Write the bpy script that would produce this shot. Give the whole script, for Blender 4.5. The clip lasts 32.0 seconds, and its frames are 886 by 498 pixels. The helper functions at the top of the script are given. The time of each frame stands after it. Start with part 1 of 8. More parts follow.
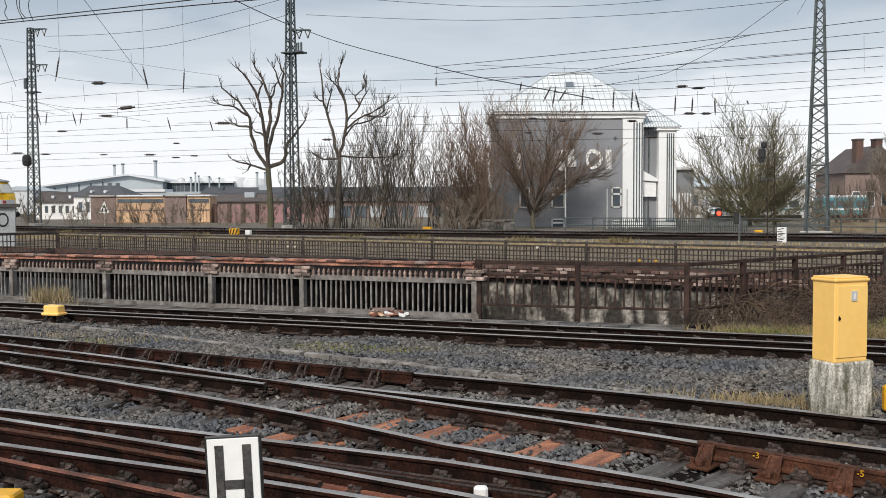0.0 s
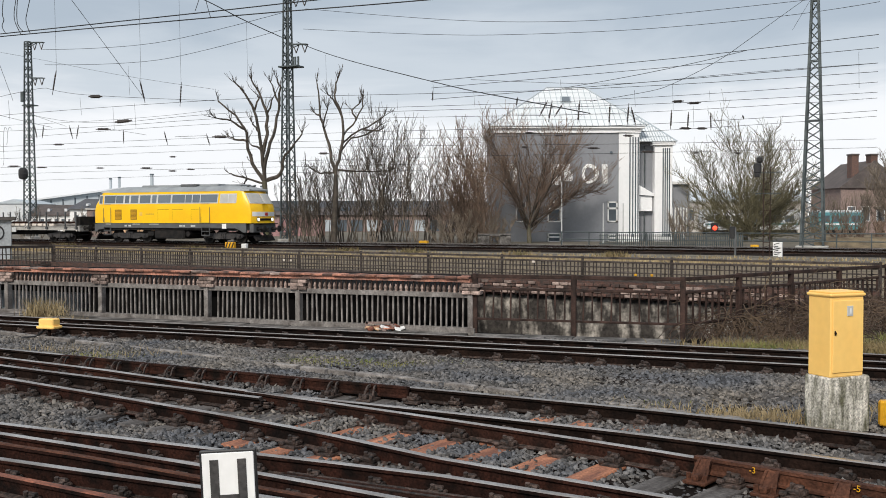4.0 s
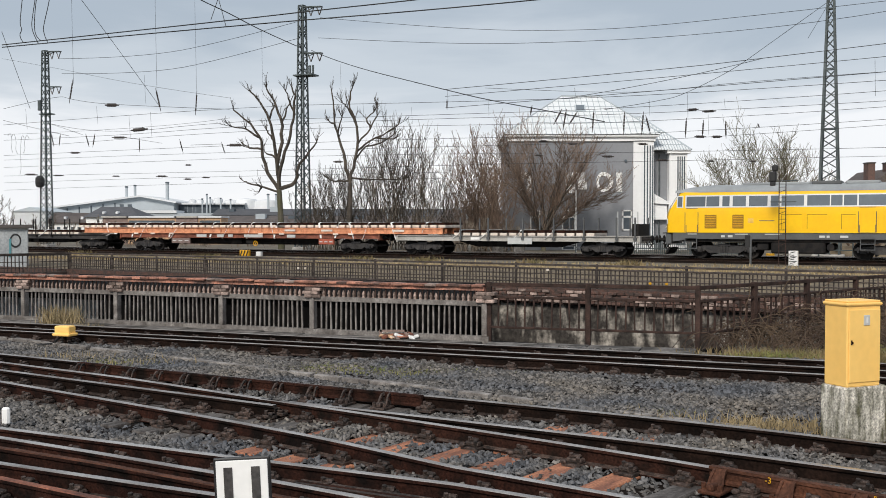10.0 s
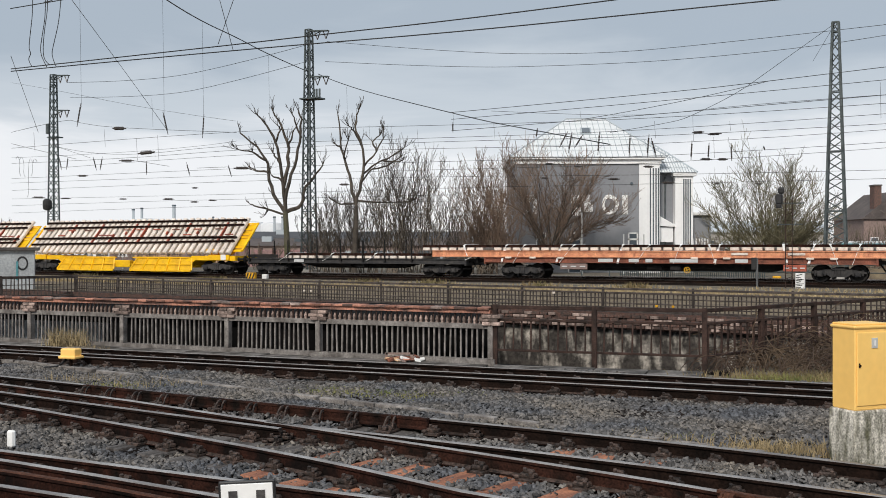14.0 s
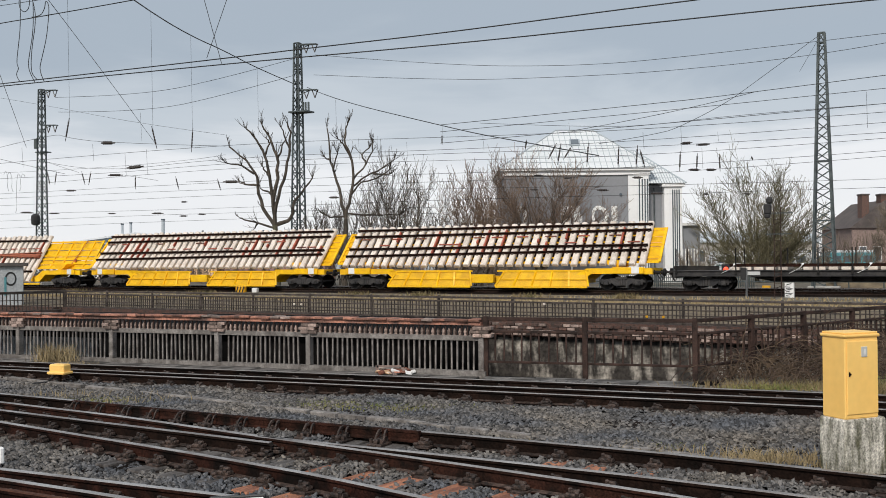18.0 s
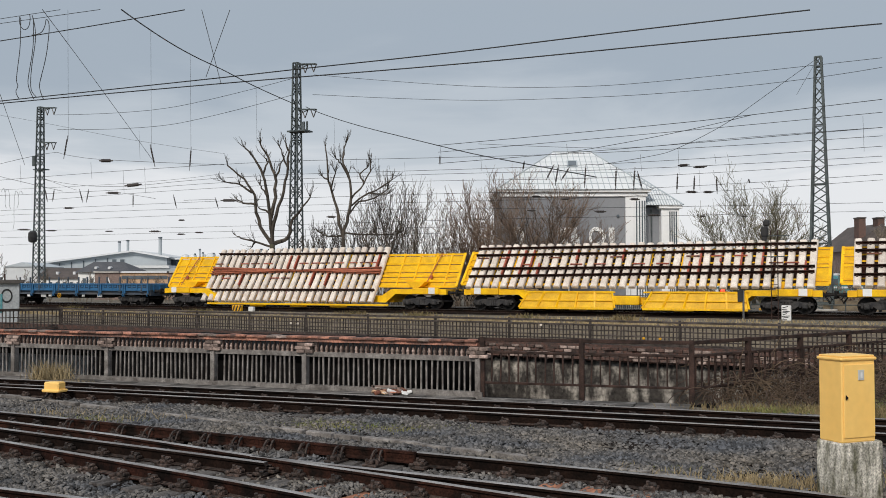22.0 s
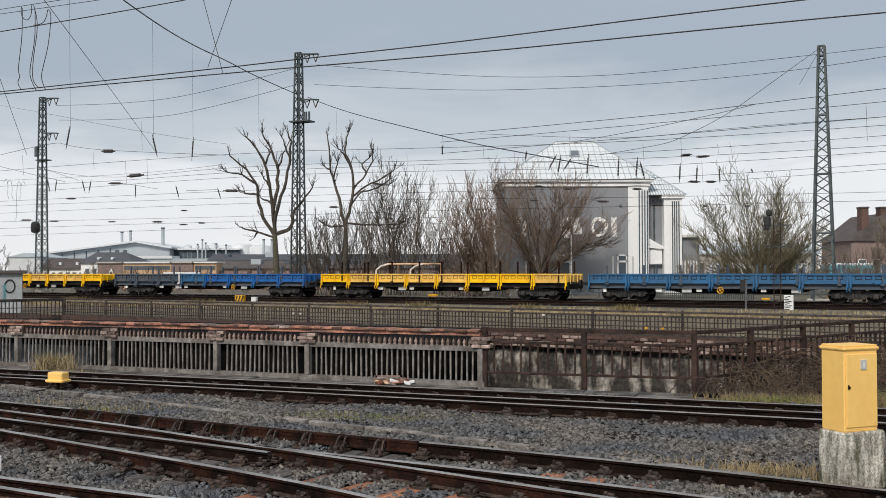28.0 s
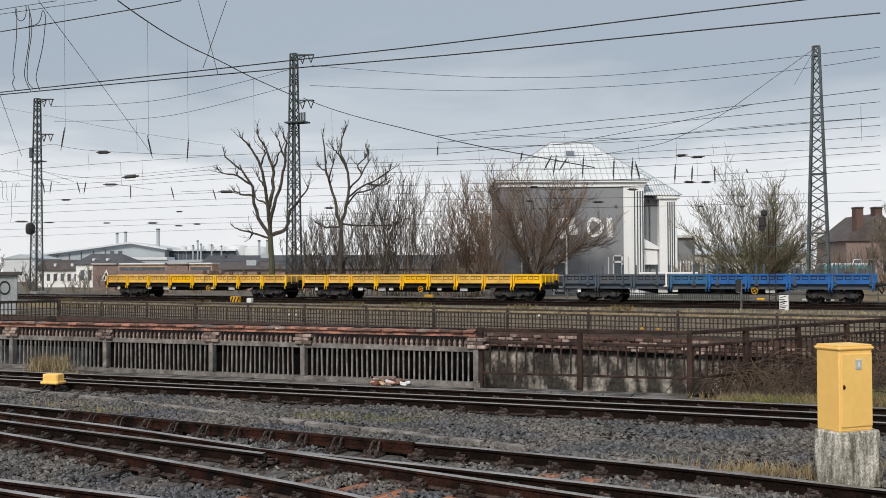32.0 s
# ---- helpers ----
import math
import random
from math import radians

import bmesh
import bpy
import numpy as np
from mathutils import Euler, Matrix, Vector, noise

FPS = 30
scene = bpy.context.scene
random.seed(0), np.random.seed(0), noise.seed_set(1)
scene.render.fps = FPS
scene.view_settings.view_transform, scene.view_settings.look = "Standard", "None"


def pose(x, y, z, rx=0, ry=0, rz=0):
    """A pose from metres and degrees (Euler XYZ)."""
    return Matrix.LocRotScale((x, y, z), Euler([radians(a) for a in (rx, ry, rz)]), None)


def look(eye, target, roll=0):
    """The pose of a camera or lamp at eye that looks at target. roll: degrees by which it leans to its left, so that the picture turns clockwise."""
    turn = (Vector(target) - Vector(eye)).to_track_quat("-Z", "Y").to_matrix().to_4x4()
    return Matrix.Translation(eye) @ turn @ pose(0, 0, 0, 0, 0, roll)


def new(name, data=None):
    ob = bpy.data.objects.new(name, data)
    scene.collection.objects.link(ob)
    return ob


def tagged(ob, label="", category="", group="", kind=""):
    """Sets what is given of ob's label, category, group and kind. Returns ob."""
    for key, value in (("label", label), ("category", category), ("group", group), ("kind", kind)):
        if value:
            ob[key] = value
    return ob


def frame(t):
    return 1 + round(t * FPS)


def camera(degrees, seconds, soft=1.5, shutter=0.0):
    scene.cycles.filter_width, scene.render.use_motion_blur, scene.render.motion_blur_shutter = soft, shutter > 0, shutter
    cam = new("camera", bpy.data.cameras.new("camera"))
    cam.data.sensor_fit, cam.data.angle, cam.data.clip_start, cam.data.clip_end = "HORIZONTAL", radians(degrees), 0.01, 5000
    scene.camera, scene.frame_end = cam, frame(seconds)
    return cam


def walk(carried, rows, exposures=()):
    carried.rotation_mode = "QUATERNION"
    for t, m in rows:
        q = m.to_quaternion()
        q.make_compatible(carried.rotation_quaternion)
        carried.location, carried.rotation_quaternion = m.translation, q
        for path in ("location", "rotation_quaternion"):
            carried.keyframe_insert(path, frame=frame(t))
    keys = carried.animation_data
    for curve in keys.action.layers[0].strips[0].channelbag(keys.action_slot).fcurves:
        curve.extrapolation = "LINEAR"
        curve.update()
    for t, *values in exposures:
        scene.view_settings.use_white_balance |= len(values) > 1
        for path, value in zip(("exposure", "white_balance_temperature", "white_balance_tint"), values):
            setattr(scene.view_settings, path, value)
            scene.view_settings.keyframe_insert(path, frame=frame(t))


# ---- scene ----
# ---- camera: a hand-held shot from one spot on a platform ----
EYE_Z = 2.15
cam = camera(48.0, 32.0, soft=0.9)
TURNS = [
    (0, -0.42, -2.67, 0.21), (0.5, -0.51, -2.48, 0.19), (1, -0.65, -2.28, 0.18), (1.5, -0.67, -2.17, 0.16), (2, -0.45, -2.23, 0.05), (2.5, -0.52, -2.12, -0.09),
    (4.5, -0.62, -1.73, 0.15), (5, -0.45, -1.45, 0.09), (5.5, -0.43, -1.10, 0.13), (6, -0.48, -1.32, 0.09), (6.5, -0.38, -1.32, -0.03), (7, -0.26, -1.52, 0.03),
    (7.5, -0.17, -1.58, 0.14), (8, -0.03, -1.60, 0.15), (8.5, -0.15, -1.52, 0.19), (9, -0.00, -1.36, 0.00), (9.5, 0.08, -1.39, -0.09), (10, 0.18, -1.39, 0.02),
    (10.5, 0.19, -1.32, -0.06), (11, 0.06, -1.16, -0.04), (11.5, -0.06, -1.15, 0.03), (12, 0.11, -0.73, 0.18), (12.5, -0.00, -0.59, 0.15), (13, 0.22, -0.35, 0.08),
    (13.5, 0.18, -0.22, -0.01), (14, 0.52, -0.09, 0.04), (14.5, 0.29, 0.10, 0.11), (16.5, 0.03, 0.37, -0.08), (17, 0.01, 0.48, 0.10), (17.5, 0.04, 0.59, 0.46),
    (18, -0.05, 0.61, 0.48), (18.5, -0.19, 0.75, 0.30), (19, -0.29, 1.01, 0.22), (19.5, -0.23, 1.20, 0.18), (20, -0.04, 1.52, 0.07), (20.5, -0.30, 1.59, 0.10),
    (21, -0.33, 1.77, 0.03), (21.5, -0.31, 1.79, -0.04), (22, -0.22, 1.77, 0.06), (22.5, -0.16, 1.52, 0.02), (23, -0.06, 1.48, -0.04), (23.5, -0.23, 1.46, -0.02),
    (24, -0.24, 1.49, -0.02), (24.5, -0.17, 1.37, 0.13), (25, -0.13, 1.17, 0.14), (25.5, -0.17, 1.10, 0.12), (27.5, -0.03, 1.01, 0.13), (28, -0.08, 1.20, 0.12),
    (28.5, -0.16, 1.37, 0.04), (29, 0.07, 1.65, -0.10), (29.5, 0.08, 1.94, -0.10), (30, -0.06, 2.07, -0.02), (30.5, -0.17, 1.79, 0.18), (31, -0.16, 1.79, 0.13),
    (31.5, -0.28, 1.49, 0.17), (32, -0.33, 1.24, 0.22),
]  # seconds, yaw, pitch, roll in degrees
walk(cam, [(t, pose(0, 0, EYE_Z, 90 + p, r, y)) for t, y, p, r in TURNS], [(0, 0.20), (9, 0.16), (14, 0.08), (18.5, 0.02), (21, -0.08), (25, -0.07), (28.5, 0.0), (32, 0.0)])

# the train's way along its track, metres each second
TRAVEL = [-46.77, -40.25, -33.72, -27.10, -20.33, -13.47, -6.50, 0.54, 7.70, 14.92, 22.23, 29.57, 36.97, 44.44, 51.98, 59.59, 67.26, 74.98, 82.75, 90.59, 98.51, 106.48, 114.53, 122.65, 130.83, 139.11, 147.51, 156.05, 164.74, 173.55, 182.47, 191.48, 200.54]

# ---- sky and sun: a bright overcast winter day ----
world = bpy.data.worlds.new("overcast")
scene.world = world
world.use_nodes = True
wt = world.node_tree
wt.nodes.clear()


def wnode(kind, **kw):
    n = wt.nodes.new(kind)
    for k, v in kw.items():
        n.inputs[k].default_value = v
    return n


w_out = wnode("ShaderNodeOutputWorld")
w_bg = wnode("ShaderNodeBackground", Strength=1.0)
w_tc = wnode("ShaderNodeTexCoord")
w_sep = wnode("ShaderNodeSeparateXYZ")
wt.links.new(w_tc.outputs["Generated"], w_sep.inputs[0])
# layered cloud: brighter towards the horizon, blue-grey above
w_map = wnode("ShaderNodeMapping", Scale=(1.0, 1.0, 5.5))
wt.links.new(w_tc.outputs["Generated"], w_map.inputs[0])
w_noise = wnode("ShaderNodeTexNoise", Scale=2.6, Detail=6.0, Roughness=0.55, Distortion=0.4)
wt.links.new(w_map.outputs[0], w_noise.inputs["Vector"])
w_add = wt.nodes.new("ShaderNodeMath")
w_add.operation = "MULTIPLY_ADD"
w_add.inputs[1].default_value = 0.22
wt.links.new(w_noise.outputs["Fac"], w_add.inputs[0])
wt.links.new(w_sep.outputs["Z"], w_add.inputs[2])
w_ramp = wt.nodes.new("ShaderNodeValToRGB")
w_ramp.color_ramp.interpolation = "EASE"
els = w_ramp.color_ramp.elements
els[0].position, els[0].color = 0.0, (0.30, 0.30, 0.30, 1)
els[1].position, els[1].color = 1.0, (0.55, 0.60, 0.66, 1)
for pos, col in ((0.10, (0.90, 0.905, 0.915, 1)), (0.19, (0.84, 0.855, 0.885, 1)), (0.25, (0.545, 0.60, 0.66, 1)), (0.32, (0.40, 0.465, 0.54, 1)), (0.5, (0.43, 0.48, 0.54, 1))):
    el = els.new(pos)
    el.color = col
wt.links.new(w_add.outputs[0], w_ramp.inputs[0])
w_sky = wt.nodes.new("ShaderNodeTexSky")
w_sky.sky_type, w_sky.sun_disc = "NISHITA", False
w_sky.sun_elevation, w_sky.sun_rotation = radians(32), radians(200)
w_mix = wt.nodes.new("ShaderNodeMix")
w_mix.data_type = "RGBA"
w_mix.inputs[0].default_value = 0.96
w_skyx = wt.nodes.new("ShaderNodeVectorMath")
w_skyx.operation = "SCALE"
w_skyx.inputs["Scale"].default_value = 0.1
wt.links.new(w_sky.outputs[0], w_skyx.inputs[0])
wt.links.new(w_skyx.outputs[0], w_mix.inputs["A"])
wt.links.new(w_ramp.outputs[0], w_mix.inputs["B"])
wt.links.new(w_mix.outputs["Result"], w_bg.inputs["Color"])
wt.links.new(w_bg.outputs[0], w_out.inputs[0])

sun = new("sun", bpy.data.lights.new("sun", "SUN"))
sun.data.energy, sun.data.angle, sun.data.color = 2.7, radians(14), (1.0, 0.93, 0.84)
sun.matrix_world = look((-20, -55, 45), (0, 0, 0))
scene.view_settings.exposure = 0.0

# ---- materials ----
def mat(name, c1, c2, rough=0.7, metal=0.0, big=1.5, small=25.0, bump=0.25, rand=0.12, edge=(0.35, 0.65), spec=0.4, emit=None, var=0.18, island=False, streak=None):
    """A surface in two tones, with stains at a large scale, grain at a small one and a fine relief."""
    m = bpy.data.materials.new(name)
    m.use_nodes = True
    nt = m.node_tree
    bsdf = nt.nodes["Principled BSDF"]
    tc = nt.nodes.new("ShaderNodeTexCoord")
    info = nt.nodes.new("ShaderNodeObjectInfo")
    shift = nt.nodes.new("ShaderNodeVectorMath")
    shift.operation = "MULTIPLY_ADD"
    shift.inputs[1].default_value = (1, 1, 1)
    rnd = nt.nodes.new("ShaderNodeMath")
    rnd.operation = "MULTIPLY"
    rnd.inputs[1].default_value = 37.0
    nt.links.new(info.outputs["Random"], rnd.inputs[0])
    nt.links.new(tc.outputs["Object"], shift.inputs[0])
    nt.links.new(rnd.outputs[0], shift.inputs[2])
    n1 = nt.nodes.new("ShaderNodeTexNoise")
    n1.inputs["Scale"].default_value, n1.inputs["Detail"].default_value = big, 5.0
    n2 = nt.nodes.new("ShaderNodeTexNoise")
    n2.inputs["Scale"].default_value, n2.inputs["Detail"].default_value = small, 3.0
    if streak:
        st = nt.nodes.new("ShaderNodeMapping")
        st.inputs["Scale"].default_value = streak
        nt.links.new(shift.outputs[0], st.inputs[0])
        nt.links.new(st.outputs[0], n1.inputs["Vector"])
    else:
        nt.links.new(shift.outputs[0], n1.inputs["Vector"])
    nt.links.new(shift.outputs[0], n2.inputs["Vector"])
    ramp = nt.nodes.new("ShaderNodeMapRange")
    ramp.inputs["From Min"].default_value, ramp.inputs["From Max"].default_value = edge
    nt.links.new(n1.outputs["Fac"], ramp.inputs["Value"])
    mix = nt.nodes.new("ShaderNodeMix")
    mix.data_type = "RGBA"
    mix.inputs["A"].default_value, mix.inputs["B"].default_value = (*c1, 1), (*c2, 1)
    nt.links.new(ramp.outputs[0], mix.inputs["Factor"])
    hsv = nt.nodes.new("ShaderNodeHueSaturation")
    nt.links.new(mix.outputs["Result"], hsv.inputs["Color"])
    v1 = nt.nodes.new("ShaderNodeMapRange")
    v1.inputs["To Min"].default_value, v1.inputs["To Max"].default_value = 1 - rand, 1 + rand
    geo = nt.nodes.new("ShaderNodeNewGeometry")
    nt.links.new(geo.outputs["Random Per Island"] if island else info.outputs["Random"], v1.inputs["Value"])
    v2 = nt.nodes.new("ShaderNodeMapRange")
    v2.inputs["From Min"].default_value, v2.inputs["From Max"].default_value = 0.3, 0.7
    v2.inputs["To Min"].default_value, v2.inputs["To Max"].default_value = 1 - var, 1 + var
    nt.links.new(n2.outputs["Fac"], v2.inputs["Value"])
    vm = nt.nodes.new("ShaderNodeMath")
    vm.operation = "MULTIPLY"
    nt.links.new(v1.outputs[0], vm.inputs[0])
    nt.links.new(v2.outputs[0], vm.inputs[1])
    nt.links.new(vm.outputs[0], hsv.inputs["Value"])
    nt.links.new(hsv.outputs[0], bsdf.inputs["Base Color"])
    rr = nt.nodes.new("ShaderNodeMapRange")
    rr.inputs["To Min"].default_value, rr.inputs["To Max"].default_value = max(rough - 0.12, 0.03), min(rough + 0.12, 1)
    nt.links.new(n1.outputs["Fac"], rr.inputs["Value"])
    nt.links.new(rr.outputs[0], bsdf.inputs["Roughness"])
    bsdf.inputs["Metallic"].default_value = metal
    bsdf.inputs["Specular IOR Level"].default_value = spec
    if bump:
        b = nt.nodes.new("ShaderNodeBump")
        b.inputs["Strength"].default_value, b.inputs["Distance"].default_value = bump, 0.02
        nt.links.new(n2.outputs["Fac"], b.inputs["Height"])
        nt.links.new(b.outputs[0], bsdf.inputs["Normal"])
    if emit:
        bsdf.inputs["Emission Color"].default_value, bsdf.inputs["Emission Strength"].default_value = (*emit[:3], 1), emit[3]
    return m


M = dict(
    # near-black bed: the shade between the stones is put into its colour
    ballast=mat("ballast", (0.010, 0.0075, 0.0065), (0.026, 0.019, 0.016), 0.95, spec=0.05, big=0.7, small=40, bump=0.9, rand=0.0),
    stone=mat("ballast_stone", (0.082, 0.086, 0.096), (0.150, 0.134, 0.117), 0.85, big=0.8, small=60, bump=0.3, rand=0.7, island=True),
    earth=mat("earth", (0.09, 0.078, 0.06), (0.17, 0.15, 0.115), 0.95, big=0.6, small=9, bump=0.8, rand=0.0),
    verge=mat("verge_earth", (0.20, 0.155, 0.095), (0.09, 0.07, 0.048), 0.95, big=1.1, small=10, bump=0.7, rand=0.0),
    grass=mat("dry_grass", (0.38, 0.30, 0.17), (0.26, 0.20, 0.11), 0.9, big=1.2, small=20, bump=0.2),
    verdure=mat("green_grass", (0.13, 0.115, 0.045), (0.27, 0.20, 0.105), 0.9, big=1.2, small=20, bump=0.2),
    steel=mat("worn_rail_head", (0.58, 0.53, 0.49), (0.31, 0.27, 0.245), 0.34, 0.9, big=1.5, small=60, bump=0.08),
    # rail sides: near-black, with the shade below the rail head in the colour
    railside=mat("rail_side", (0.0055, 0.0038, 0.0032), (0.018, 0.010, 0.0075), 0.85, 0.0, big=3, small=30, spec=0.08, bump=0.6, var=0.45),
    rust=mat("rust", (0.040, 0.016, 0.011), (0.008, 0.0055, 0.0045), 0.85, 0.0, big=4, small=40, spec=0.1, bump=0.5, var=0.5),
    redrust=mat("red_rust", (0.25, 0.092, 0.055), (0.085, 0.036, 0.027), 0.85, 0.0, big=4, small=40, var=0.35),
    sleeper=mat("sleeper_wood", (0.042, 0.035, 0.032), (0.125, 0.115, 0.11), 0.85, big=3, small=30, bump=0.6, var=0.4, streak=(0.4, 3.0, 1.0)),
    conc=mat("concrete", (0.42, 0.41, 0.39), (0.30, 0.29, 0.27), 0.9, big=1.2, small=18),
    moss=mat("mossy_concrete", (0.56, 0.53, 0.47), (0.085, 0.082, 0.05), 0.95, big=9, small=45, edge=(0.36, 0.66), streak=(1.3, 1.3, 0.34), var=0.5),
    peel=mat("peeling_render", (0.36, 0.33, 0.29), (0.040, 0.035, 0.031), 0.95, big=3.2, small=11, edge=(0.30, 0.52), var=0.55, streak=(1.0, 1.0, 0.38)),
    # near-black: the shade inside the underpass is put into this colour
    pitshade=mat("underpass_shade", (0.003, 0.003, 0.003), (0.007, 0.006, 0.006), 0.95, spec=0.05, big=1.0, small=12),
    brick=mat("brick", (0.12, 0.062, 0.048), (0.06, 0.047, 0.042), 0.9, big=8, small=40, rand=0.5, var=0.35),
    coping=mat("worn_coping", (0.36, 0.165, 0.115), (0.10, 0.062, 0.052), 0.9, big=2.2, small=30, rand=0.4, var=0.4, edge=(0.42, 0.60)),
    fence=mat("rusted_fence", (0.064, 0.038, 0.031), (0.024, 0.017, 0.015), 0.85, 0.0, big=5, small=40, spec=0.2, var=0.3),
    greybar=mat("grey_bar", (0.27, 0.25, 0.235), (0.115, 0.102, 0.094), 0.85, big=5, small=40, var=0.35),
    mast=mat("mast_paint", (0.10, 0.12, 0.125), (0.055, 0.068, 0.07), 0.7, 0.2, big=2, small=30, rand=0.05),
    wire=mat("wire", (0.03, 0.032, 0.035), (0.05, 0.05, 0.05), 0.6, 0.4, big=1, small=10, bump=0, rand=0.0),
    insul=mat("insulator", (0.03, 0.022, 0.02), (0.05, 0.04, 0.035), 0.35, big=3, small=20, bump=0),
    yellow=mat("loco_yellow", (0.95, 0.56, 0.0), (0.91, 0.51, 0.0), 0.38, big=0.7, small=6, bump=0.02, rand=0.0, spec=0.5, var=0.03),
    wyellow=mat("wagon_yellow", (0.95, 0.57, 0.0), (0.78, 0.42, 0.005), 0.5, big=1.6, small=15, bump=0.05, rand=0.05, var=0.08),
    oldyellow=mat("dull_yellow", (0.82, 0.52, 0.11), (0.64, 0.38, 0.085), 0.6, big=1.4, small=15, bump=0.08, rand=0.12, var=0.1),
    blue=mat("wagon_blue", (0.022, 0.13, 0.29), (0.03, 0.10, 0.20), 0.55, big=1.2, small=14, bump=0.05, rand=0.1, var=0.08),
    dirtyblue=mat("dirty_blue", (0.05, 0.075, 0.11), (0.085, 0.09, 0.10), 0.7, big=1.2, small=14, bump=0.05, rand=0.1, var=0.08),
    navy=mat("bright_blue", (0.012, 0.125, 0.40), (0.015, 0.10, 0.32), 0.5, big=1.2, small=14, bump=0.05, rand=0.1, var=0.06),
    orange=mat("faded_orange", (0.74, 0.34, 0.18), (0.46, 0.18, 0.10), 0.7, big=2.4, small=20, bump=0.1, var=0.22),
    rustred=mat("rust_red_paint", (0.28, 0.095, 0.058), (0.12, 0.045, 0.03), 0.75, big=2.0, small=20, bump=0.1, var=0.3),
    slate=mat("slate_roof", (0.060, 0.062, 0.070), (0.085, 0.086, 0.094), 0.7, big=0.8, small=6),
    hutwall=mat("hut_render", (0.42, 0.45, 0.47), (0.30, 0.32, 0.335), 0.9, big=0.9, small=10),
    under=mat("underframe", (0.010, 0.010, 0.011), (0.028, 0.025, 0.023), 0.8, 0.0, big=3, small=30, spec=0.2),
    locogrey=mat("loco_grey", (0.10, 0.105, 0.11), (0.075, 0.078, 0.08), 0.6, big=1.5, small=20, bump=0.05, var=0.08),
    roof=mat("loco_roof", (0.30, 0.32, 0.33), (0.22, 0.235, 0.245), 0.5, big=0.8, small=10, bump=0.05, rand=0.05, var=0.05),
    silver=mat("window_frame", (0.62, 0.63, 0.62), (0.55, 0.56, 0.56), 0.4, 0.3, big=3, small=20, bump=0, rand=0.0, var=0.03),
    glass=mat("tinted_glass", (0.10, 0.12, 0.14), (0.13, 0.155, 0.175), 0.08, 0.0, big=0.4, small=3, bump=0, rand=0.25, spec=0.9, var=0.05),
    white=mat("white_paint", (0.80, 0.80, 0.79), (0.74, 0.74, 0.73), 0.6, big=1.0, small=12, bump=0.05, var=0.04),
    render=mat("white_render", (0.88, 0.885, 0.89), (0.82, 0.83, 0.84), 0.8, big=0.25, small=4, bump=0.1, rand=0.03, var=0.03),
    greywall=mat("grey_render", (0.265, 0.275, 0.295), (0.23, 0.24, 0.26), 0.85, big=0.25, small=4, bump=0.1, rand=0.03, var=0.05),
    tin=mat("standing_seam", (0.74, 0.76, 0.775), (0.68, 0.71, 0.725), 0.5, 0.1, big=0.4, small=3, bump=0.05, rand=0.05, var=0.03),
    black=mat("black_paint", (0.015, 0.015, 0.017), (0.025, 0.025, 0.025), 0.5, big=3, small=20, bump=0.05),
    tie=mat("concrete_tie", (0.76, 0.69, 0.62), (0.60, 0.52, 0.45), 0.85, big=2.5, small=20, bump=0.1, rand=0.12),
    cabinet=mat("cabinet_yellow", (0.96, 0.62, 0.19), (0.93, 0.57, 0.16), 0.5, big=1.2, small=10, bump=0.03, rand=0.04, var=0.03),
    amber=mat("amber", (0.70, 0.37, 0.012), (0.58, 0.29, 0.012), 0.5, big=2, small=20, bump=0.02),
    # wagon yellow darkened to paint shade into the plates between ribs
    shadeyellow=mat("recess_shade_yellow", (0.80, 0.47, 0.0), (0.62, 0.345, 0.004), 0.55, big=1.6, small=15, bump=0.05, rand=0.05, var=0.1),
    bark=mat("bark", (0.042, 0.036, 0.030), (0.095, 0.079, 0.064), 0.95, big=2, small=12, bump=0.5),
    mossbark=mat("mossy_bark", (0.085, 0.085, 0.045), (0.11, 0.096, 0.075), 0.95, big=0.8, small=12, bump=0.5),
    twig=mat("twig", (0.135, 0.112, 0.088), (0.215, 0.175, 0.136), 0.9, big=1, small=8, bump=0, rand=0.3),
    bramble=mat("bramble_stem", (0.058, 0.036, 0.029), (0.115, 0.080, 0.050), 0.9, big=1, small=8, bump=0, rand=0.35),
    pinkwall=mat("painted_wall", (0.36, 0.20, 0.205), (0.24, 0.165, 0.155), 0.85, big=0.7, small=6),
    rooftile=mat("dark_roof_tiles", (0.07, 0.058, 0.055), (0.105, 0.088, 0.082), 0.8, big=0.8, small=6),
    plaster=mat("pale_plaster", (0.55, 0.52, 0.48), (0.42, 0.40, 0.37), 0.9, big=0.3, small=4),
    hall=mat("hall_cladding", (0.42, 0.465, 0.50), (0.36, 0.40, 0.43), 0.7, big=0.05, small=0.6, bump=0.05, rand=0.1, var=0.04),
    halldark=mat("hall_dark", (0.07, 0.09, 0.11), (0.09, 0.11, 0.13), 0.6, big=0.1, small=1, bump=0),
    tank=mat("white_tank", (0.66, 0.68, 0.70), (0.60, 0.62, 0.64), 0.6, big=0.1, small=1, bump=0, rand=0.1, var=0.04),
    timber=mat("timber_cladding", (0.66, 0.44, 0.27), (0.50, 0.32, 0.20), 0.8, big=0.6, small=8),
    brownwall=mat("brown_wall", (0.19, 0.14, 0.128), (0.26, 0.19, 0.165), 0.85, big=0.4, small=6),
    teal=mat("teal_paint", (0.06, 0.25, 0.27), (0.08, 0.22, 0.25), 0.5, big=0.5, small=6, bump=0.02),
    chairs=mat("rail_chair_iron", (0.075, 0.050, 0.041), (0.012, 0.009, 0.0075), 0.65, 0.0, big=18, small=60, spec=0.4, bump=0.6, rand=0.4, var=0.5),
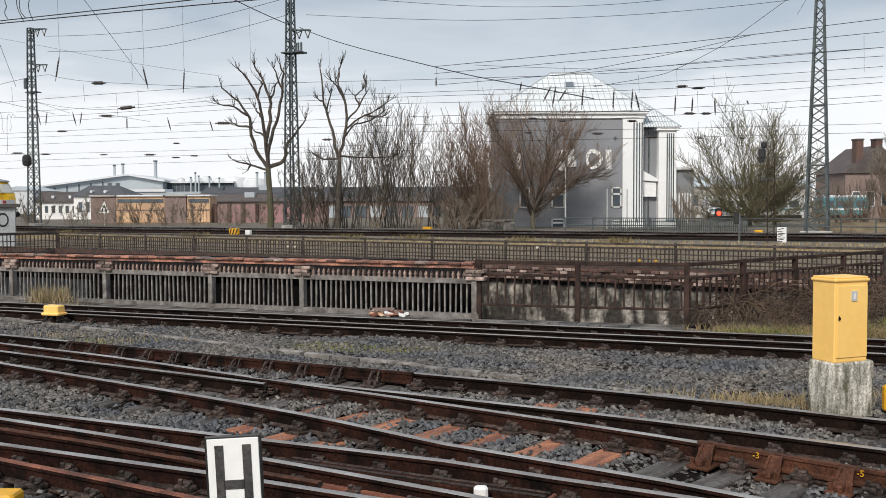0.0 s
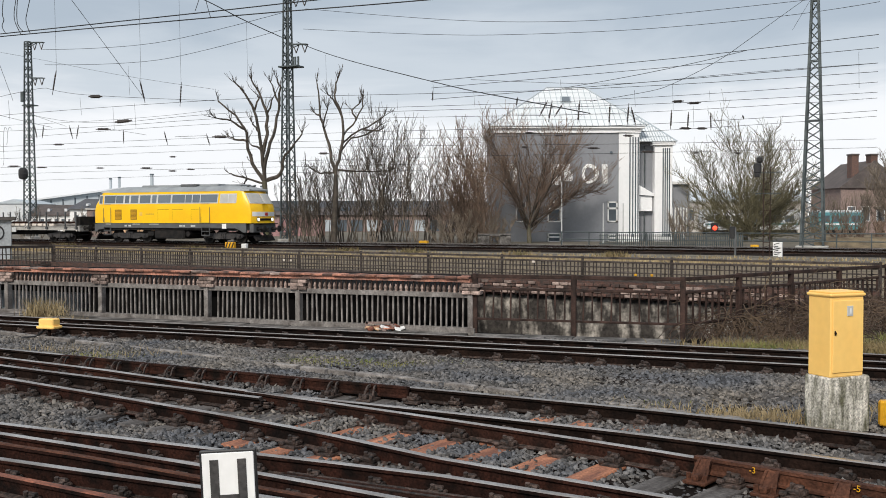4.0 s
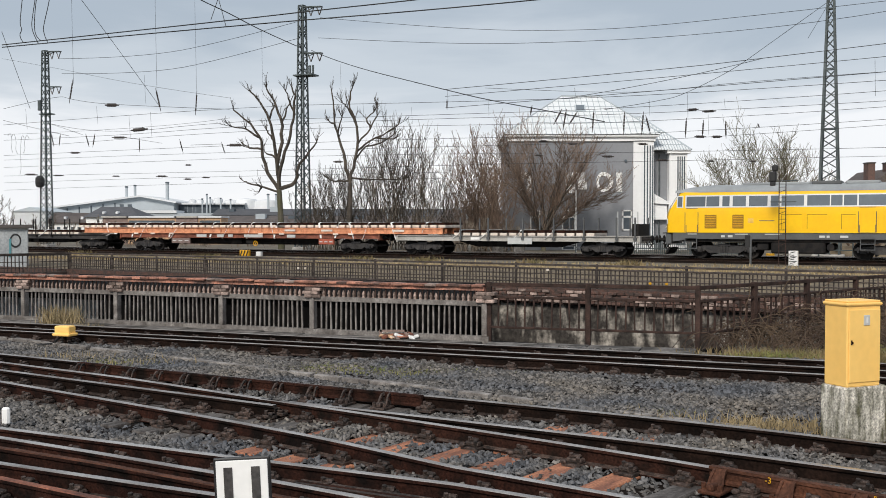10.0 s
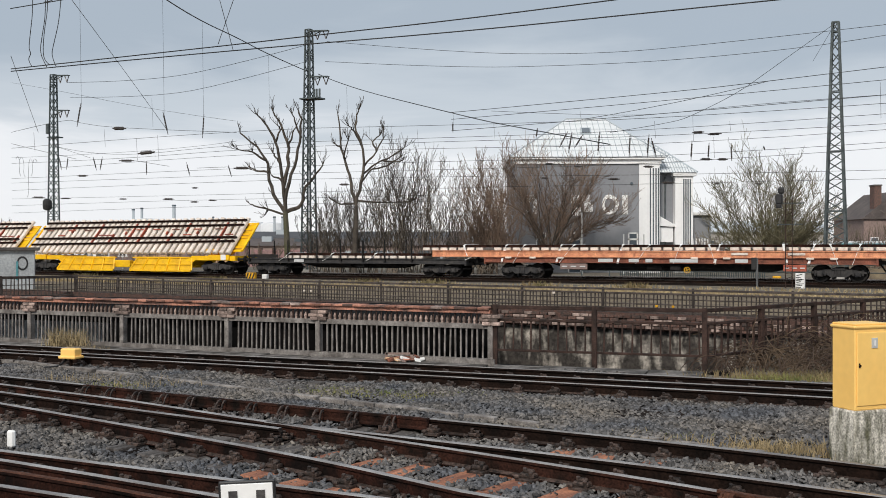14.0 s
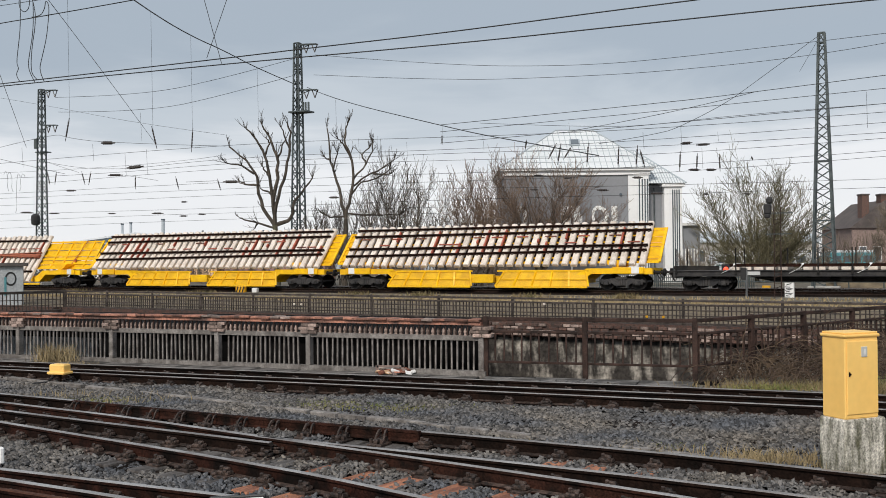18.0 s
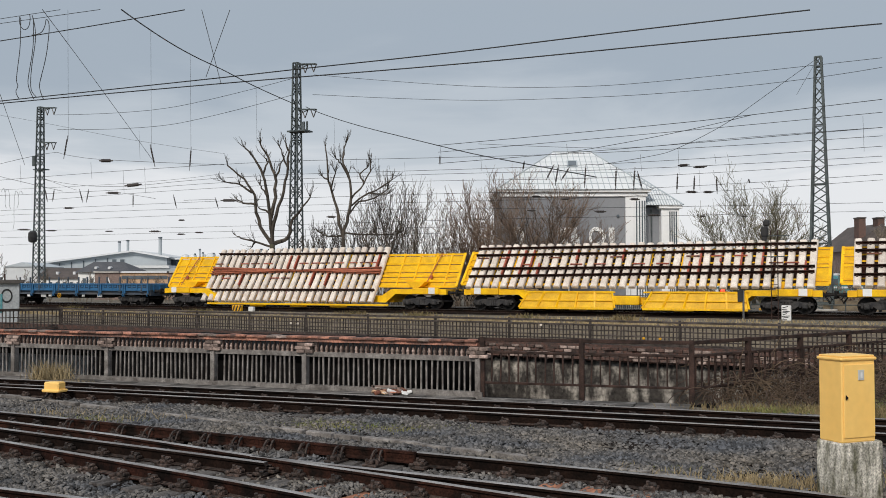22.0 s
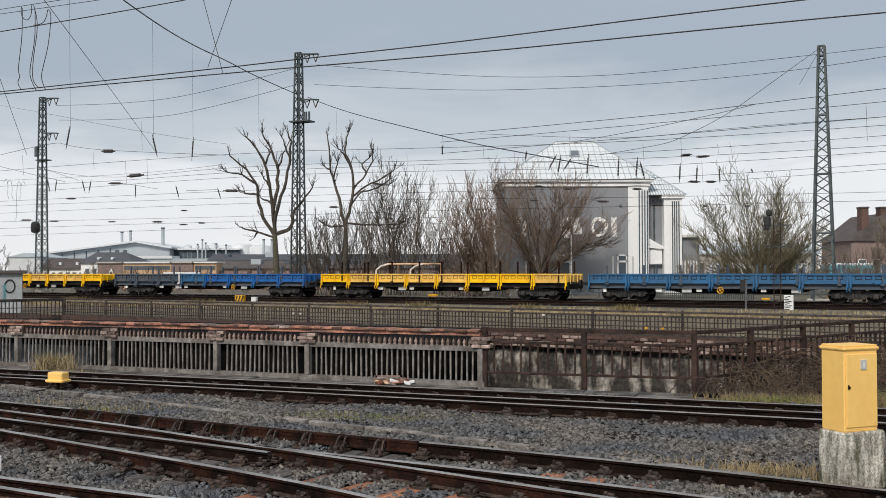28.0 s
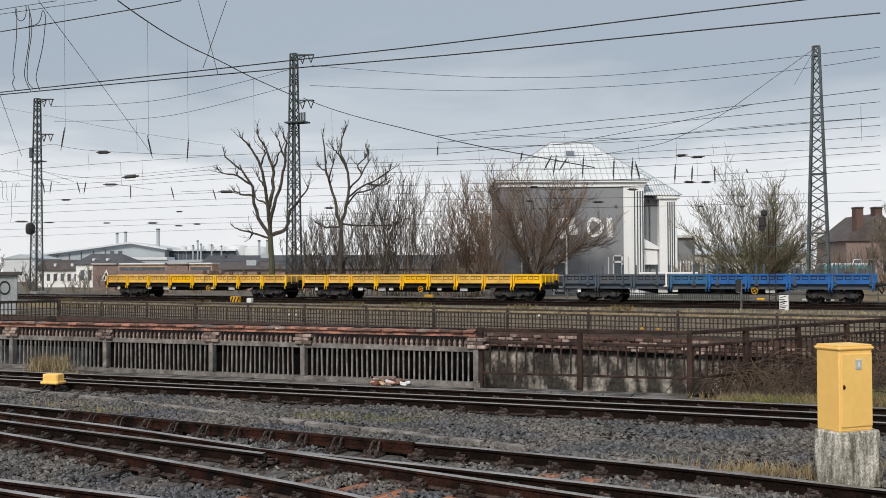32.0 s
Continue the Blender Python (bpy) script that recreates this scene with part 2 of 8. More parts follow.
    lattice=mat("grey_lattice", (0.078, 0.062, 0.055), (0.030, 0.024, 0.021), 0.85, 0.0, big=5, small=40, rand=0.35, var=0.3),
    walk=mat("worn_slab", (0.19, 0.178, 0.168), (0.045, 0.041, 0.037), 0.9, big=2.2, small=14, edge=(0.36, 0.62), var=0.4),
    bogies=mat("bogie_grey", (0.028, 0.028, 0.031), (0.062, 0.058, 0.056), 0.7, 0.0, big=3, small=30, spec=0.3, var=0.35),
    # sky seen through the cab and reflected in it is painted into these panes
    cabglass=mat("sky_in_cab_glass", (0.42, 0.41, 0.38), (0.52, 0.50, 0.46), 0.12, 0.0, big=0.8, small=3, bump=0, spec=0.8, var=0.05),
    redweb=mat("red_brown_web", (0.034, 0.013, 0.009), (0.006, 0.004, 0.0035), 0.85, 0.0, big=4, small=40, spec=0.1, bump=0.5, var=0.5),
    brush=mat("brown_brushwood", (0.125, 0.088, 0.066), (0.215, 0.152, 0.113), 0.9, big=1, small=8, bump=0, rand=0.35),
    olivetwig=mat("olive_twig", (0.105, 0.098, 0.055), (0.165, 0.143, 0.088), 0.9, big=0.5, small=8, bump=0, rand=0.3),
    guard=mat("guard_rail_rust", (0.115, 0.046, 0.026), (0.040, 0.018, 0.012), 0.8, big=3, small=40, spec=0.2, bump=0.4, var=0.4),
    seam=mat("panel_joint", (0.30, 0.165, 0.008), (0.24, 0.13, 0.008), 0.6, big=2, small=10, bump=0),
    lawn=mat("fresh_grass", (0.12, 0.15, 0.04), (0.22, 0.21, 0.075), 0.9, big=1.2, small=20, bump=0.2),
    orangewood=mat("orange_brown_timber", (0.42, 0.18, 0.10), (0.19, 0.08, 0.052), 0.85, big=4, small=40, var=0.35, streak=(0.4, 2.5, 1.0)),
    crossing=mat("crossing_rust", (0.44, 0.14, 0.075), (0.30, 0.09, 0.05), 0.8, big=3, small=30, var=0.15),
    pinkish=mat("worn_pink_brick", (0.36, 0.27, 0.235), (0.15, 0.115, 0.10), 0.9, big=6, small=30, rand=0.45, var=0.35),
    redlight=mat("red_light", (0.7, 0.02, 0.01), (0.7, 0.02, 0.01), 0.4, bump=0, emit=(1.0, 0.05, 0.02, 3.0)),
    lamp=mat("headlight", (0.9, 0.87, 0.8), (0.9, 0.87, 0.8), 0.3, bump=0, emit=(1.0, 0.95, 0.85, 1.1)),
    signred=mat("sign_red", (0.60, 0.05, 0.04), (0.5, 0.05, 0.04), 0.5, big=2, small=10, bump=0),
    redmark=mat("red_marking", (0.42, 0.10, 0.06), (0.30, 0.08, 0.05), 0.7, big=6, small=30, bump=0),
)


# ---- mesh helpers ----
class Build:
    """Collects vertices and faces of one mesh."""

    def __init__(self):
        self.v, self.f, self.smooth = [], [], False

    def add(self, verts, faces):
        k = len(self.v)
        self.v.extend(tuple(p) for p in verts)
        self.f.extend(tuple(k + i for i in face) for face in faces)
        return self

    def box(self, x0, y0, z0, x1, y1, z1, bevel=0.0, m=None):
        """A box; with bevel its upright and upper edges are cut."""
        if x1 < x0:
            x0, x1 = x1, x0
        if y1 < y0:
            y0, y1 = y1, y0
        c = min(bevel, (x1 - x0) / 3, (y1 - y0) / 3, (z1 - z0) / 3)
        if c <= 0:
            vs = [(x, y, z) for z in (z0, z1) for x, y in ((x0, y0), (x1, y0), (x1, y1), (x0, y1))]
            fs = [(3, 2, 1, 0), (4, 5, 6, 7), (0, 1, 5, 4), (1, 2, 6, 5), (2, 3, 7, 6), (3, 0, 4, 7)]
        else:
            ring = lambda d, z: [(x0 + d + c, y0 + d, z), (x1 - d - c, y0 + d, z), (x1 - d, y0 + d + c, z), (x1 - d, y1 - d - c, z), (x1 - d - c, y1 - d, z), (x0 + d + c, y1 - d, z), (x0 + d, y1 - d - c, z), (x0 + d, y0 + d + c, z)]
            vs = ring(c * 0.6, z0) + ring(0, z0 + c) + ring(0, z1 - c) + ring(c * 0.6, z1)
            fs = [tuple(range(7, -1, -1)), tuple(range(24, 32))]
            for r in range(3):
                fs += [(r * 8 + i, r * 8 + (i + 1) % 8, r * 8 + 8 + (i + 1) % 8, r * 8 + 8 + i) for i in range(8)]
        if m is not None:
            vs = [m @ Vector(p) for p in vs]
        return self.add(vs, fs)

    def tube(self, p, q, r, r2=None, n=6, caps=True):
        p, q = Vector(p), Vector(q)
        r2 = r if r2 is None else r2
        d = q - p
        if d.length < 1e-6:
            return self
        d.normalize()
        a = d.orthogonal().normalized()
        b = d.cross(a)
        vs = []
        for c, rad in ((p, r), (q, r2)):
            for i in range(n):
                t = 2 * math.pi * i / n
                vs.append(c + (a * math.cos(t) + b * math.sin(t)) * rad)
        fs = [(i, (i + 1) % n, n + (i + 1) % n, n + i) for i in range(n)]
        if caps:
            fs += [tuple(range(n - 1, -1, -1)), tuple(range(n, 2 * n))]
        return self.add(vs, fs)

    def bar(self, p, q, w, h=None):
        """A square bar from p to q, w wide and h high."""
        p, q = Vector(p), Vector(q)
        h = w if h is None else h
        d = (q - p).normalized()
        up = Vector((0, 0, 1)) if abs(d.z) < 0.95 else Vector((0, 1, 0))
        a = d.cross(up).normalized() * (w / 2)
        b = a.cross(d).normalized() * (h / 2)
        vs = [c + sa * a + sb * b for c in (p, q) for sa, sb in ((-1, -1), (1, -1), (1, 1), (-1, 1))]
        return self.add(vs, [(3, 2, 1, 0), (4, 5, 6, 7), (0, 1, 5, 4), (1, 2, 6, 5), (2, 3, 7, 6), (3, 0, 4, 7)])

    def lathe(self, prof, at=(0, 0, 0), n=12, axis="z"):
        """A turned body: prof is a list of (radius, height)."""
        vs, fs = [], []
        for r, h in prof:
            for i in range(n):
                t = 2 * math.pi * i / n
                x, y = r * math.cos(t), r * math.sin(t)
                vs.append({"z": (x, y, h), "y": (x, h, -y), "x": (h, x, y)}[axis])
        k = len(prof)
        for j in range(k - 1):
            fs += [(j * n + i, j * n + (i + 1) % n, (j + 1) * n + (i + 1) % n, (j + 1) * n + i) for i in range(n)]
        fs += [tuple(range(n - 1, -1, -1)), tuple(range((k - 1) * n, k * n))]
        return self.add([Vector(p) + Vector(at) for p in vs], fs)

    def extrude(self, prof, a, b, axis="x"):
        """A flat outline pushed along an axis from a to b."""
        k = len(prof)
        put = {"x": lambda u, w, s: (s, u, w), "y": lambda u, w, s: (u, s, w), "z": lambda u, w, s: (u, w, s)}[axis]
        vs = [put(u, w, s) for s in (a, b) for u, w in prof]
        fs = [(i, (i + 1) % k, k + (i + 1) % k, k + i) for i in range(k)]
        fs += [tuple(range(k - 1, -1, -1)), tuple(range(k, 2 * k))]
        return self.add(vs, fs)

    def loft(self, rings, closed=True, caps=True):
        """Rings with equal counts of points, joined one to the next."""
        k = len(rings[0])
        vs = [p for r in rings for p in r]
        fs = []
        for j in range(len(rings) - 1):
            for i in range(k if closed else k - 1):
                fs.append((j * k + i, j * k + (i + 1) % k, (j + 1) * k + (i + 1) % k, (j + 1) * k + i))
        if caps and closed:
            fs += [tuple(range(k - 1, -1, -1)), tuple(range((len(rings) - 1) * k, len(rings) * k))]
        return self.add(vs, fs)

    def mesh(self, name="mesh"):
        me = bpy.data.meshes.new(name)
        me.from_pydata([tuple(p) for p in self.v], [], self.f)
        me.update()
        bm = bmesh.new()
        bm.from_mesh(me)
        if len(bm.faces) < 60000:
            bmesh.ops.recalc_face_normals(bm, faces=bm.faces)
            bm.to_mesh(me)
        bm.free()
        if self.smooth:
            me.polygons.foreach_set("use_smooth", [True] * len(me.polygons))
            me.set_sharp_from_angle(angle=radians(38))
        return me


def part(name, b, material, parent=None, label="", m=None, kind=""):
    """One mesh object under a thing or under a part. b: a Build, or a mesh that several share."""
    me = b.mesh(name) if isinstance(b, Build) else b
    if not me.materials:
        me.materials.append(M[material] if isinstance(material, str) else material)
    ob = new(name, me)
    if parent is not None:
        ob.parent = parent
    if m is not None:
        ob.matrix_basis = m
    return tagged(ob, label, kind=kind)


def thing(name, label, category, group="", m=None, kind=""):
    """An Empty at a thing's base."""
    ob = new(name)
    if m is not None:
        ob.matrix_basis = m
    return tagged(ob, label, category, group, kind)


# ---- the far track's own axes: s along it, o across it (away from the camera) ----
FAR_TURN, FAR_Y, FAR_Z = -26.07, 64.81, 0.25
E_DIR = Vector((math.cos(radians(FAR_TURN)), math.sin(radians(FAR_TURN)), 0))
N_DIR = Vector((-E_DIR.y, E_DIR.x, 0))


def far(s, o, z=0.0):
    return Vector((0, FAR_Y, 0)) + E_DIR * s + N_DIR * o + Vector((0, 0, z))


def far_pose(s, o, z=0.0):
    return pose(*far(s, o, z), 0, 0, FAR_TURN)


def line_pose(a, b, z=0.0):
    """A pose at a with its x axis towards b."""
    return pose(a[0], a[1], z, 0, 0, math.degrees(math.atan2(b[1] - a[1], b[0] - a[0])))

# ---- ground with the sunken street, one sheet to the horizon ----
PIT = [(-46.0, 38.45), (4.70, 18.55), (10.45, 23.10), (-46.0, 59.4)]
g = Build()
zs = (-0.21, -0.21, 0.0, 0.0)
g.add([(x, y, z) for (x, y), z in zip(PIT, zs)] + [(-3500, -1500, -0.21), (3500, -1500, -0.21), (3500, 4500, 0.0), (-3500, 4500, 0.0)],
      [(0, 4, 5, 1), (1, 5, 6, 2), (2, 6, 7, 3), (3, 7, 4, 0)])
tagged(part("ground", g, "earth"), "brown winter earth and gravel of the railway yard", "ground", kind="structure")

pit = thing("underpass", "sunken street below the tracks between concrete walls", "underpass", kind="structure")
b = Build()
for k in range(4):
    (x0, y0), (x1, y1) = PIT[k], PIT[(k + 1) % 4]
    d = Vector((x1 - x0, y1 - y0, 0)).normalized()
    o = Vector((d.y, -d.x, 0)) * 0.4
    if k == 2:
        continue
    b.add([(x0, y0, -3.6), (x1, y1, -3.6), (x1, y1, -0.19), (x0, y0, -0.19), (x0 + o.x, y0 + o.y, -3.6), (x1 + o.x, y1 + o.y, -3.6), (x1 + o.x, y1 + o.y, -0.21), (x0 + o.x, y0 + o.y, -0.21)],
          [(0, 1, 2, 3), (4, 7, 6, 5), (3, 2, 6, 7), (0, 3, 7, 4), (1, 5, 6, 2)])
part("retaining_wall", b, "pitshade", pit)
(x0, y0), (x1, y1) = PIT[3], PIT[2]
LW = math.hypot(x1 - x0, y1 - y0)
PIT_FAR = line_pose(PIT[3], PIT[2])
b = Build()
# west part of the far wall in the colour that paints the shade
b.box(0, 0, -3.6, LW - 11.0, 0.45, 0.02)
part("retaining_wall", b, "pitshade", pit, "", PIT_FAR)
b = Build()
b.box(LW - 11.0, 0, -3.6, LW, 0.45, 0.02)
part("retaining_wall", b, "peel", pit, "stained concrete retaining wall with peeling render", PIT_FAR)
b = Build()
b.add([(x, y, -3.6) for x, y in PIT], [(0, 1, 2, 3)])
part("street", b, "pitshade", pit)
b = Build()
b.box(10.6, -1.35, -1.8, 18.0, -1.0, 0.40)
part("abutment", b, "hutwall", pit, "pale concrete abutment behind the bars", line_pose((0.78, 19.80), (-24.3, 29.78)))
b = Build()
# slab added behind the coping as a bridge deck, to shade the street's west end
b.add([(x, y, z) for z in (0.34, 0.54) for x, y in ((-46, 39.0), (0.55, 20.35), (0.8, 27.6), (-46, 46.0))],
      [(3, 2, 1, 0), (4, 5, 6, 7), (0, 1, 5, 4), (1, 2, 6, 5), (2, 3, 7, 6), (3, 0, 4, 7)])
part("deck", b, "pitshade", pit, "near-black slab added out of sight to shade the sunken street")

# ---- rails ----
RAIL = [(-0.075, -0.172), (0.075, -0.172), (0.075, -0.160), (0.012, -0.142), (0.009, -0.046), (0.036, -0.034), (0.036, -0.008), (0.026, 0.0), (-0.026, 0.0), (-0.036, -0.008), (-0.036, -0.034), (-0.009, -0.046), (-0.012, -0.142), (-0.075, -0.160)]


def smooth_line(pts, step=0.8):
    """Points evenly spaced on a smooth curve through pts."""
    p = [Vector((x, y, 0)) for x, y in pts]
    p = [p[0] * 2 - p[1]] + p + [p[-1] * 2 - p[-2]]
    out = []
    for i in range(1, len(p) - 2):
        n = max(1, int((p[i + 1] - p[i]).length / step))
        for k in range(n):
            t = k / n
            out.append(0.5 * ((2 * p[i]) + (p[i + 1] - p[i - 1]) * t + (2 * p[i - 1] - 5 * p[i] + 4 * p[i + 1] - p[i + 2]) * t * t + (3 * p[i] - p[i - 1] - 3 * p[i + 1] + p[i + 2]) * t ** 3))
    out.append(p[-2])
    return out


def rail(pts, parent, z=0.0, head="steel", side="railside", label="", step=0.8):
    line = smooth_line(pts, step)
    rings = []
    for i, q in enumerate(line):
        d = (line[min(i + 1, len(line) - 1)] - line[max(i - 1, 0)]).normalized()
        o = Vector((-d.y, d.x, 0))
        rings.append([q + o * u + Vector((0, 0, z + w)) for u, w in RAIL])
    b = Build()
    b.loft(rings)
    me = b.mesh("rail")
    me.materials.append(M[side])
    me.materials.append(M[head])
    # lighter iron on the foot's upper faces paints the light they catch
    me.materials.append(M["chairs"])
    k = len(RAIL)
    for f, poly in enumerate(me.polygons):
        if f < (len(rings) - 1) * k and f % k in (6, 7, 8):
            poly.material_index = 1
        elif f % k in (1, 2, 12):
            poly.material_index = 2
    return part("rail", me, None, parent, label)


NEAR_RAILS = dict(
    a1=[(-26, 28.3), (-16, 24.4), (-9.59, 21.9), (0.19, 18.05), (5.94, 15.77), (14, 12.5)],
    a2=[(-26, 27.2), (-16, 23.1), (-8.87, 20.24), (0.17, 16.5), (5.4, 14.32), (14, 10.7)],
    a3=[(-26, 27.75), (-16, 23.6), (-8.9, 20.75), (0.18, 17.15), (5.68, 15.0), (14, 11.5)],
    b1=[(-22, 24.6), (-14, 20.3), (-7.22, 16.44), (-2.97, 13.99), (0.13, 12.3), (2.49, 10.96), (4.43, 9.67), (8, 7.2)],
    b2=[(-2.3, 12.28), (0.11, 10.93), (2.2, 9.68), (3.9, 8.52), (7, 6.4)],
    b3=[(-18, 22.1), (-12, 18.3), (-6.45, 14.62), (-2.75, 12.28), (-2.05, 11.84)],
    c1=[(-20, 24.2), (-13, 19.6), (-6.78, 15.43), (-4.56, 13.99), (-2.67, 12.58), (0.11, 10.55), (2.11, 9.02), (3.55, 7.75), (5.5, 6.0)],
    c2=[(-18, 22.3), (-12, 17.9), (-5.93, 13.49), (-2.3, 10.83), (-0.96, 9.75), (0.09, 8.8), (1.78, 7.59), (3.6, 6.0)],
    d1=[(-16, 15.8), (-9, 12.55), (-4.6, 10.44), (-1.96, 9.18), (0.08, 8.22), (0.92, 7.69), (2.2, 6.95), (4, 5.6)],
    d2=[(-16, 16.0), (-9, 12.4), (-4.4, 9.97), (-2.01, 8.61), (-1.5, 8.35), (0.07, 7.35), (1.8, 6.2)],
    d3=[(-16, 15.3), (-9, 11.8), (-4.15, 9.49), (-2.0, 8.25), (-0.9, 7.6)],
    e1=[(-16, 14.6), (-9, 11.4), (-3.93, 8.9), (-1.85, 7.91), (-1.37, 7.66), (1.2, 6.3)],
    e2=[(-14, 14.6), (-8, 10.9), (-3.69, 8.36), (-1.67, 7.15), (0.5, 5.8)],
)
track_a = thing("railway_track", "straight track with guard rail on dark ballast", "track", "tracks", kind="structure")
track_b = thing("railway_track", "track with turnout on wooden sleepers and grey ballast", "track", "tracks", kind="structure")
track_c = thing("railway_track", "diverging track of a turnout with polished rail heads", "track", "tracks", kind="structure")
track_d = thing("railway_track", "turnout with rust-red point blades", "track", "tracks", kind="structure")
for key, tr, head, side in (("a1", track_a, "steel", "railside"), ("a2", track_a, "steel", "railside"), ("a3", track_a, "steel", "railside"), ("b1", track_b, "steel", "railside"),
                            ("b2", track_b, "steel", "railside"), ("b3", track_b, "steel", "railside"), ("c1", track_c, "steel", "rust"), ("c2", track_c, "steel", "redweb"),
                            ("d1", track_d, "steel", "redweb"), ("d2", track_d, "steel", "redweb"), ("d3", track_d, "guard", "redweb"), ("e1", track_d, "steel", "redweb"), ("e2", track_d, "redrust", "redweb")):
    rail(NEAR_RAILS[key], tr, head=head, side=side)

# ---- far tracks beside and under the train ----
for k, o in enumerate((0.0, 4.6)):
    tr = thing("railway_track", "far track on a low ballast bed", "track", "tracks", kind="structure")
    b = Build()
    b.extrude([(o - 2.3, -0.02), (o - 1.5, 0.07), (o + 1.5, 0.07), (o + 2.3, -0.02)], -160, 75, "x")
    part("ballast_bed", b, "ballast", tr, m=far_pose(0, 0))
    for off in (-0.7535, 0.7535):
        a, c = far(-160, o + off), far(75, o + off)
        rail([(a.x, a.y), (c.x, c.y)], tr, z=FAR_Z, step=60)

# ---- balustrade along the near edge of the underpass ----
NEAR_A, NEAR_W, NEAR_E = (0.78, 19.80), (-24.3, 29.78), (4.70, 18.56)
LB = math.hypot(NEAR_W[0] - NEAR_A[0], NEAR_W[1] - NEAR_A[1])
bal = thing("balustrade", "old brick-coped balustrade with grey bars along the underpass", "balustrade", m=line_pose(NEAR_A, NEAR_W), kind="structure")
b = Build()
b.box(-0.1, -0.10, -0.3, LB, 0.10, -0.07)
part("base", b, "greybar", bal, "low dark concrete base")
b = Build()
b.box(0, -0.05, 0.53, LB, 0.05, 0.63)
part("rail", b, "greybar", bal)
b = Build()
b.box(0, -0.09, 0.84, LB, 0.09, 0.91)
part("rail", b, "coping", bal)
bar_me = Build().box(-0.016, -0.016, -0.07, 0.016, 0.016, 0.53).mesh("bar")
thin_me = Build().box(-0.011, -0.011, 0.63, 0.011, 0.011, 0.84).mesh("thin_bar")
bal_me = Build().loft([[(r * math.cos(a), r * math.sin(a), z) for a in (0.4, 1.45, 2.5, 3.54, 4.6, 5.6)] for r, z in ((0.034, 0.63), (0.024, 0.655), (0.036, 0.70), (0.018, 0.75), (0.012, 0.77))]).mesh("baluster")
piers = [0.0, 3.9, 6.2, 9.1, 11.9, 14.8, 17.7, 20.6, 23.5]
rnd = random.Random(4)
n = int(LB / 0.117)
for k in range(n):
    x = (k + 0.5) * LB / n
    if min(abs(x - p) for p in piers) < 0.16:
        continue
    part("bar", bar_me, "greybar", bal, m=pose(x, 0, 0, rnd.uniform(-1.5, 1.5), rnd.uniform(-1.2, 1.2), 0))
    part("thin_bar", thin_me, "fence", bal, m=pose(x, 0.03, 0))
    part("baluster", bal_me, "pinkish", bal, m=pose(x + 0.5 * LB / n, rnd.uniform(-0.01, 0.01), 0, 0, 0, rnd.uniform(0, 60)))
brick_me = Build().box(-0.095, -0.11, -0.034, 0.095, 0.11, 0.034, 0.012).mesh("brick")
for p in piers:
    b = Build()
    b.box(p - 0.055, -0.08, -0.07, p + 0.055, 0.08, 0.60, 0.01)
    pr = part("pier", b, "greybar", bal, "weathered grey pier")
    for r in range(3):
        for dx in (-0.1, 0.1):
            part("brick", brick_me, "pinkish", pr, m=pose(p + dx + (0.03 if r % 2 else -0.03), rnd.uniform(-0.02, 0.02), 0.635 + r * 0.073, 0, 0, rnd.uniform(-3, 3)))
cop_me = Build().box(-0.125, -0.15, 0.0, 0.125, 0.15, 0.045, 0.008).mesh("coping_stone")
pink_me = Build().box(-0.12, -0.15, 0.0, 0.12, 0.14, 0.045, 0.008).mesh("coping_stone")
n = int(LB / 0.252)
for k in range(n):
    pale = rnd.random() < 0.16 + 0.2 * math.sin(k * 0.37) * math.sin(k * 0.11)
    part("coping_stone", pink_me if pale else cop_me, "pinkish" if pale else "coping", bal, m=pose((k + 0.5) * LB / n, rnd.uniform(-0.02, 0.02), 0.915 + rnd.uniform(-0.008, 0.006), rnd.uniform(-2, 2), rnd.uniform(-1.5, 1.5), rnd.uniform(-3, 3)))


# ---- iron railings ----
def railing(a, c, posts, label, top=1.0, mid=0.72, low=0.12, gap=0.175, z=-0.1, foot=-0.25, material="fence", extra=(), thick=0.03, top_thick=0.07, post=0.05):
    t = thing("railing", label, "railing", "railings", m=line_pose(a, c, 0))
    ln = math.hypot(c[0] - a[0], c[1] - a[1])
    for zz, th in ((top - 0.03, top_thick), (mid, 0.05), (low, 0.045), *[(e, 0.03) for e in extra]):
        b = Build()
        b.box(0, -th * 0.7, zz - th / 2, ln, th * 0.7, zz + th / 2, 0.008)
        part("rail", b, material, t)
    b = Build()
    b.box(-post, -post, foot, post, post, top + 0.02, 0.012)
    me = b.mesh("post")
    for p in posts:
        part("post", me, material, t, m=pose(p * ln, 0, 0))
    me = Build().box(-thick / 2, -thick / 2, low, thick / 2, thick / 2, mid).mesh("bar")
    n = int(ln / gap)
    for k in range(n):
        part("bar", me, material, t, m=pose((k + 0.5) * ln / n, 0, 0, rnd.uniform(-1, 1), rnd.uniform(-1.5, 1.5), 0))
    return t


railing(NEAR_A, NEAR_E, (0.02, 0.5, 1.0), "rusty brown iron railing above a peeling concrete wall", gap=0.175)
railing(NEAR_E, (10.75, 23.35), (0.23, 0.47, 0.72, 1.0), "rusty brown iron railing overgrown with brambles", gap=0.2)
walkway = thing("walkway", "worn pale concrete slabs between the balustrade and the track", "walkway", kind="structure")
slab = Build().box(-0.49, 0.13, -0.3, 0.49, 1.05, -0.15, 0.012).mesh("slab")
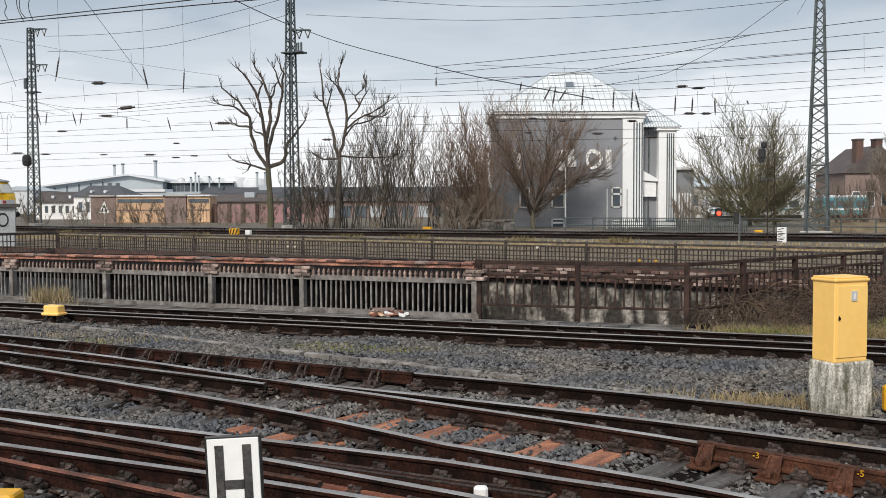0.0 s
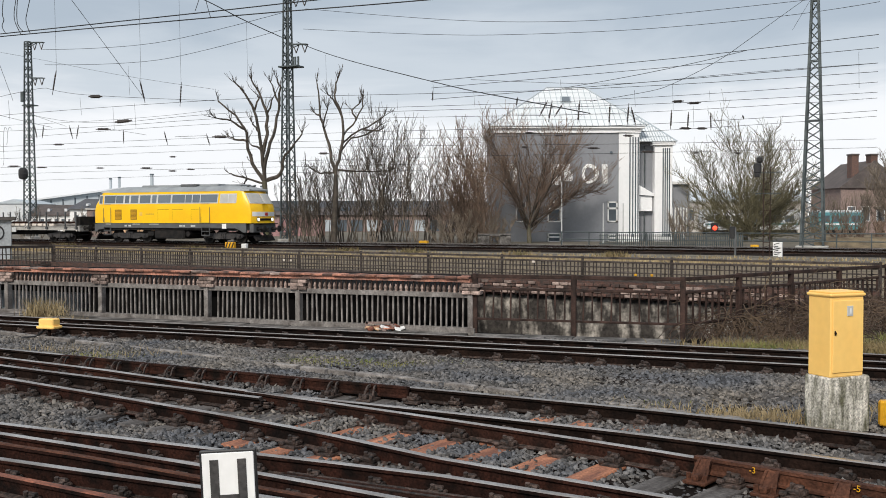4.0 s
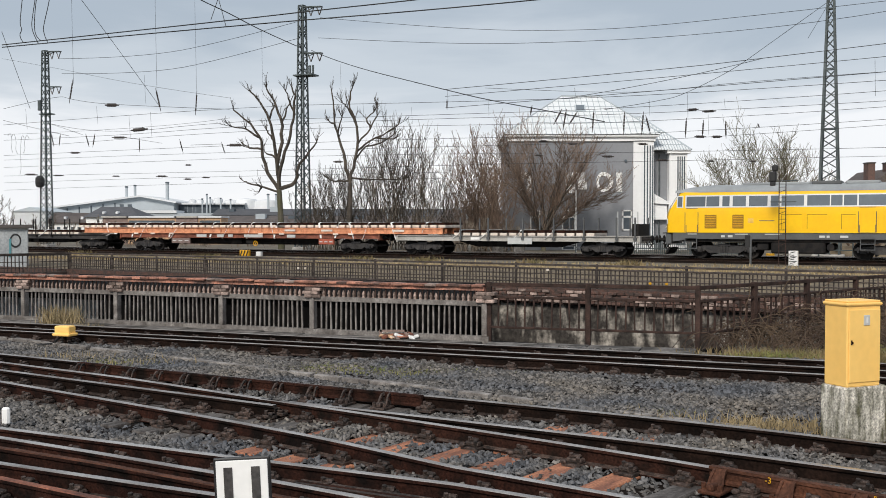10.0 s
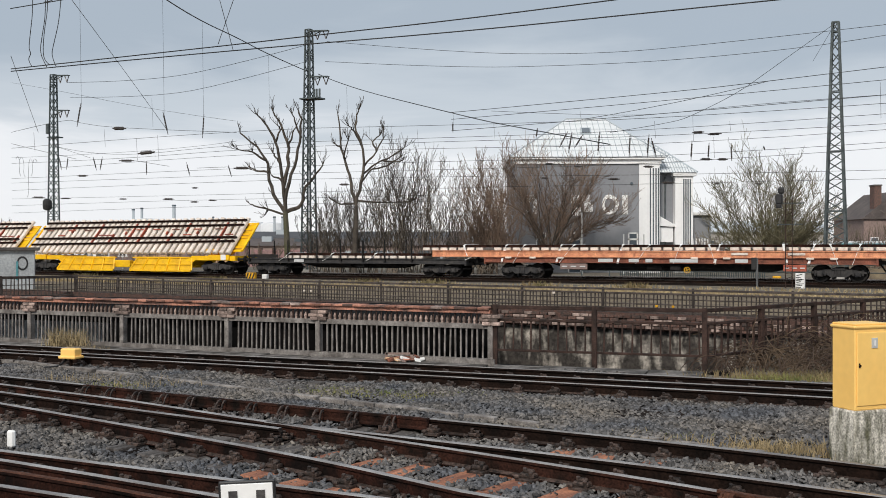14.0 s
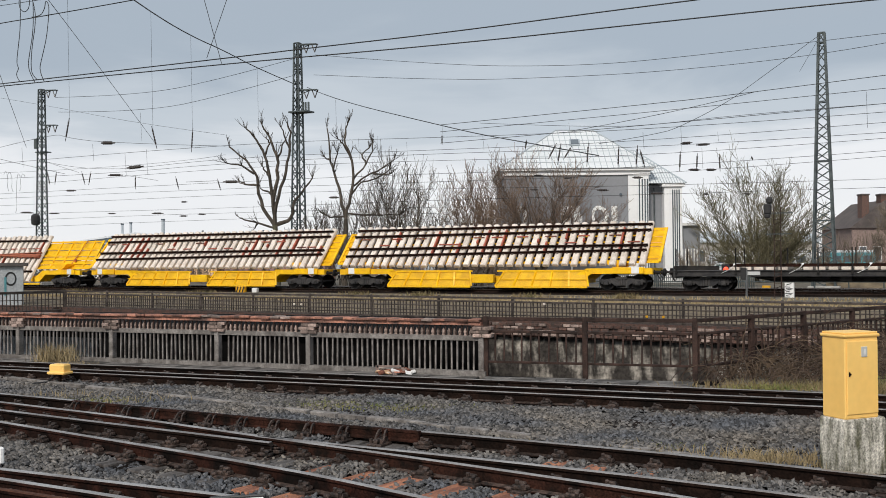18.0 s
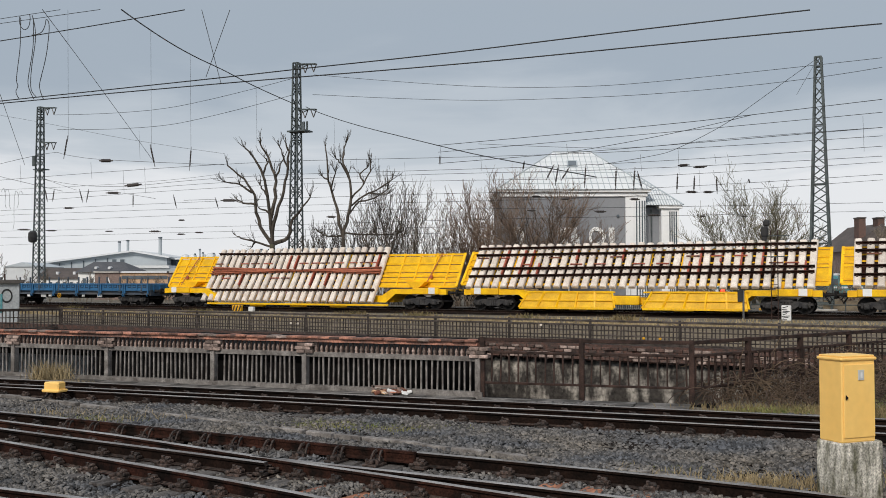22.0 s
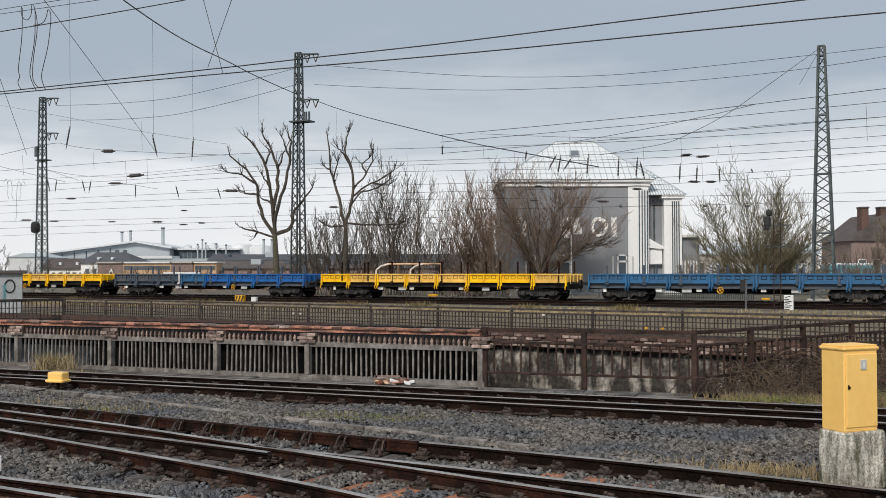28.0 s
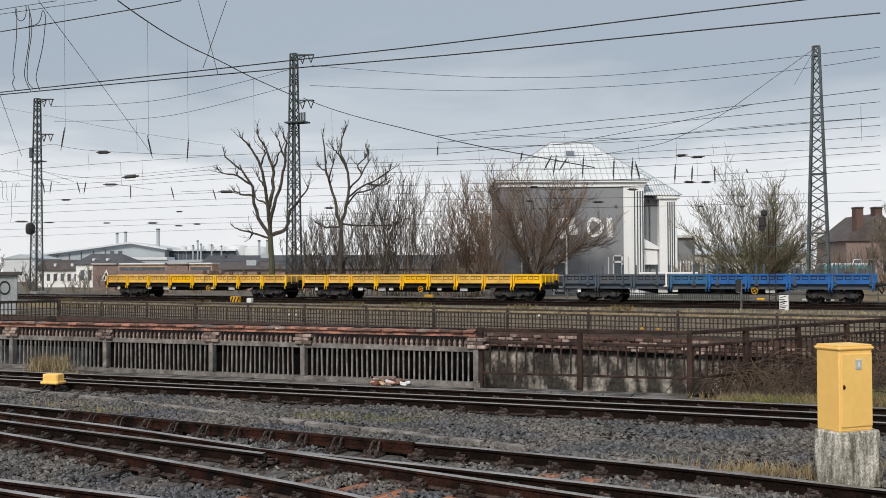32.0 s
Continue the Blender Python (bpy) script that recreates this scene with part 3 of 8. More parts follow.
for a, c in ((NEAR_A, NEAR_W), (NEAR_E, NEAR_A)):
    ln = math.hypot(c[0] - a[0], c[1] - a[1])
    for k in range(int(ln)):
        part("slab", slab, "walk", walkway, m=line_pose(a, c) @ pose(k + 0.5, rnd.uniform(-0.02, 0.02), rnd.uniform(-0.015, 0.01), rnd.uniform(-0.8, 0.8), 0, rnd.uniform(-0.6, 0.6)))
RF_E, RF_W = (10.45, 23.05), (-14.9, 39.35)
par = thing("parapet", "low crumbling brick parapet on the far side of the underpass", "parapet", m=line_pose(RF_W, RF_E), kind="structure")
LR = math.hypot(RF_E[0] - RF_W[0], RF_E[1] - RF_W[1])
b = Build()
b.box(-20, -0.12, -0.05, LR, 0.2, 0.40)
part("core", b, "brick", par)
pb = Build().box(-0.118, -0.05, -0.039, 0.118, 0.05, 0.039, 0.01).mesh("brick")
pb2 = Build().box(-0.112, -0.05, -0.037, 0.112, 0.056, 0.037, 0.012).mesh("brick")
pb2.materials.append(M["pinkish"])
for r in range(4):
    for k in range(int(LR / 0.25)):
        if k * 0.25 < LR - 19 or rnd.random() < 0.08:
            continue
        part("brick", pb if rnd.random() < 0.6 else pb2, "brick", par, m=pose(k * 0.25 + (0.125 if r % 2 else 0), -0.14 + rnd.uniform(-0.015, 0.01), 0.03 + r * 0.09, 0, 0, rnd.uniform(-1.5, 1.5)))
railing(RF_W, RF_E, [k / 12 for k in range(13)], "dark iron lattice railing along the far side of the underpass", top=1.06, mid=0.92, low=0.44, gap=0.112, foot=0.38, extra=(0.54, 0.64, 0.78), thick=0.028, top_thick=0.055, material="lattice", post=0.032)
railing((-21.5, 34.2), RF_W, (0.0, 0.33, 0.66, 1.0), "dark iron railing turning the corner of the underpass", top=1.06, mid=0.98, low=0.30, gap=0.14, foot=-0.1, extra=(0.50, 0.72), thick=0.035, top_thick=0.06, material="lattice")


# ---- sleepers, chairs and check rails of the near tracks ----
SLEEPERS = []


def pair_sleepers(tr, one, two, material, over=0.45, step=0.56, chairs=True, y_max=23.0, red=None):
    """Sleepers under two rails that run side by side; material may change along the way."""
    p, q = smooth_line(NEAR_RAILS[one], 0.05), smooth_line(NEAR_RAILS[two], 0.2)
    gone = 0.0
    sl = Build().box(-1.25, -0.125, -0.165, 1.25, 0.125, 0.0, 0.015).mesh("sleeper")
    for i in range(1, len(p)):
        gone += (p[i] - p[i - 1]).length
        if gone < step or p[i].y > y_max or p[i].y < 5.5:
            continue
        gone = 0.0
        d = (p[i] - p[max(i - 4, 0)]).normalized()
        nrm = Vector((-d.y, d.x, 0))
        j = min(range(len(q)), key=lambda k: abs((q[k] - p[i]).dot(d)))
        a, c = p[i], q[j]
        m = (a + c) / 2
        half = (a - c).length / 2 + over
        if half > 1.75:
            continue
        SLEEPERS.append((m.x, m.y, nrm.x, nrm.y, half))
        mt = material
        if red and red[0] < m.x < red[1]:
            mt = "orangewood"
        ob = part("sleeper", sl if mt == material else sl.copy(), mt, tr, m=pose(m.x, m.y, -0.174, rnd.uniform(-1, 1), 0, math.degrees(math.atan2(nrm.y, nrm.x)) + rnd.uniform(-1, 1)) @ Matrix.Diagonal((half / 1.25, 1, 1, 1)))
        if mt != material:
            ob.data.materials.clear()
            ob.data.materials.append(M["orangewood"])
        if chairs:
            for e in (a, c):
                part("rail_chair", CHAIR, "rust", tr, m=pose(e.x, e.y, -0.172, 0, 0, math.degrees(math.atan2(d.y, d.x)) + rnd.uniform(-2, 2)))


ch = Build()
ch.box(-0.09, -0.18, -0.01, 0.09, 0.18, 0.022, 0.006)
for s in (-1, 1):
    ch.box(-0.075, s * 0.04, 0.02, 0.075, s * 0.135, 0.062, 0.012)
    ch.box(-0.05, s * 0.05, 0.06, 0.045, s * 0.105, 0.088, 0.012)
    ch.tube((-0.035, s * 0.10, 0.05), (-0.03, s * 0.108, 0.100), 0.019, n=6)
    ch.tube((0.045, s * 0.125, 0.02), (0.05, s * 0.138, 0.078), 0.019, n=6)
    ch.box(-0.105, s * 0.14, 0.015, -0.045, s * 0.19, 0.05, 0.012)
ch.v = [(x * 1.12, y * 1.12, z * 1.18) for x, y, z in ch.v]
CHAIR = ch.mesh("rail_chair")
CHAIR.materials.append(M["chairs"])
pair_sleepers(track_a, "a1", "a2", "sleeper", y_max=25)
pair_sleepers(track_c, "c1", "c2", "sleeper", red=(-1.7, 1.35))
pair_sleepers(track_b, "b1", "b2", "sleeper", y_max=12.2, red=(1.0, 3.0))
pair_sleepers(track_b, "b1", "b3", "sleeper", y_max=22)
pair_sleepers(track_d, "d1", "e1", "sleeper", y_max=15, red=(-1.6, 1.0))
pair_sleepers(track_d, "d2", "e2", "sleeper", y_max=15)


def check_rail(tr, one, x0, x1, side, material, label, wide=0.055, reach=0.24, space=0.53, closed=False):
    """A raised guard rail beside a running rail, held by slanted brackets."""
    line = [q for q in smooth_line(NEAR_RAILS[one], 0.06) if x0 < q.x < x1]
    rings, b = [], Build()
    spots, gone = [], space - 0.1
    for i, q in enumerate(line):
        d = (line[min(i + 1, len(line) - 1)] - line[max(i - 1, 0)]).normalized()
        o = Vector((-d.y, d.x, 0))
        c = q + o * side
        rings.append([c + o * u + Vector((0, 0, w)) for u, w in ((-0.035, -0.13), (0.035, -0.13), (0.035, -0.11), (0.012, -0.09), (0.022, -0.01), (0.035, -0.005), (0.035, 0.016), (-0.035, 0.016), (-0.035, -0.012), (-0.022, -0.02), (-0.012, -0.09), (-0.035, -0.11))])
        if i:
            gone += (line[i] - line[i - 1]).length
        if gone > space:
            gone = 0.0
            spots.append((c, math.degrees(math.atan2(d.y, d.x))))
    b.loft(rings)
    cr = part("check_rail", b, material, tr, label)
    br = Build()
    s = -1
    # two bowed ribs from the head down to a foot plate, with a web between them on the heavy ones
    curve = [(0.03, 0.012, 0.035), (0.085, 0.004, 0.035), (0.125, -0.045, 0.032), (0.15, -0.10, 0.036), (reach, -0.155, 0.045)]
    for dx, go in ((-wide, -wide * 0.5), (wide - 0.026, wide * 0.5)):
        rings2 = []
        for k, (y, z, th) in enumerate(curve):
            x = dx + go * k / 4
            rings2.append([(x, s * y, z - th), (x + 0.024, s * y, z - th), (x + 0.024, s * y, z), (x, s * y, z)])
        br.loft(rings2)
    if closed:
        br.bar((0, s * 0.05, 0.005), (0, s * (reach - 0.05), -0.15), wide * 1.7, 0.02)
    br.box(-wide * 1.9, s * (reach + 0.05), -0.172, wide * 1.9, s * 0.02, -0.142, 0.008)
    for dx in (-wide * 1.4, wide * 1.4):
        br.tube((dx, s * (reach - 0.02), -0.15), (dx, s * (reach - 0.02), -0.085), 0.022, n=6)
    br.box(-0.03, s * (reach - 0.1), -0.15, 0.03, s * (reach + 0.03), -0.09, 0.015)
    me = br.mesh("bracket")
    for c, ang in spots:
        part("bracket", me, "guard" if closed else "chairs", cr, m=pose(c.x, c.y, 0.0, 0, 0, ang))


check_rail(track_b, "b1", -5.7, -0.25, -0.1, "rust", "raised brown guard rail on slanted brackets")
check_rail(track_c, "c1", 2.36, 5.2, -0.02, "guard", "raised rust-brown guard rail with yellow painted numerals", wide=0.055, reach=0.24, space=0.57, closed=True)


def numeral(text, parent, m, size):
    """A painted numeral."""
    cu = bpy.data.curves.new("numeral", "FONT")
    cu.body, cu.size, cu.extrude = text, size, 0.001
    cu.materials.append(M["amber"])
    ob = new("numeral", cu)
    ob.parent = parent
    ob.matrix_basis = m
    return tagged(ob, "yellow painted numeral")


guard_line = smooth_line(NEAR_RAILS["c1"], 0.06)
for text, x in (("-3", 2.74), ("-5", 3.42)):
    k = min(range(len(guard_line)), key=lambda i: abs(guard_line[i].x - x))
    p, q = guard_line[k], guard_line[k + 4]
    d = (q - p).normalized()
    c = p + Vector((d.y, -d.x, 0)) * 0.062
    numeral(text, track_c, pose(c.x, c.y, -0.045, 90, 0, math.degrees(math.atan2(d.y, d.x))), 0.075)

# cable duct between the tracks
line = smooth_line([(-14, 23.6), (-7.2, 18.94), (-3.43, 16.19), (0.09, 13.72), (2.01, 12.21), (3.55, 11.08)], 0.5)
duct = thing("cable_duct", "narrow weathered cable duct lying in the ballast", "cable duct", kind="structure")
lid = Build().box(-0.25, -0.06, -0.04, 0.25, 0.06, 0.03, 0.008).mesh("lid")
for p, q in zip(line, line[1:]):
    m = (p + q) / 2
    part("lid", lid, "greybar", duct, m=pose(m.x, m.y, -0.155 + rnd.uniform(-0.012, 0.006), rnd.uniform(-4, 4), 0, math.degrees(math.atan2(q.y - p.y, q.x - p.x)) + rnd.uniform(-1, 1)))

# ---- loose ballast: one heap of many stones ----
def ballast(count, seed):
    rs = np.random.RandomState(seed)
    rails_xy = np.array([(q.x, q.y) for k in NEAR_RAILS for q in smooth_line(NEAR_RAILS[k], 0.15) if q.y < 24 and abs(q.x) < 15])
    y = np.sqrt(rs.uniform(5.0 ** 2, 19.5 ** 2, count))
    x = rs.uniform(-0.50, 0.50, count) * y
    keep = np.ones(count, bool)
    for i in range(0, count, 2000):
        d = np.hypot(x[i:i + 2000, None] - rails_xy[None, :, 0], y[i:i + 2000, None] - rails_xy[None, :, 1]).min(1)
        keep[i:i + 2000] = d > 0.085
    # nothing past the balustrade and the railing, nor under the cabinet
    keep &= y < 19.4 - 0.40 * x
    # the near-black ground of the nearest turnout is almost bare
    d1 = np.array(NEAR_RAILS["d1"])
    keep &= (y > np.interp(x, d1[:, 0], d1[:, 1]) + 0.05) | (rs.uniform(0, 1, count) < 0.10)
    keep &= ~((np.abs(x - 4.45) < 0.36) & (np.abs(y - 10.9) < 0.36))
    for sx, sy, nx, ny, half in SLEEPERS:
        dx, dy = x - sx, y - sy
        keep &= ~((np.abs(dx * nx + dy * ny) < half) & (np.abs(dy * nx - dx * ny) < 0.13) & (rs.uniform(0, 1, count) < (0.9 if sy + 0.62 * sx < 11.6 else 0.12)))
    x, y = x[keep], y[keep]
    n = len(x)
    size = rs.uniform(0.010, 0.024, n) * (1 + 0.025 * (y - 8))
    base = np.array([(-1, -1, -1), (1, -1, -0.9), (1.1, 1, -1), (-0.9, 1, -1), (-0.8, -0.7, 0.8), (0.7, -0.9, 0.9), (0.8, 0.7, 0.7), (-0.7, 0.8, 1.0)])
    v = base[None] * (1 + rs.uniform(-0.42, 0.42, (n, 8, 3))) * size[:, None, None] * np.array([1.3, 0.85, 0.6])
    a = rs.uniform(0, 6.283, n)
    tilt = rs.uniform(-0.8, 0.8, n)
    c, s = np.cos(a)[:, None], np.sin(a)[:, None]
    vz = v[:, :, 2] + v[:, :, 0] * tilt[:, None]
    vx, vy = v[:, :, 0] * c - v[:, :, 1] * s, v[:, :, 0] * s + v[:, :, 1] * c
    lift = 0.025 * np.sin(x * 1.7 + y * 0.9) + 0.02 * np.sin(y * 2.3 - x) + rs.uniform(-0.03, 0.028, n)
    co = np.stack([vx + x[:, None], vy + y[:, None], vz + (-0.186 + lift)[:, None]], -1).reshape(-1, 3)
    fb = np.array([(4, 5, 6, 7), (0, 1, 5, 4), (1, 2, 6, 5), (2, 3, 7, 6), (3, 0, 4, 7)])
    f = (fb[None] + 8 * np.arange(n)[:, None, None]).reshape(-1, 4)
    me = bpy.data.meshes.new("ballast")
    me.vertices.add(len(co))
    me.vertices.foreach_set("co", co.ravel())
    me.loops.add(f.size)
    me.loops.foreach_set("vertex_index", f.ravel())
    me.polygons.add(len(f))
    me.polygons.foreach_set("loop_start", np.arange(0, f.size, 4))
    me.update(calc_edges=True)
    me.validate()
    return part("ballast", me, "stone", kind="stuff")


tagged(ballast(165000, 3), "grey broken ballast stones between the rails", "ballast")
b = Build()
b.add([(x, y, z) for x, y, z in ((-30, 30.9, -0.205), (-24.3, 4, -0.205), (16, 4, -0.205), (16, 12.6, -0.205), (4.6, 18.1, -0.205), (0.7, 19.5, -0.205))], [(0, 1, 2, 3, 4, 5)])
tagged(part("ballast_bed", b, "ballast"), "near-black ballast bed under the near tracks, painting the shaded gaps between stones", "ballast", kind="structure")

# ---- the train: each vehicle's x axis points the way it goes, its near side is at -y, z is 0 on the rail head ----
VEHICLES = []   # (thing, its centre behind the locomotive's centre)
WHEELSETS = []  # (wheelset, its place in the bogie, radius)


def wheel_mesh(r):
    b = Build()
    for y in (-0.75, 0.75):
        s = 1 if y > 0 else -1
        b.lathe([(r * 0.2, y - s * 0.02), (r * 0.3, y + s * 0.09), (r * 0.8, y + s * 0.05), (r * 0.84, y + s * 0.075), (r, y + s * 0.07), (r * 1.01, y - s * 0.05), (r * 1.06, y - s * 0.06), (r * 1.05, y - s * 0.085), (r * 0.8, y - s * 0.07)], n=20, axis="y")
        for k in range(4):
            t = k * math.pi / 2
            b.tube((r * 0.58 * math.cos(t), y + s * 0.055, r * 0.58 * math.sin(t)), (r * 0.58 * math.cos(t), y + s * 0.085, r * 0.58 * math.sin(t)), r * 0.09, n=6)
    b.tube((0, -0.98, 0), (0, 0.98, 0), 0.075, n=8)
    b.smooth = True
    me = b.mesh("wheelset")
    me.materials.append(M["under"])
    return me


WHEEL_BIG, WHEEL_SMALL = wheel_mesh(0.5), wheel_mesh(0.46)


def bogie_mesh(base, r):
    h = base / 2
    b = Build()
    for s in (-1, 1):
        y0, y1 = s * 0.94, s * 1.06
        b.extrude([(-h - 0.42, r + 0.12), (-h - 0.42, r + 0.02), (-h + 0.32, r - 0.02), (-h + 0.55, r - 0.18), (h - 0.55, r - 0.18), (h - 0.32, r - 0.02), (h + 0.42, r + 0.02), (h + 0.42, r + 0.12), (h - 0.3, r + 0.24), (-h + 0.3, r + 0.24)], y0, y1, "y")
        for x in (-h, h):
            b.box(x - 0.15, min(y0, s * 1.14), r - 0.16, x + 0.15, max(y0, s * 1.14), r + 0.13, 0.03)
            b.tube((x, s * 1.12, r), (x, s * 1.19, r), 0.11, n=10)
            for dx in (-0.24, 0.24):
                b.tube((x + dx, s * 1.02, r - 0.1), (x + dx, s * 1.02, r + 0.2), 0.065, n=8)
        for dx in (-0.16, 0.0, 0.16):
            b.tube((dx, s * 1.05, r - 0.16), (dx, s * 1.05, r + 0.3), 0.075, n=8)
        b.box(-0.35, s * 0.95, r + 0.2, 0.35, s * 1.13, r + 0.34, 0.02)
    b.box(-0.25, -0.95, r - 0.05, 0.25, 0.95, r + 0.3)
    for x in (-h - 0.38, h + 0.38):
        b.box(x - 0.05, -0.95, r, x + 0.05, 0.95, r + 0.12)
    for x in (-h + 0.62, h - 0.62):
        b.box(x - 0.06, -0.8, r - 0.3, x + 0.06, 0.8, r + 0.05)
    me = b.mesh("bogie")
    me.materials.append(M["bogies"])
    return me


BOGIE_LOCO, BOGIE_WAGON = bogie_mesh(2.8, 0.5), bogie_mesh(1.9, 0.46)


def bogie(t, x, loco=False):
    bo = part("bogie", BOGIE_LOCO if loco else BOGIE_WAGON, "under", t, m=pose(x, 0, 0))
    r = 0.5 if loco else 0.46
    for dx in ((-1.4, 1.4) if loco else (-0.95, 0.95)):
        w = part("wheelset", WHEEL_BIG if loco else WHEEL_SMALL, "under", bo, m=pose(dx, 0, r))
        WHEELSETS.append((w, dx, r))


def buffer_mesh():
    b = Build()
    b.lathe([(0.14, 0), (0.14, 0.04), (0.095, 0.05), (0.095, 0.34), (0.06, 0.35), (0.06, 0.55), (0.23, 0.56), (0.235, 0.60), (0.19, 0.63)], n=14, axis="x")
    b.smooth = True
    me = b.mesh("buffer")
    me.materials.append(M["under"])
    return me


BUFFER = buffer_mesh()
hook = Build()
hook.box(0, -0.05, 1.0, 0.3, 0.05, 1.12, 0.02)
hook.tube((0.22, 0, 1.05), (0.38, 0, 0.80), 0.03)
hook.tube((0.38, -0.06, 0.80), (0.38, 0.06, 0.80), 0.05)
hook.tube((0.38, 0, 0.80), (0.25, 0, 0.55), 0.03)
hook.tube((0.05, -0.35, 0.95), (0.3, -0.38, 0.55), 0.025)
hook.tube((0.05, 0.35, 0.95), (0.3, 0.38, 0.55), 0.025)
HOOK = hook.mesh("coupling")
HOOK.materials.append(M["under"])


def ends(t, half, short=0.0):
    """Buffers and couplings; half is half the length over the buffers."""
    for s in (-1, 1):
        turn = 0 if s > 0 else 180
        at = s * (half - 0.62) - (short if s > 0 else 0)
        for y in (-0.875, 0.875):
            part("buffer", BUFFER, "under", t, m=pose(at, y, 1.06, 0, 0, turn))
        part("coupling", HOOK, "under", t, m=pose(at, 0, 0, 0, 0, turn))


def ring_wheel(t, x, y, z, material="amber"):
    b = Build()
    for k in range(12):
        a, c = 2 * math.pi * k / 12, 2 * math.pi * (k + 1) / 12
        b.tube((x + 0.17 * math.cos(a), y, z + 0.17 * math.sin(a)), (x + 0.17 * math.cos(c), y, z + 0.17 * math.sin(c)), 0.022, n=5)
    for a in (0.5, 2.07):
        b.tube((x - 0.17 * math.cos(a), y, z - 0.17 * math.sin(a)), (x + 0.17 * math.cos(a), y, z + 0.17 * math.sin(a)), 0.018, n=5)
    part("handbrake_wheel", b, material, t, "yellow handbrake wheel")


def plate(t, x, z, w, h, material="white", y=-1.46, name="marking_plate", label=""):
    b = Build()
    b.box(x - w / 2, y - 0.012, z - h / 2, x + w / 2, y + 0.012, z + h / 2)
    part(name, b, material, t, label)


# ---- locomotive ----
def side_y(z):
    return 1.54 if z <= 2.75 else 1.54 - (z - 2.75) * 0.145


def rake(z):
    """How far the cab front leans back at a height."""
    return 0.0 if z <= 2.35 else 0.10 * (z - 2.35) / 0.4 if z <= 2.75 else 0.10 + (z - 2.75) * 0.62


FRONT = 0.4  # the leading cab is this much shorter
LEVELS = [1.46, 1.62, 2.35, 2.75, 3.2, 3.74]
HALF = [(-7.20, 1.28, 1), (-6.9, 1.44, 0.9), (-6.3, 1.53, 0.35), (-5.6, 1.54, 0)]


def on_side(b, x0, x1, z0, z1, out, thick=0.02, sgn=-1):
    """A thin panel that follows the side wall."""
    vs = []
    for d in (out, out - thick):
        for x, z in ((x0, z0), (x1, z0), (x1, z1), (x0, z1)):
            vs.append((x, sgn * (side_y(z) + d), z))
    return b.add(vs, [(0, 1, 2, 3), (7, 6, 5, 4), (0, 4, 5, 1), (1, 5, 6, 2), (2, 6, 7, 3), (3, 7, 4, 0)])


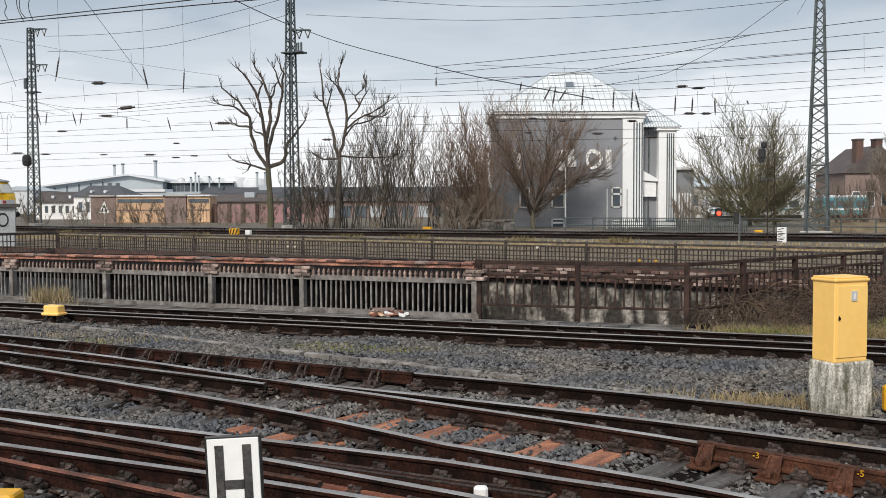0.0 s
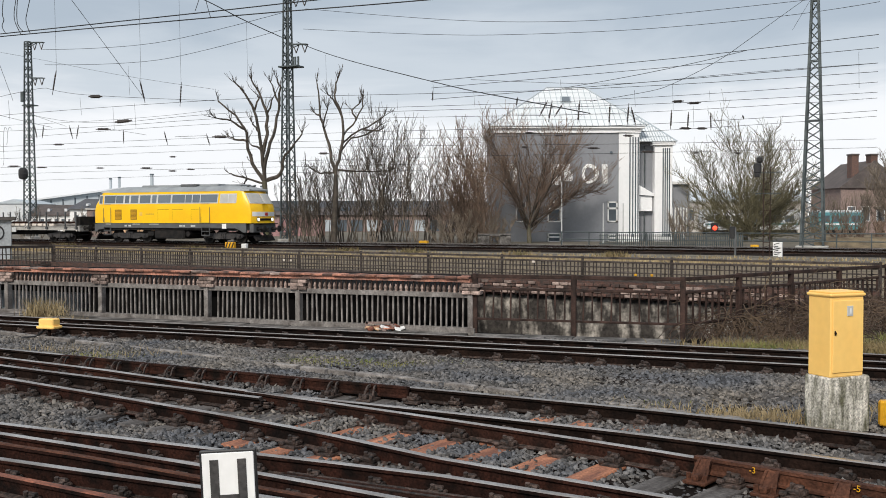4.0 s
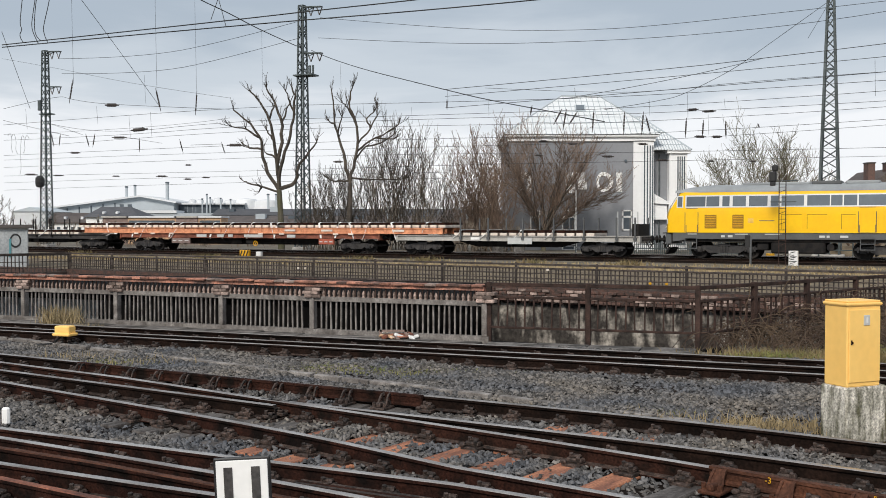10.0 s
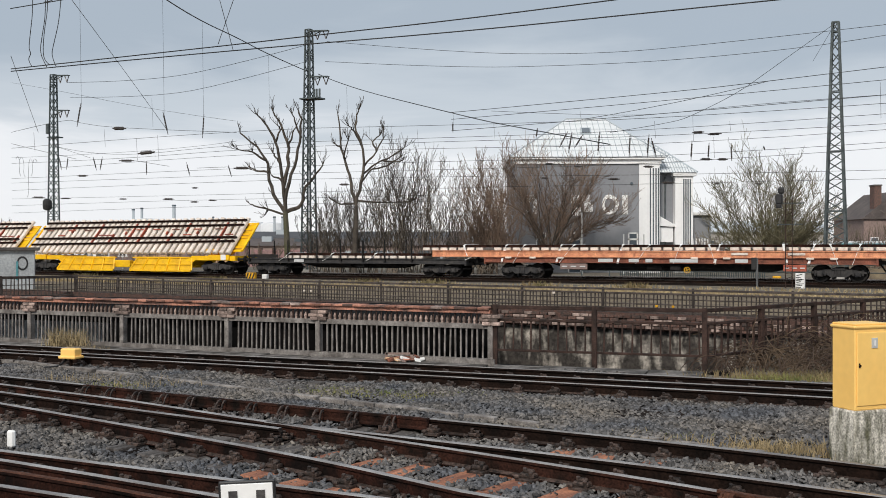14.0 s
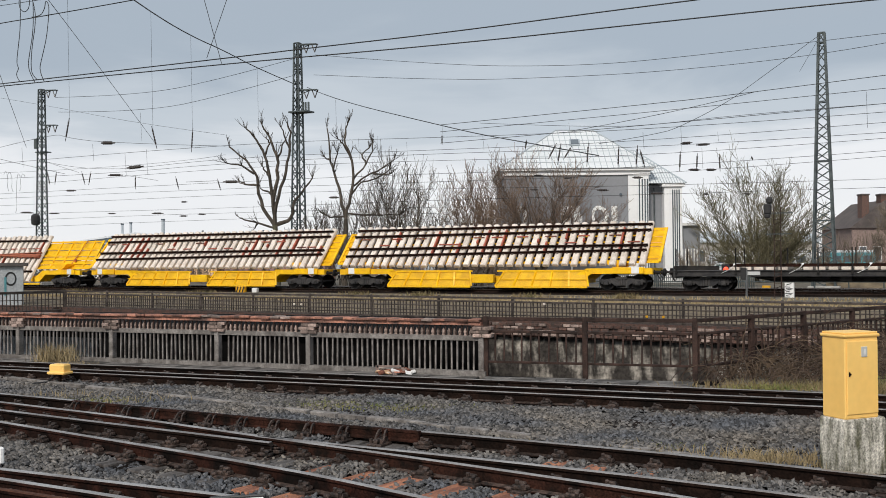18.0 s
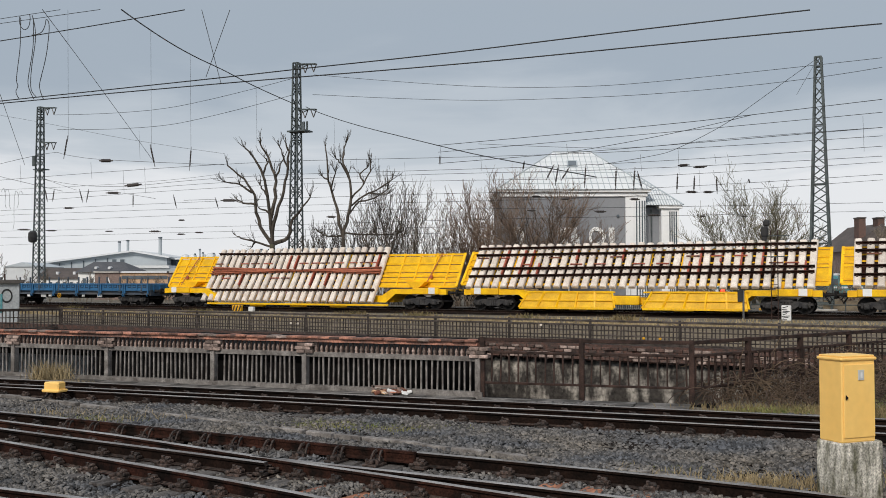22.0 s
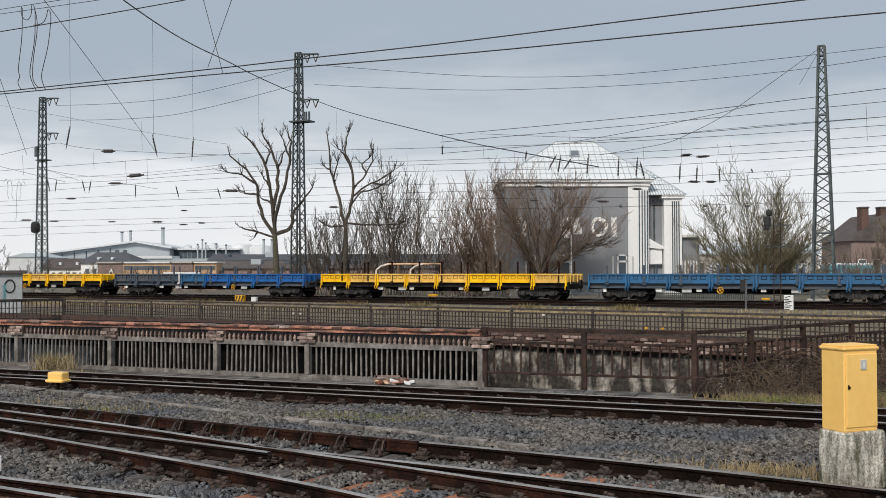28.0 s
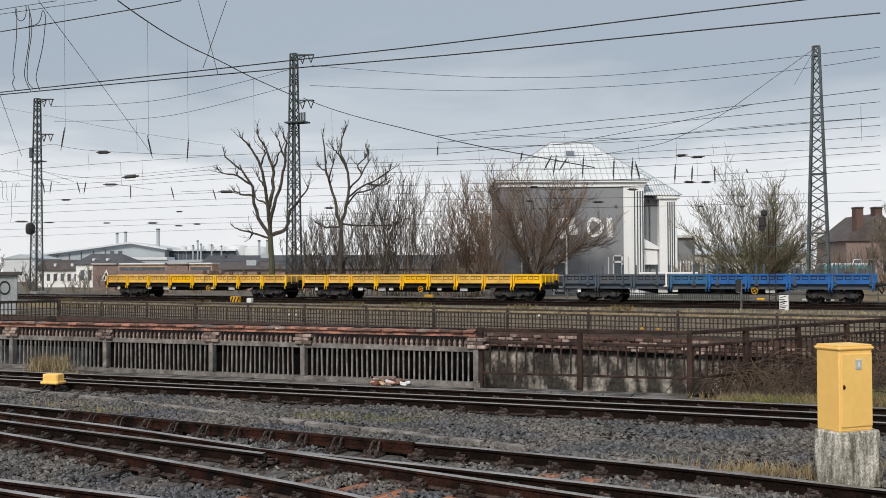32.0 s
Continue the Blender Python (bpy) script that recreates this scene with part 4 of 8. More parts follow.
def locomotive():
    t = thing("locomotive", "yellow diesel locomotive with grey roof and dark underframe", "locomotive")
    VEHICLES.append((t, 0.0))
    # yellow body with raked cab fronts
    def ring(xe, w, lean, sgn):
        pts = []
        for z in LEVELS:
            pts.append((sgn * (xe - rake(z) * lean), -(w - (1.54 - side_y(z))), z))
        for z in reversed(LEVELS):
            pts.append((sgn * (xe - rake(z) * lean), w - (1.54 - side_y(z)), z))
        return pts
    st = [(5.6, 1.54, 0.0), (6.4, 1.54, 0.35), (7.12, 1.52, 0.92), (7.38, 1.42, 1.0), (7.55, 1.0, 1.0), (7.66, 0.3, 1.0)]
    b = Build()
    b.loft([ring(*p, -1) for p in reversed(st)] + [ring(x - FRONT * min(1, (x - 5.6) / 0.8), w, lean, 1) for x, w, lean in st])
    b.smooth = True
    part("body", b, "yellow", t, "bright yellow painted body shell")
    # grey roof, rounded and drawn in over the cabs
    def arch(x, w, top):
        return [(x, y, z) for y, z in ((-w, 3.72), (-w + 0.1, 3.86), (-w + 0.32, 3.72 + 0.75 * (top - 3.72)), (-0.5, top), (0.5, top), (w - 0.32, 3.72 + 0.75 * (top - 3.72)), (w - 0.1, 3.86), (w, 3.72))]
    b = Build()
    b.loft([arch(-7.05, 1.15, 3.80), arch(-6.8, 1.32, 3.92), (arch(-6.2, 1.40, 4.04)), arch(-5.0, 1.42, 4.15), arch(5.0, 1.42, 4.15), arch(5.85, 1.40, 4.06), arch(6.4, 1.34, 3.94), arch(6.65, 1.15, 3.82)])
    b.smooth = True
    part("roof", b, "roof", t, "pale grey rounded roof")
    for x0, x1, w, z, mt, lb in ((-3.4, 0.2, 0.75, 4.25, "roof", ""), (0.3, 1.8, 0.85, 4.28, "locogrey", "dark exhaust cowl on the roof"), (2.0, 3.7, 0.8, 4.27, "roof", ""), (4.2, 5.6, 0.65, 4.22, "roof", "")):
        b = Build()
        b.box(x0, -w, 4.08, x1, w, z, 0.05)
        part("roof_hatch", b, mt, t, lb)
    b = Build()
    b.tube((5.8, 0.3, 4.05), (6.15, 0.3, 4.12), 0.05, 0.08, n=8)
    b.tube((5.8, -0.3, 4.05), (6.05, -0.3, 4.12), 0.05, 0.08, n=8)
    part("horn", b, "locogrey", t)
    # window band with separate panes on both sides
    for sgn in (-1, 1):
        b = Build()
        on_side(b, -6.40, 4.24, 2.86, 3.56, 0.012, sgn=sgn)
        band = part("window_band", b, "silver", t, "pale metal window band")
        for x0, x1 in ((-6.33, -5.27), (-5.22, -4.51), (-4.34, -3.95), (-3.78, -3.07), (-2.9, -1.92), (-1.75, -1.35), (-1.19, -0.03), (0.13, 1.27), (1.33, 1.90), (1.97, 2.62), (2.70, 4.17)):
            b = Build()
            on_side(b, x0, x1, 2.93, 3.49, 0.02, sgn=sgn)
            part("pane", b, "glass", band)
        for x0, x1, cuts in ((4.40, 5.84, (5.12,)), (-6.88, -6.52, ())):
            b = Build()
            on_side(b, x0, x1, 2.86, 3.54, 0.016 if x0 > 0 else 0.004, sgn=sgn)
            fr = part("cab_window", b, "silver", t)
            xs = [x0 + 0.05, *[c for c in cuts for c in (c - 0.03, c + 0.03)], x1 - 0.05]
            for k in range(0, len(xs), 2):
                b = Build()
                on_side(b, xs[k], xs[k + 1], 2.92, 3.48, 0.026 if x0 > 0 else 0.014, sgn=sgn)
                part("pane", b, "cabglass" if x0 > 0 else "glass", fr)
        for x0, x1 in ((-6.33, -5.72), (2.76, 3.50)):
            b = Build()
            on_side(b, x0 - 0.025, x1 + 0.025, 1.47, 2.84, 0.004, sgn=sgn)
            fr = part("door_frame", b, "locogrey", t)
            b = Build()
            on_side(b, x0 + 0.01, x1 - 0.01, 1.49, 2.81, 0.012, sgn=sgn)
            dr = part("door", b, "yellow", fr)
            for x in (x0 - 0.06, x1 + 0.06):
                b = Build()
                b.tube((x, sgn * 1.60, 1.5), (x, sgn * 1.60, 2.6), 0.018, n=6)
                part("grab_rail", b, "locogrey", t)
        for x0, x1 in ((-5.3, -4.65), (-3.78, -3.18)):
            b = Build()
            on_side(b, x0, x1, 1.70, 2.46, 0.014, sgn=sgn)
            gr = part("grille", b, "seam", t, "orange-yellow louvred grille")
            for k in range(7):
                b = Build()
                on_side(b, x0 + 0.04, x1 - 0.04, 1.76 + k * 0.095, 1.80 + k * 0.095, 0.03, sgn=sgn)
                part("louvre", b, "amber", gr)
        for x0, x1 in ((-1.2, -0.15), (0.13, 1.15), (1.85, 2.55)):
            b = Build()
            on_side(b, x0, x1, 1.66, 2.46, 0.004, sgn=sgn)
            fr = part("hatch_joint", b, "seam", t)
            b = Build()
            on_side(b, x0 + 0.025, x1 + 0.02, 1.64, 2.435, 0.008, sgn=sgn)
            part("hatch", b, "yellow", fr)
        b = Build()
        on_side(b, -2.95, -2.65, 2.0, 2.26, 0.006, sgn=sgn)
        part("emblem", b, "oldyellow", t)
        b = Build()
        on_side(b, -2.35, -1.55, 2.10, 2.14, 0.006, sgn=sgn)
        part("lettering_bar", b, "locogrey", t)
        # grey skirt, drawn up at its ends
        b = Build()
        b.extrude([(-7.1, 1.46), (-7.1, 0.95), (-6.6, 1.02), (-6.3, 1.10), (5.7, 1.10), (6.1, 0.95), (6.4, 0.80), (6.62, 0.80), (6.62, 1.46)], sgn * 1.36, sgn * 1.50, "y")
        part("skirt", b, "locogrey", t, "dark grey skirt below the body")
        for x, w in ((-6.0, 0.5), (-4.3, 0.2), (-3.9, 0.25), (-3.3, 0.7), (-1.6, 0.9), (0.9, 0.3), (1.2, 0.15), (2.0, 0.4)):
            plate(t, x, 1.38 if w > 0.4 else 1.26, w, 0.05 if w > 0.4 else 0.12, "silver", y=sgn * 1.505, name="marking")
        plate(t, 4.75, 1.24, 0.36, 0.34, "white", y=sgn * 1.505, name="white_panel")
        b = Build()
        for z in (1.15, 0.86, 0.55):
            b.box(2.8, sgn * 1.30, z, 3.5, sgn * 1.56, z + 0.04)
            b.box(-6.4, sgn * 1.30, z, -5.75, sgn * 1.56, z + 0.04)
        for x in (2.8, 3.5, -6.4, -5.75):
            b.bar((x, sgn * 1.53, 0.55), (x, sgn * 1.53, 1.2), 0.04)
        part("step", b, "locogrey", t)
    # cab fronts: two windscreen panes, white band, lamps, plough
    def nose(y, z, d):
        """A point on the cab front, d proud of it."""
        a = abs(y)
        x = 7.66 if a < 0.3 else 7.66 - 0.11 * (a - 0.3) / 0.7 if a < 1.0 else 7.55 - 0.17 * (a - 1.0) / 0.42
        return (x - rake(z) + d, y, z)

    def on_nose(ys, z0, z1, d, draw=1.0):
        b = Build()
        b.loft([[nose(y, z0, d - 0.05), nose(y, z0, d), nose(y * draw, z1, d), nose(y * draw, z1, d - 0.05)] for y in ys])
        return b

    for sgn in (-1, 1):
        m = pose(-FRONT if sgn > 0 else 0, 0, 0, 0, 0, 0 if sgn > 0 else 180)
        for u in (-1, 1):
            ys = [u * y for y in (0.04, 0.3, 1.0, 1.34)]
            fr = part("windscreen_frame", on_nose(ys, 2.84, 3.56, 0.03, 0.95), "silver", t, m=m)
            part("windscreen", on_nose([u * y for y in (0.10, 0.3, 1.0, 1.28)], 2.90, 3.50, 0.045, 0.95), "cabglass", t, m=m)
        part("front_band", on_nose((-1.3, -1.0, -0.3, 0, 0.3, 1.0, 1.3), 1.94, 2.26, 0.025), "white", t, "white band across the cab front", m=m)
        part("front_emblem", on_nose((-0.16, 0.16), 1.99, 2.21, 0.045), "signred", t, "small red square emblem", m=m)
        for y in (-0.82, 0.82):
            b = Build()
            b.lathe([(0.15, 0.0), (0.17, 0.12), (0.15, 0.14)], at=(7.47, y, 1.72), n=14, axis="x")
            hl = part("headlight", b, "locogrey", t, m=m)
            b = Build()
            b.lathe([(0.12, 0.12), (0.12, 0.16), (0.06, 0.175)], at=(7.47, y, 1.72), n=14, axis="x")
            part("lens", b, "lamp", hl, "lit white headlight")
        b = Build()
        b.box(7.5, -0.62, 1.64, 7.70, 0.62, 1.80, 0.03)
        part("front_grille", b, "under", t, m=m)
        b = Build()
        b.box(7.1, -1.35, 1.40, 7.72, 1.35, 1.46, 0.02)
        part("front_shelf", b, "under", t, m=m)
        b = Build()
        b.box(7.2, -1.35, 0.80, 7.55, 1.35, 1.40, 0.04)
        part("headstock", b, "locogrey", t, m=m)
        b = Build()
        b.extrude([(7.42, 0.6), (7.66, 0.25), (7.6, 0.2), (7.36, 0.5)], -1.1, 1.1, "y")
        part("rail_guard", b, "under", t, m=m)
        b = Build()
        for y in (-0.45, -0.3, 0.3, 0.45):
            b.tube((7.55, y, 1.0), (7.85, y * 1.1, 0.65), 0.03, n=6)
            b.tube((7.85, y * 1.1, 0.65), (7.6, y, 0.45), 0.03, n=6)
        part("brake_hoses", b, "under", t, m=m)
    ends(t, 8.2, FRONT)
    b = Build()
    b.box(-7.2, -1.35, 0.95, 6.8, 1.35, 1.45)
    part("frame", b, "under", t)
    b = Build()
    b.box(-1.75, -1.33, 0.32, 1.05, 1.33, 0.97, 0.08)
    part("fuel_tank", b, "under", t, "black fuel tank between the bogies")
    b = Build()
    b.box(-2.5, -1.2, 0.5, -1.9, 1.2, 0.92, 0.05)
    part("battery_box", b, "under", t)
    b = Build()
    b.tube((1.3, -1.25, 0.68), (1.3, 1.25, 0.68), 0.2, n=10)
    part("air_tank", b, "under", t)
    bogie(t, -4.3, True)
    bogie(t, 4.3, True)


locomotive()


# ---- flat wagons ----
def flat_wagon(label, a, c, frame, deck=1.20, bogies=(2.6, 2.6), group="flat wagons"):
    """a and c: its front and rear ends behind the locomotive's centre."""
    t = thing("flat_wagon", label, "wagon", group)
    mid, half = (a + c) / 2, (a - c) / 2
    VEHICLES.append((t, mid))
    e = half - 0.62
    for s in (-1, 1):
        b = Build()
        b.extrude([(s * 1.30, deck - 0.33), (s * 1.42, deck - 0.33), (s * 1.42, deck - 0.29), (s * 1.33, deck - 0.27), (s * 1.33, deck - 0.06), (s * 1.42, deck - 0.04), (s * 1.42, deck), (s * 1.30, deck)], -e, e, "x")
        part("side_sill", b, frame, t)
        b = Build()
        b.extrude([(-half + 4.6, deck - 0.33), (-half + 6.0, 0.52), (half - 6.0, 0.52), (half - 4.6, deck - 0.33)], s * 0.42, s * 0.50, "y")
        part("truss_girder", b, "under", t)
    b = Build()
    b.box(-e, -1.3, deck - 0.12, e, 1.3, deck - 0.02)
    part("floor", b, "sleeper", t, "grey plank floor")
    for s in (-1, 1):
        b = Build()
        b.box(s * e, -1.4, deck - 0.42, s * (e - 0.12), 1.4, deck + 0.02, 0.01)
        part("headstock", b, frame, t)
    b = Build()
    for k in range(-3, 4):
        b.box(k * e / 4 - 0.05, -1.3, deck - 0.33, k * e / 4 + 0.05, 1.3, deck - 0.12)
    part("crossbeam", b, "under", t)
    b = Build()
    b.tube((-1.1, -0.85, 0.72), (-0.2, -0.85, 0.72), 0.16, n=10)
    b.box(0.3, -1.15, 0.58, 0.9, -0.5, 0.85, 0.02)
    b.tube((-4.0, -0.9, 0.7), (4.0, -0.9, 0.66), 0.025, n=5)
    part("brake_gear", b, "under", t)
    ends(t, half)
    bogie(t, -half + bogies[1])
    bogie(t, half - bogies[0])
    return t, mid, half


def stakes(t, mid, places, z0, z1, material, w=0.10):
    for s in places:
        for y in (-1.47, 1.47):
            b = Build()
            b.box(s - mid - w / 2, y - 0.05, z0, s - mid + w / 2, y + 0.05, z1, 0.012)
            b.box(s - mid - w, y - 0.07, z0 - 0.02, s - mid + w, y + 0.07, z0 + 0.14)
            part("stake", b, material, t)


def drop_side(t, x0, x1, z0, z1, material, y=-1.46, latch=None):
    """One hinged side board with its pressed ribs and latches."""
    s = -1 if y < 0 else 1
    b = Build()
    b.box(x0 + 0.03, y - 0.02, z0, x1 - 0.03, y + 0.02, z1)
    b.box(x0 + 0.02, y - 0.09, z1 - 0.08, x1 - 0.02, y + 0.09, z1)
    b.box(x0 + 0.02, y - 0.08, z0, x1 - 0.02, y + 0.08, z0 + 0.08)
    n = 2
    for k in range(n + 1):
        x = x0 + 0.07 + (x1 - x0 - 0.14) * k / n
        b.box(x - 0.045, y + s * 0.08, z0, x + 0.045, y, z1)
    bd = part("side_board", b, material, t)
    if s < 0:
        # a row of pressed pockets in the upper half, their rim shade as dark bars
        pk = 4
        b = Build()
        for k in range(pk):
            c0 = x0 + 0.22 + (x1 - x0 - 0.44) * (k + 0.5) / pk
            for dx0, dx1, dz0, dz1 in ((-0.15, 0.15, 0.0, 0.03), (-0.15, 0.15, 0.17, 0.20), (-0.15, -0.12, 0.03, 0.17), (0.12, 0.15, 0.03, 0.17)):
                b.box(c0 + dx0, y - 0.035, z1 - 0.31 + dz0, c0 + dx1, y - 0.018, z1 - 0.31 + dz1)
        part("pocket_rim", b, "seam" if "yellow" in material else "under", bd, "dark bars that paint the shaded rims of pressed pockets")
    for x in (x0 + 0.08, x1 - 0.08):
        b = Build()
        b.box(x - 0.06, y + s * 0.02, z0 - 0.2, x + 0.06, y + s * 0.14, z0 + 0.16, 0.02)
        b.box(x - 0.035, y + s * 0.02, z0 + 0.15, x + 0.035, y + s * 0.13, z1 - 0.05)
        b.tube((x, y + s * 0.12, z0 - 0.16), (x - 0.05, y + s * 0.16, z0 - 0.30), 0.035, n=6)
        b.tube((x - 0.05, y + s * 0.16, z0 - 0.30), (x - 0.02, y + s * 0.13, z0 - 0.42), 0.03, n=6)
        part("latch", b, latch or material, bd)


def boarded_wagon(label, a, c, frame, board, posts, post_z, mixed=None, stakes_mat=None, deck=1.14, top=1.64, n=7, wheel_at=None, board_at=None):
    t, mid, half = flat_wagon(label, a, c, "under" if frame is None else frame, deck=deck, bogies=(2.7, 2.7), group="low-sided wagons")
    e = half - 0.64
    for k in range(n):
        x0, x1 = -e + 2 * e * k / n, -e + 2 * e * (k + 1) / n
        mt = mixed[k] if mixed else board
        for y in (-1.46, 1.46):
            drop_side(t, x0, x1, deck - 0.04, top, mt, y, latch="wyellow" if mixed and "yellow" in mt else None)
    for s in (-1, 1):
        b = Build()
        b.box(s * (e + 0.0), -1.4, deck, s * (e - 0.05), 1.4, deck + 0.42)
        for y in (-1.0, -0.35, 0.35, 1.0):
            b.box(s * (e + 0.05), y - 0.04, deck - 0.1, s * e, y + 0.04, deck + 0.42)
        part("end_board", b, board, t)
    if posts:
        stakes(t, mid, posts, deck - 0.1, post_z, stakes_mat or board)
    ring_wheel(t, (wheel_at if wheel_at is not None else mid) - mid, -1.5, 0.72)
    for k, (x, w, h, mt) in enumerate(((-4.2, 0.35, 0.25, "white"), (-2.6, 0.55, 0.3, "silver"), (-1.9, 0.3, 0.22, "white"), (1.6, 0.28, 0.2, "white"), (3.3, 0.5, 0.28, "silver"), (-half + 1.6, 0.2, 0.3, "white"))):
        plate(t, x, 0.74, w, h, mt, y=-1.30)
    return t, mid, half


def load_of_panels(label, a, c, near, z, white=True, straps=(), strap_hi=0.36, o=0.0):
    """A thing that rides on a wagon: long rails on a row of pale concrete blocks, tied down with webbing."""
    t = thing("rail_load", label, "load", "rail loads")
    mid, half = (a + c) / 2, (a - c) / 2
    VEHICLES.append((t, mid))
    n = int((a - c) / 0.62)
    blk = Build()
    blk.box(-0.245, -1.3 + o, z, 0.245, 1.3 + o, z + 0.17, 0.02)
    me = blk.mesh("block")
    for k in range(n):
        if (k * 7 + int(a)) % 23 == 5:
            continue
        part("block", me, "tie", t, m=pose(-half + (k + 0.5) * 2 * half / n, 0, 0))
    for y in (-1.15, -1.0, -0.3, 0.3, 1.0, 1.15):
        b = Build()
        b.extrude([(y - 0.07 + o, z + 0.171), (y + 0.07 + o, z + 0.171), (y + 0.02 + o, z + 0.20), (y + 0.02 + o, z + 0.28), (y + 0.036 + o, z + 0.29), (y + 0.036 + o, z + 0.33), (y - 0.036 + o, z + 0.33), (y - 0.036 + o, z + 0.29), (y - 0.02 + o, z + 0.28), (y - 0.02 + o, z + 0.20)], -half, half, "x")
        part("rail", b, "rust", t)
    for x, lean, low in straps:
        b = Build()
        p = [(x - mid + lean, -1.38, low), (x - mid + lean * 0.25, -1.34, z + 0.08), (x - mid, -1.30, z + 0.30), (x - mid - 0.02, -1.0, z + strap_hi), (x - mid - 0.1, 1.0, z + strap_hi)]
        for q, r in zip(p, p[1:]):
            b.bar(q, r, 0.13, 0.02)
        part("strap", b, "white", t, "white webbing strap")
    return t


# grey wagon behind the locomotive
t, mid, half = flat_wagon("light grey flat wagon with upright stakes and rails on it", -8.4, -25.8, "conc", deck=1.22, bogies=(3.0, 2.4))
stakes(t, mid, (-20.5, -18.6, -16.3, -14.3, -12.4, -10.4, -9.3), 1.0, 2.32, "locogrey", 0.09)
plate(t, -16.5 - mid, 0.92, 1.6, 0.4, "silver", y=-1.45, name="tool_box")
plate(t, -19.5 - mid, 1.05, 0.6, 0.16, "white", y=-1.45)
b = Build()
b.box(-half + 0.7, -1.3, 1.22, -half + 1.6, 1.3, 1.6, 0.03)
part("stake_bin", b, "locogrey", t)
b = Build()
b.box(half - 1.15, -1.25, 1.22, half - 0.75, 1.25, 1.95, 0.03)
part("winch_frame", b, "under", t)
load_of_panels("bundle of rust-brown rails on pale concrete blocks", -11.75, -21.1, -1.2, 1.23, straps=((-20.6, -0.5, 1.05), (-18.7, -0.5, 1.05), (-16.5, -0.5, 1.05), (-14.4, -0.5, 1.05)))

# orange wagon
t, mid, half = flat_wagon("faded orange flat wagon with rust-red underframe and graffiti", -25.8, -49.7, "rustred", deck=1.30, bogies=(2.6, 3.0))
for y in (-1.36, 1.36):
    b = Build()
    s = 1 if y > 0 else -1
    b.extrude([(y - 0.09, 1.304), (y + 0.09, 1.304), (y + 0.09, 1.35), (y + 0.02, 1.37), (y + 0.02, 1.63), (y + 0.09, 1.65), (y + 0.09, 1.70), (y - 0.09, 1.70), (y - 0.09, 1.65), (y - 0.02, 1.63), (y - 0.02, 1.37), (y - 0.09, 1.35)], -half - 3.0, half + 4.0, "x")
    part("side_beam", b, "orange", t, "faded orange steel side beam")
for k in range(13):
    x = -half + 1.6 + k * (2 * half - 3.2) / 12
    b = Build()
    b.box(x - 0.05, -1.42, 1.304, x + 0.05, 1.42, 1.68)
    part("rib", b, "orange", t)
for x, w in ((-41.2, 0.9), (-39.5, 0.6), (-38.6, 0.4), (-36.6, 1.6), (-33.4, 0.7)):
    plate(t, x - mid, 1.13, w, 0.2, "silver", y=-1.44, name="graffiti_bar", label="pale graffiti patch on the side sill")
for x, w, mt in ((-43.2, 1.7, "brownwall"), (-30.6, 1.2, "redmark")):
    b = Build()
    b.box(x - mid - w / 2, -1.38, 0.58, x - mid + w / 2, -1.2, 0.93, 0.02)
    bx = part("brake_panel", b, mt, t, "dark red equipment box")
    for k in range(3):
        plate(bx, x - mid - w / 3 + k * w / 3, 0.76, w / 5, 0.07, "silver", y=-1.39, name="marking")
for x in (-45.8, -47.4, -44.0, -36.0, -34.2, -28.6, -29.8):
    b = Build()
    b.box(x - mid - 0.2, -1.48, 1.22, x - mid + 0.2, -1.36, 1.33, 0.02)
    part("anchor_plate", b, "tie", t)
for x in (-33.5, -25.0, -30.5):
    plate(t, x - mid, 1.52, 0.9, 0.13, "tie", y=-1.44, name="lettering_plate", label="pale plate with an unreadable line of writing")
ring_wheel(t, -36.4 - mid, -1.45, 0.6)
load_of_panels("long rust-brown rails on pale blocks tied with white straps", -21.6, -53.5, -1.2, 1.72,
               straps=[(x, ln, 0.95 if abs(x + 37) < 13 else 1.35) for x, ln in ((-50.5, 0.3), (-47.6, -0.3), (-46.4, -0.7), (-44.0, -0.3), (-43.2, -0.9), (-40.2, -0.3), (-38.6, -0.8), (-36.8, -0.4), (-35.2, 0.4), (-34.6, -0.3), (-31.2, 0.2), (-29.6, -0.3), (-28.8, 0.4), (-27.3, -0.4), (-25.6, 0.4), (-23.0, -0.3))])

# dark wagon
t, mid, half = flat_wagon("dark grimy flat wagon with a low bulkhead and thin stakes", -49.7, -68.0, "bogies", deck=1.16, bogies=(2.6, 2.4))
stakes(t, mid, (-67.2, -63.9, -61.5, -59.6, -57.9, -56.2, -54.2), 1.0, 2.4, "under", 0.06)
for z in (1.2,):
    b = Build()
    b.box(-half + 0.64, -1.42, z, -half + 3.2, -1.38, z + 0.22)
    part("plank", b, "under", t)
    b = Build()
    b.box(-half + 0.64, -1.37, z, -half + 0.70, 1.42, z + 0.22)
    part("plank", b, "under", t)
plate(t, -63.0 - mid, 1.0, 0.8, 0.2, "silver", y=-1.44)
load_of_panels("rust-brown rails on pale concrete blocks with white straps", -53.4, -64.3, -1.2, 1.18, straps=((-64.0, -0.7, 1.0), (-60.4, -0.7, 1.0), (-57.0, -0.7, 1.0), (-49.9, -0.5, 1.1)))


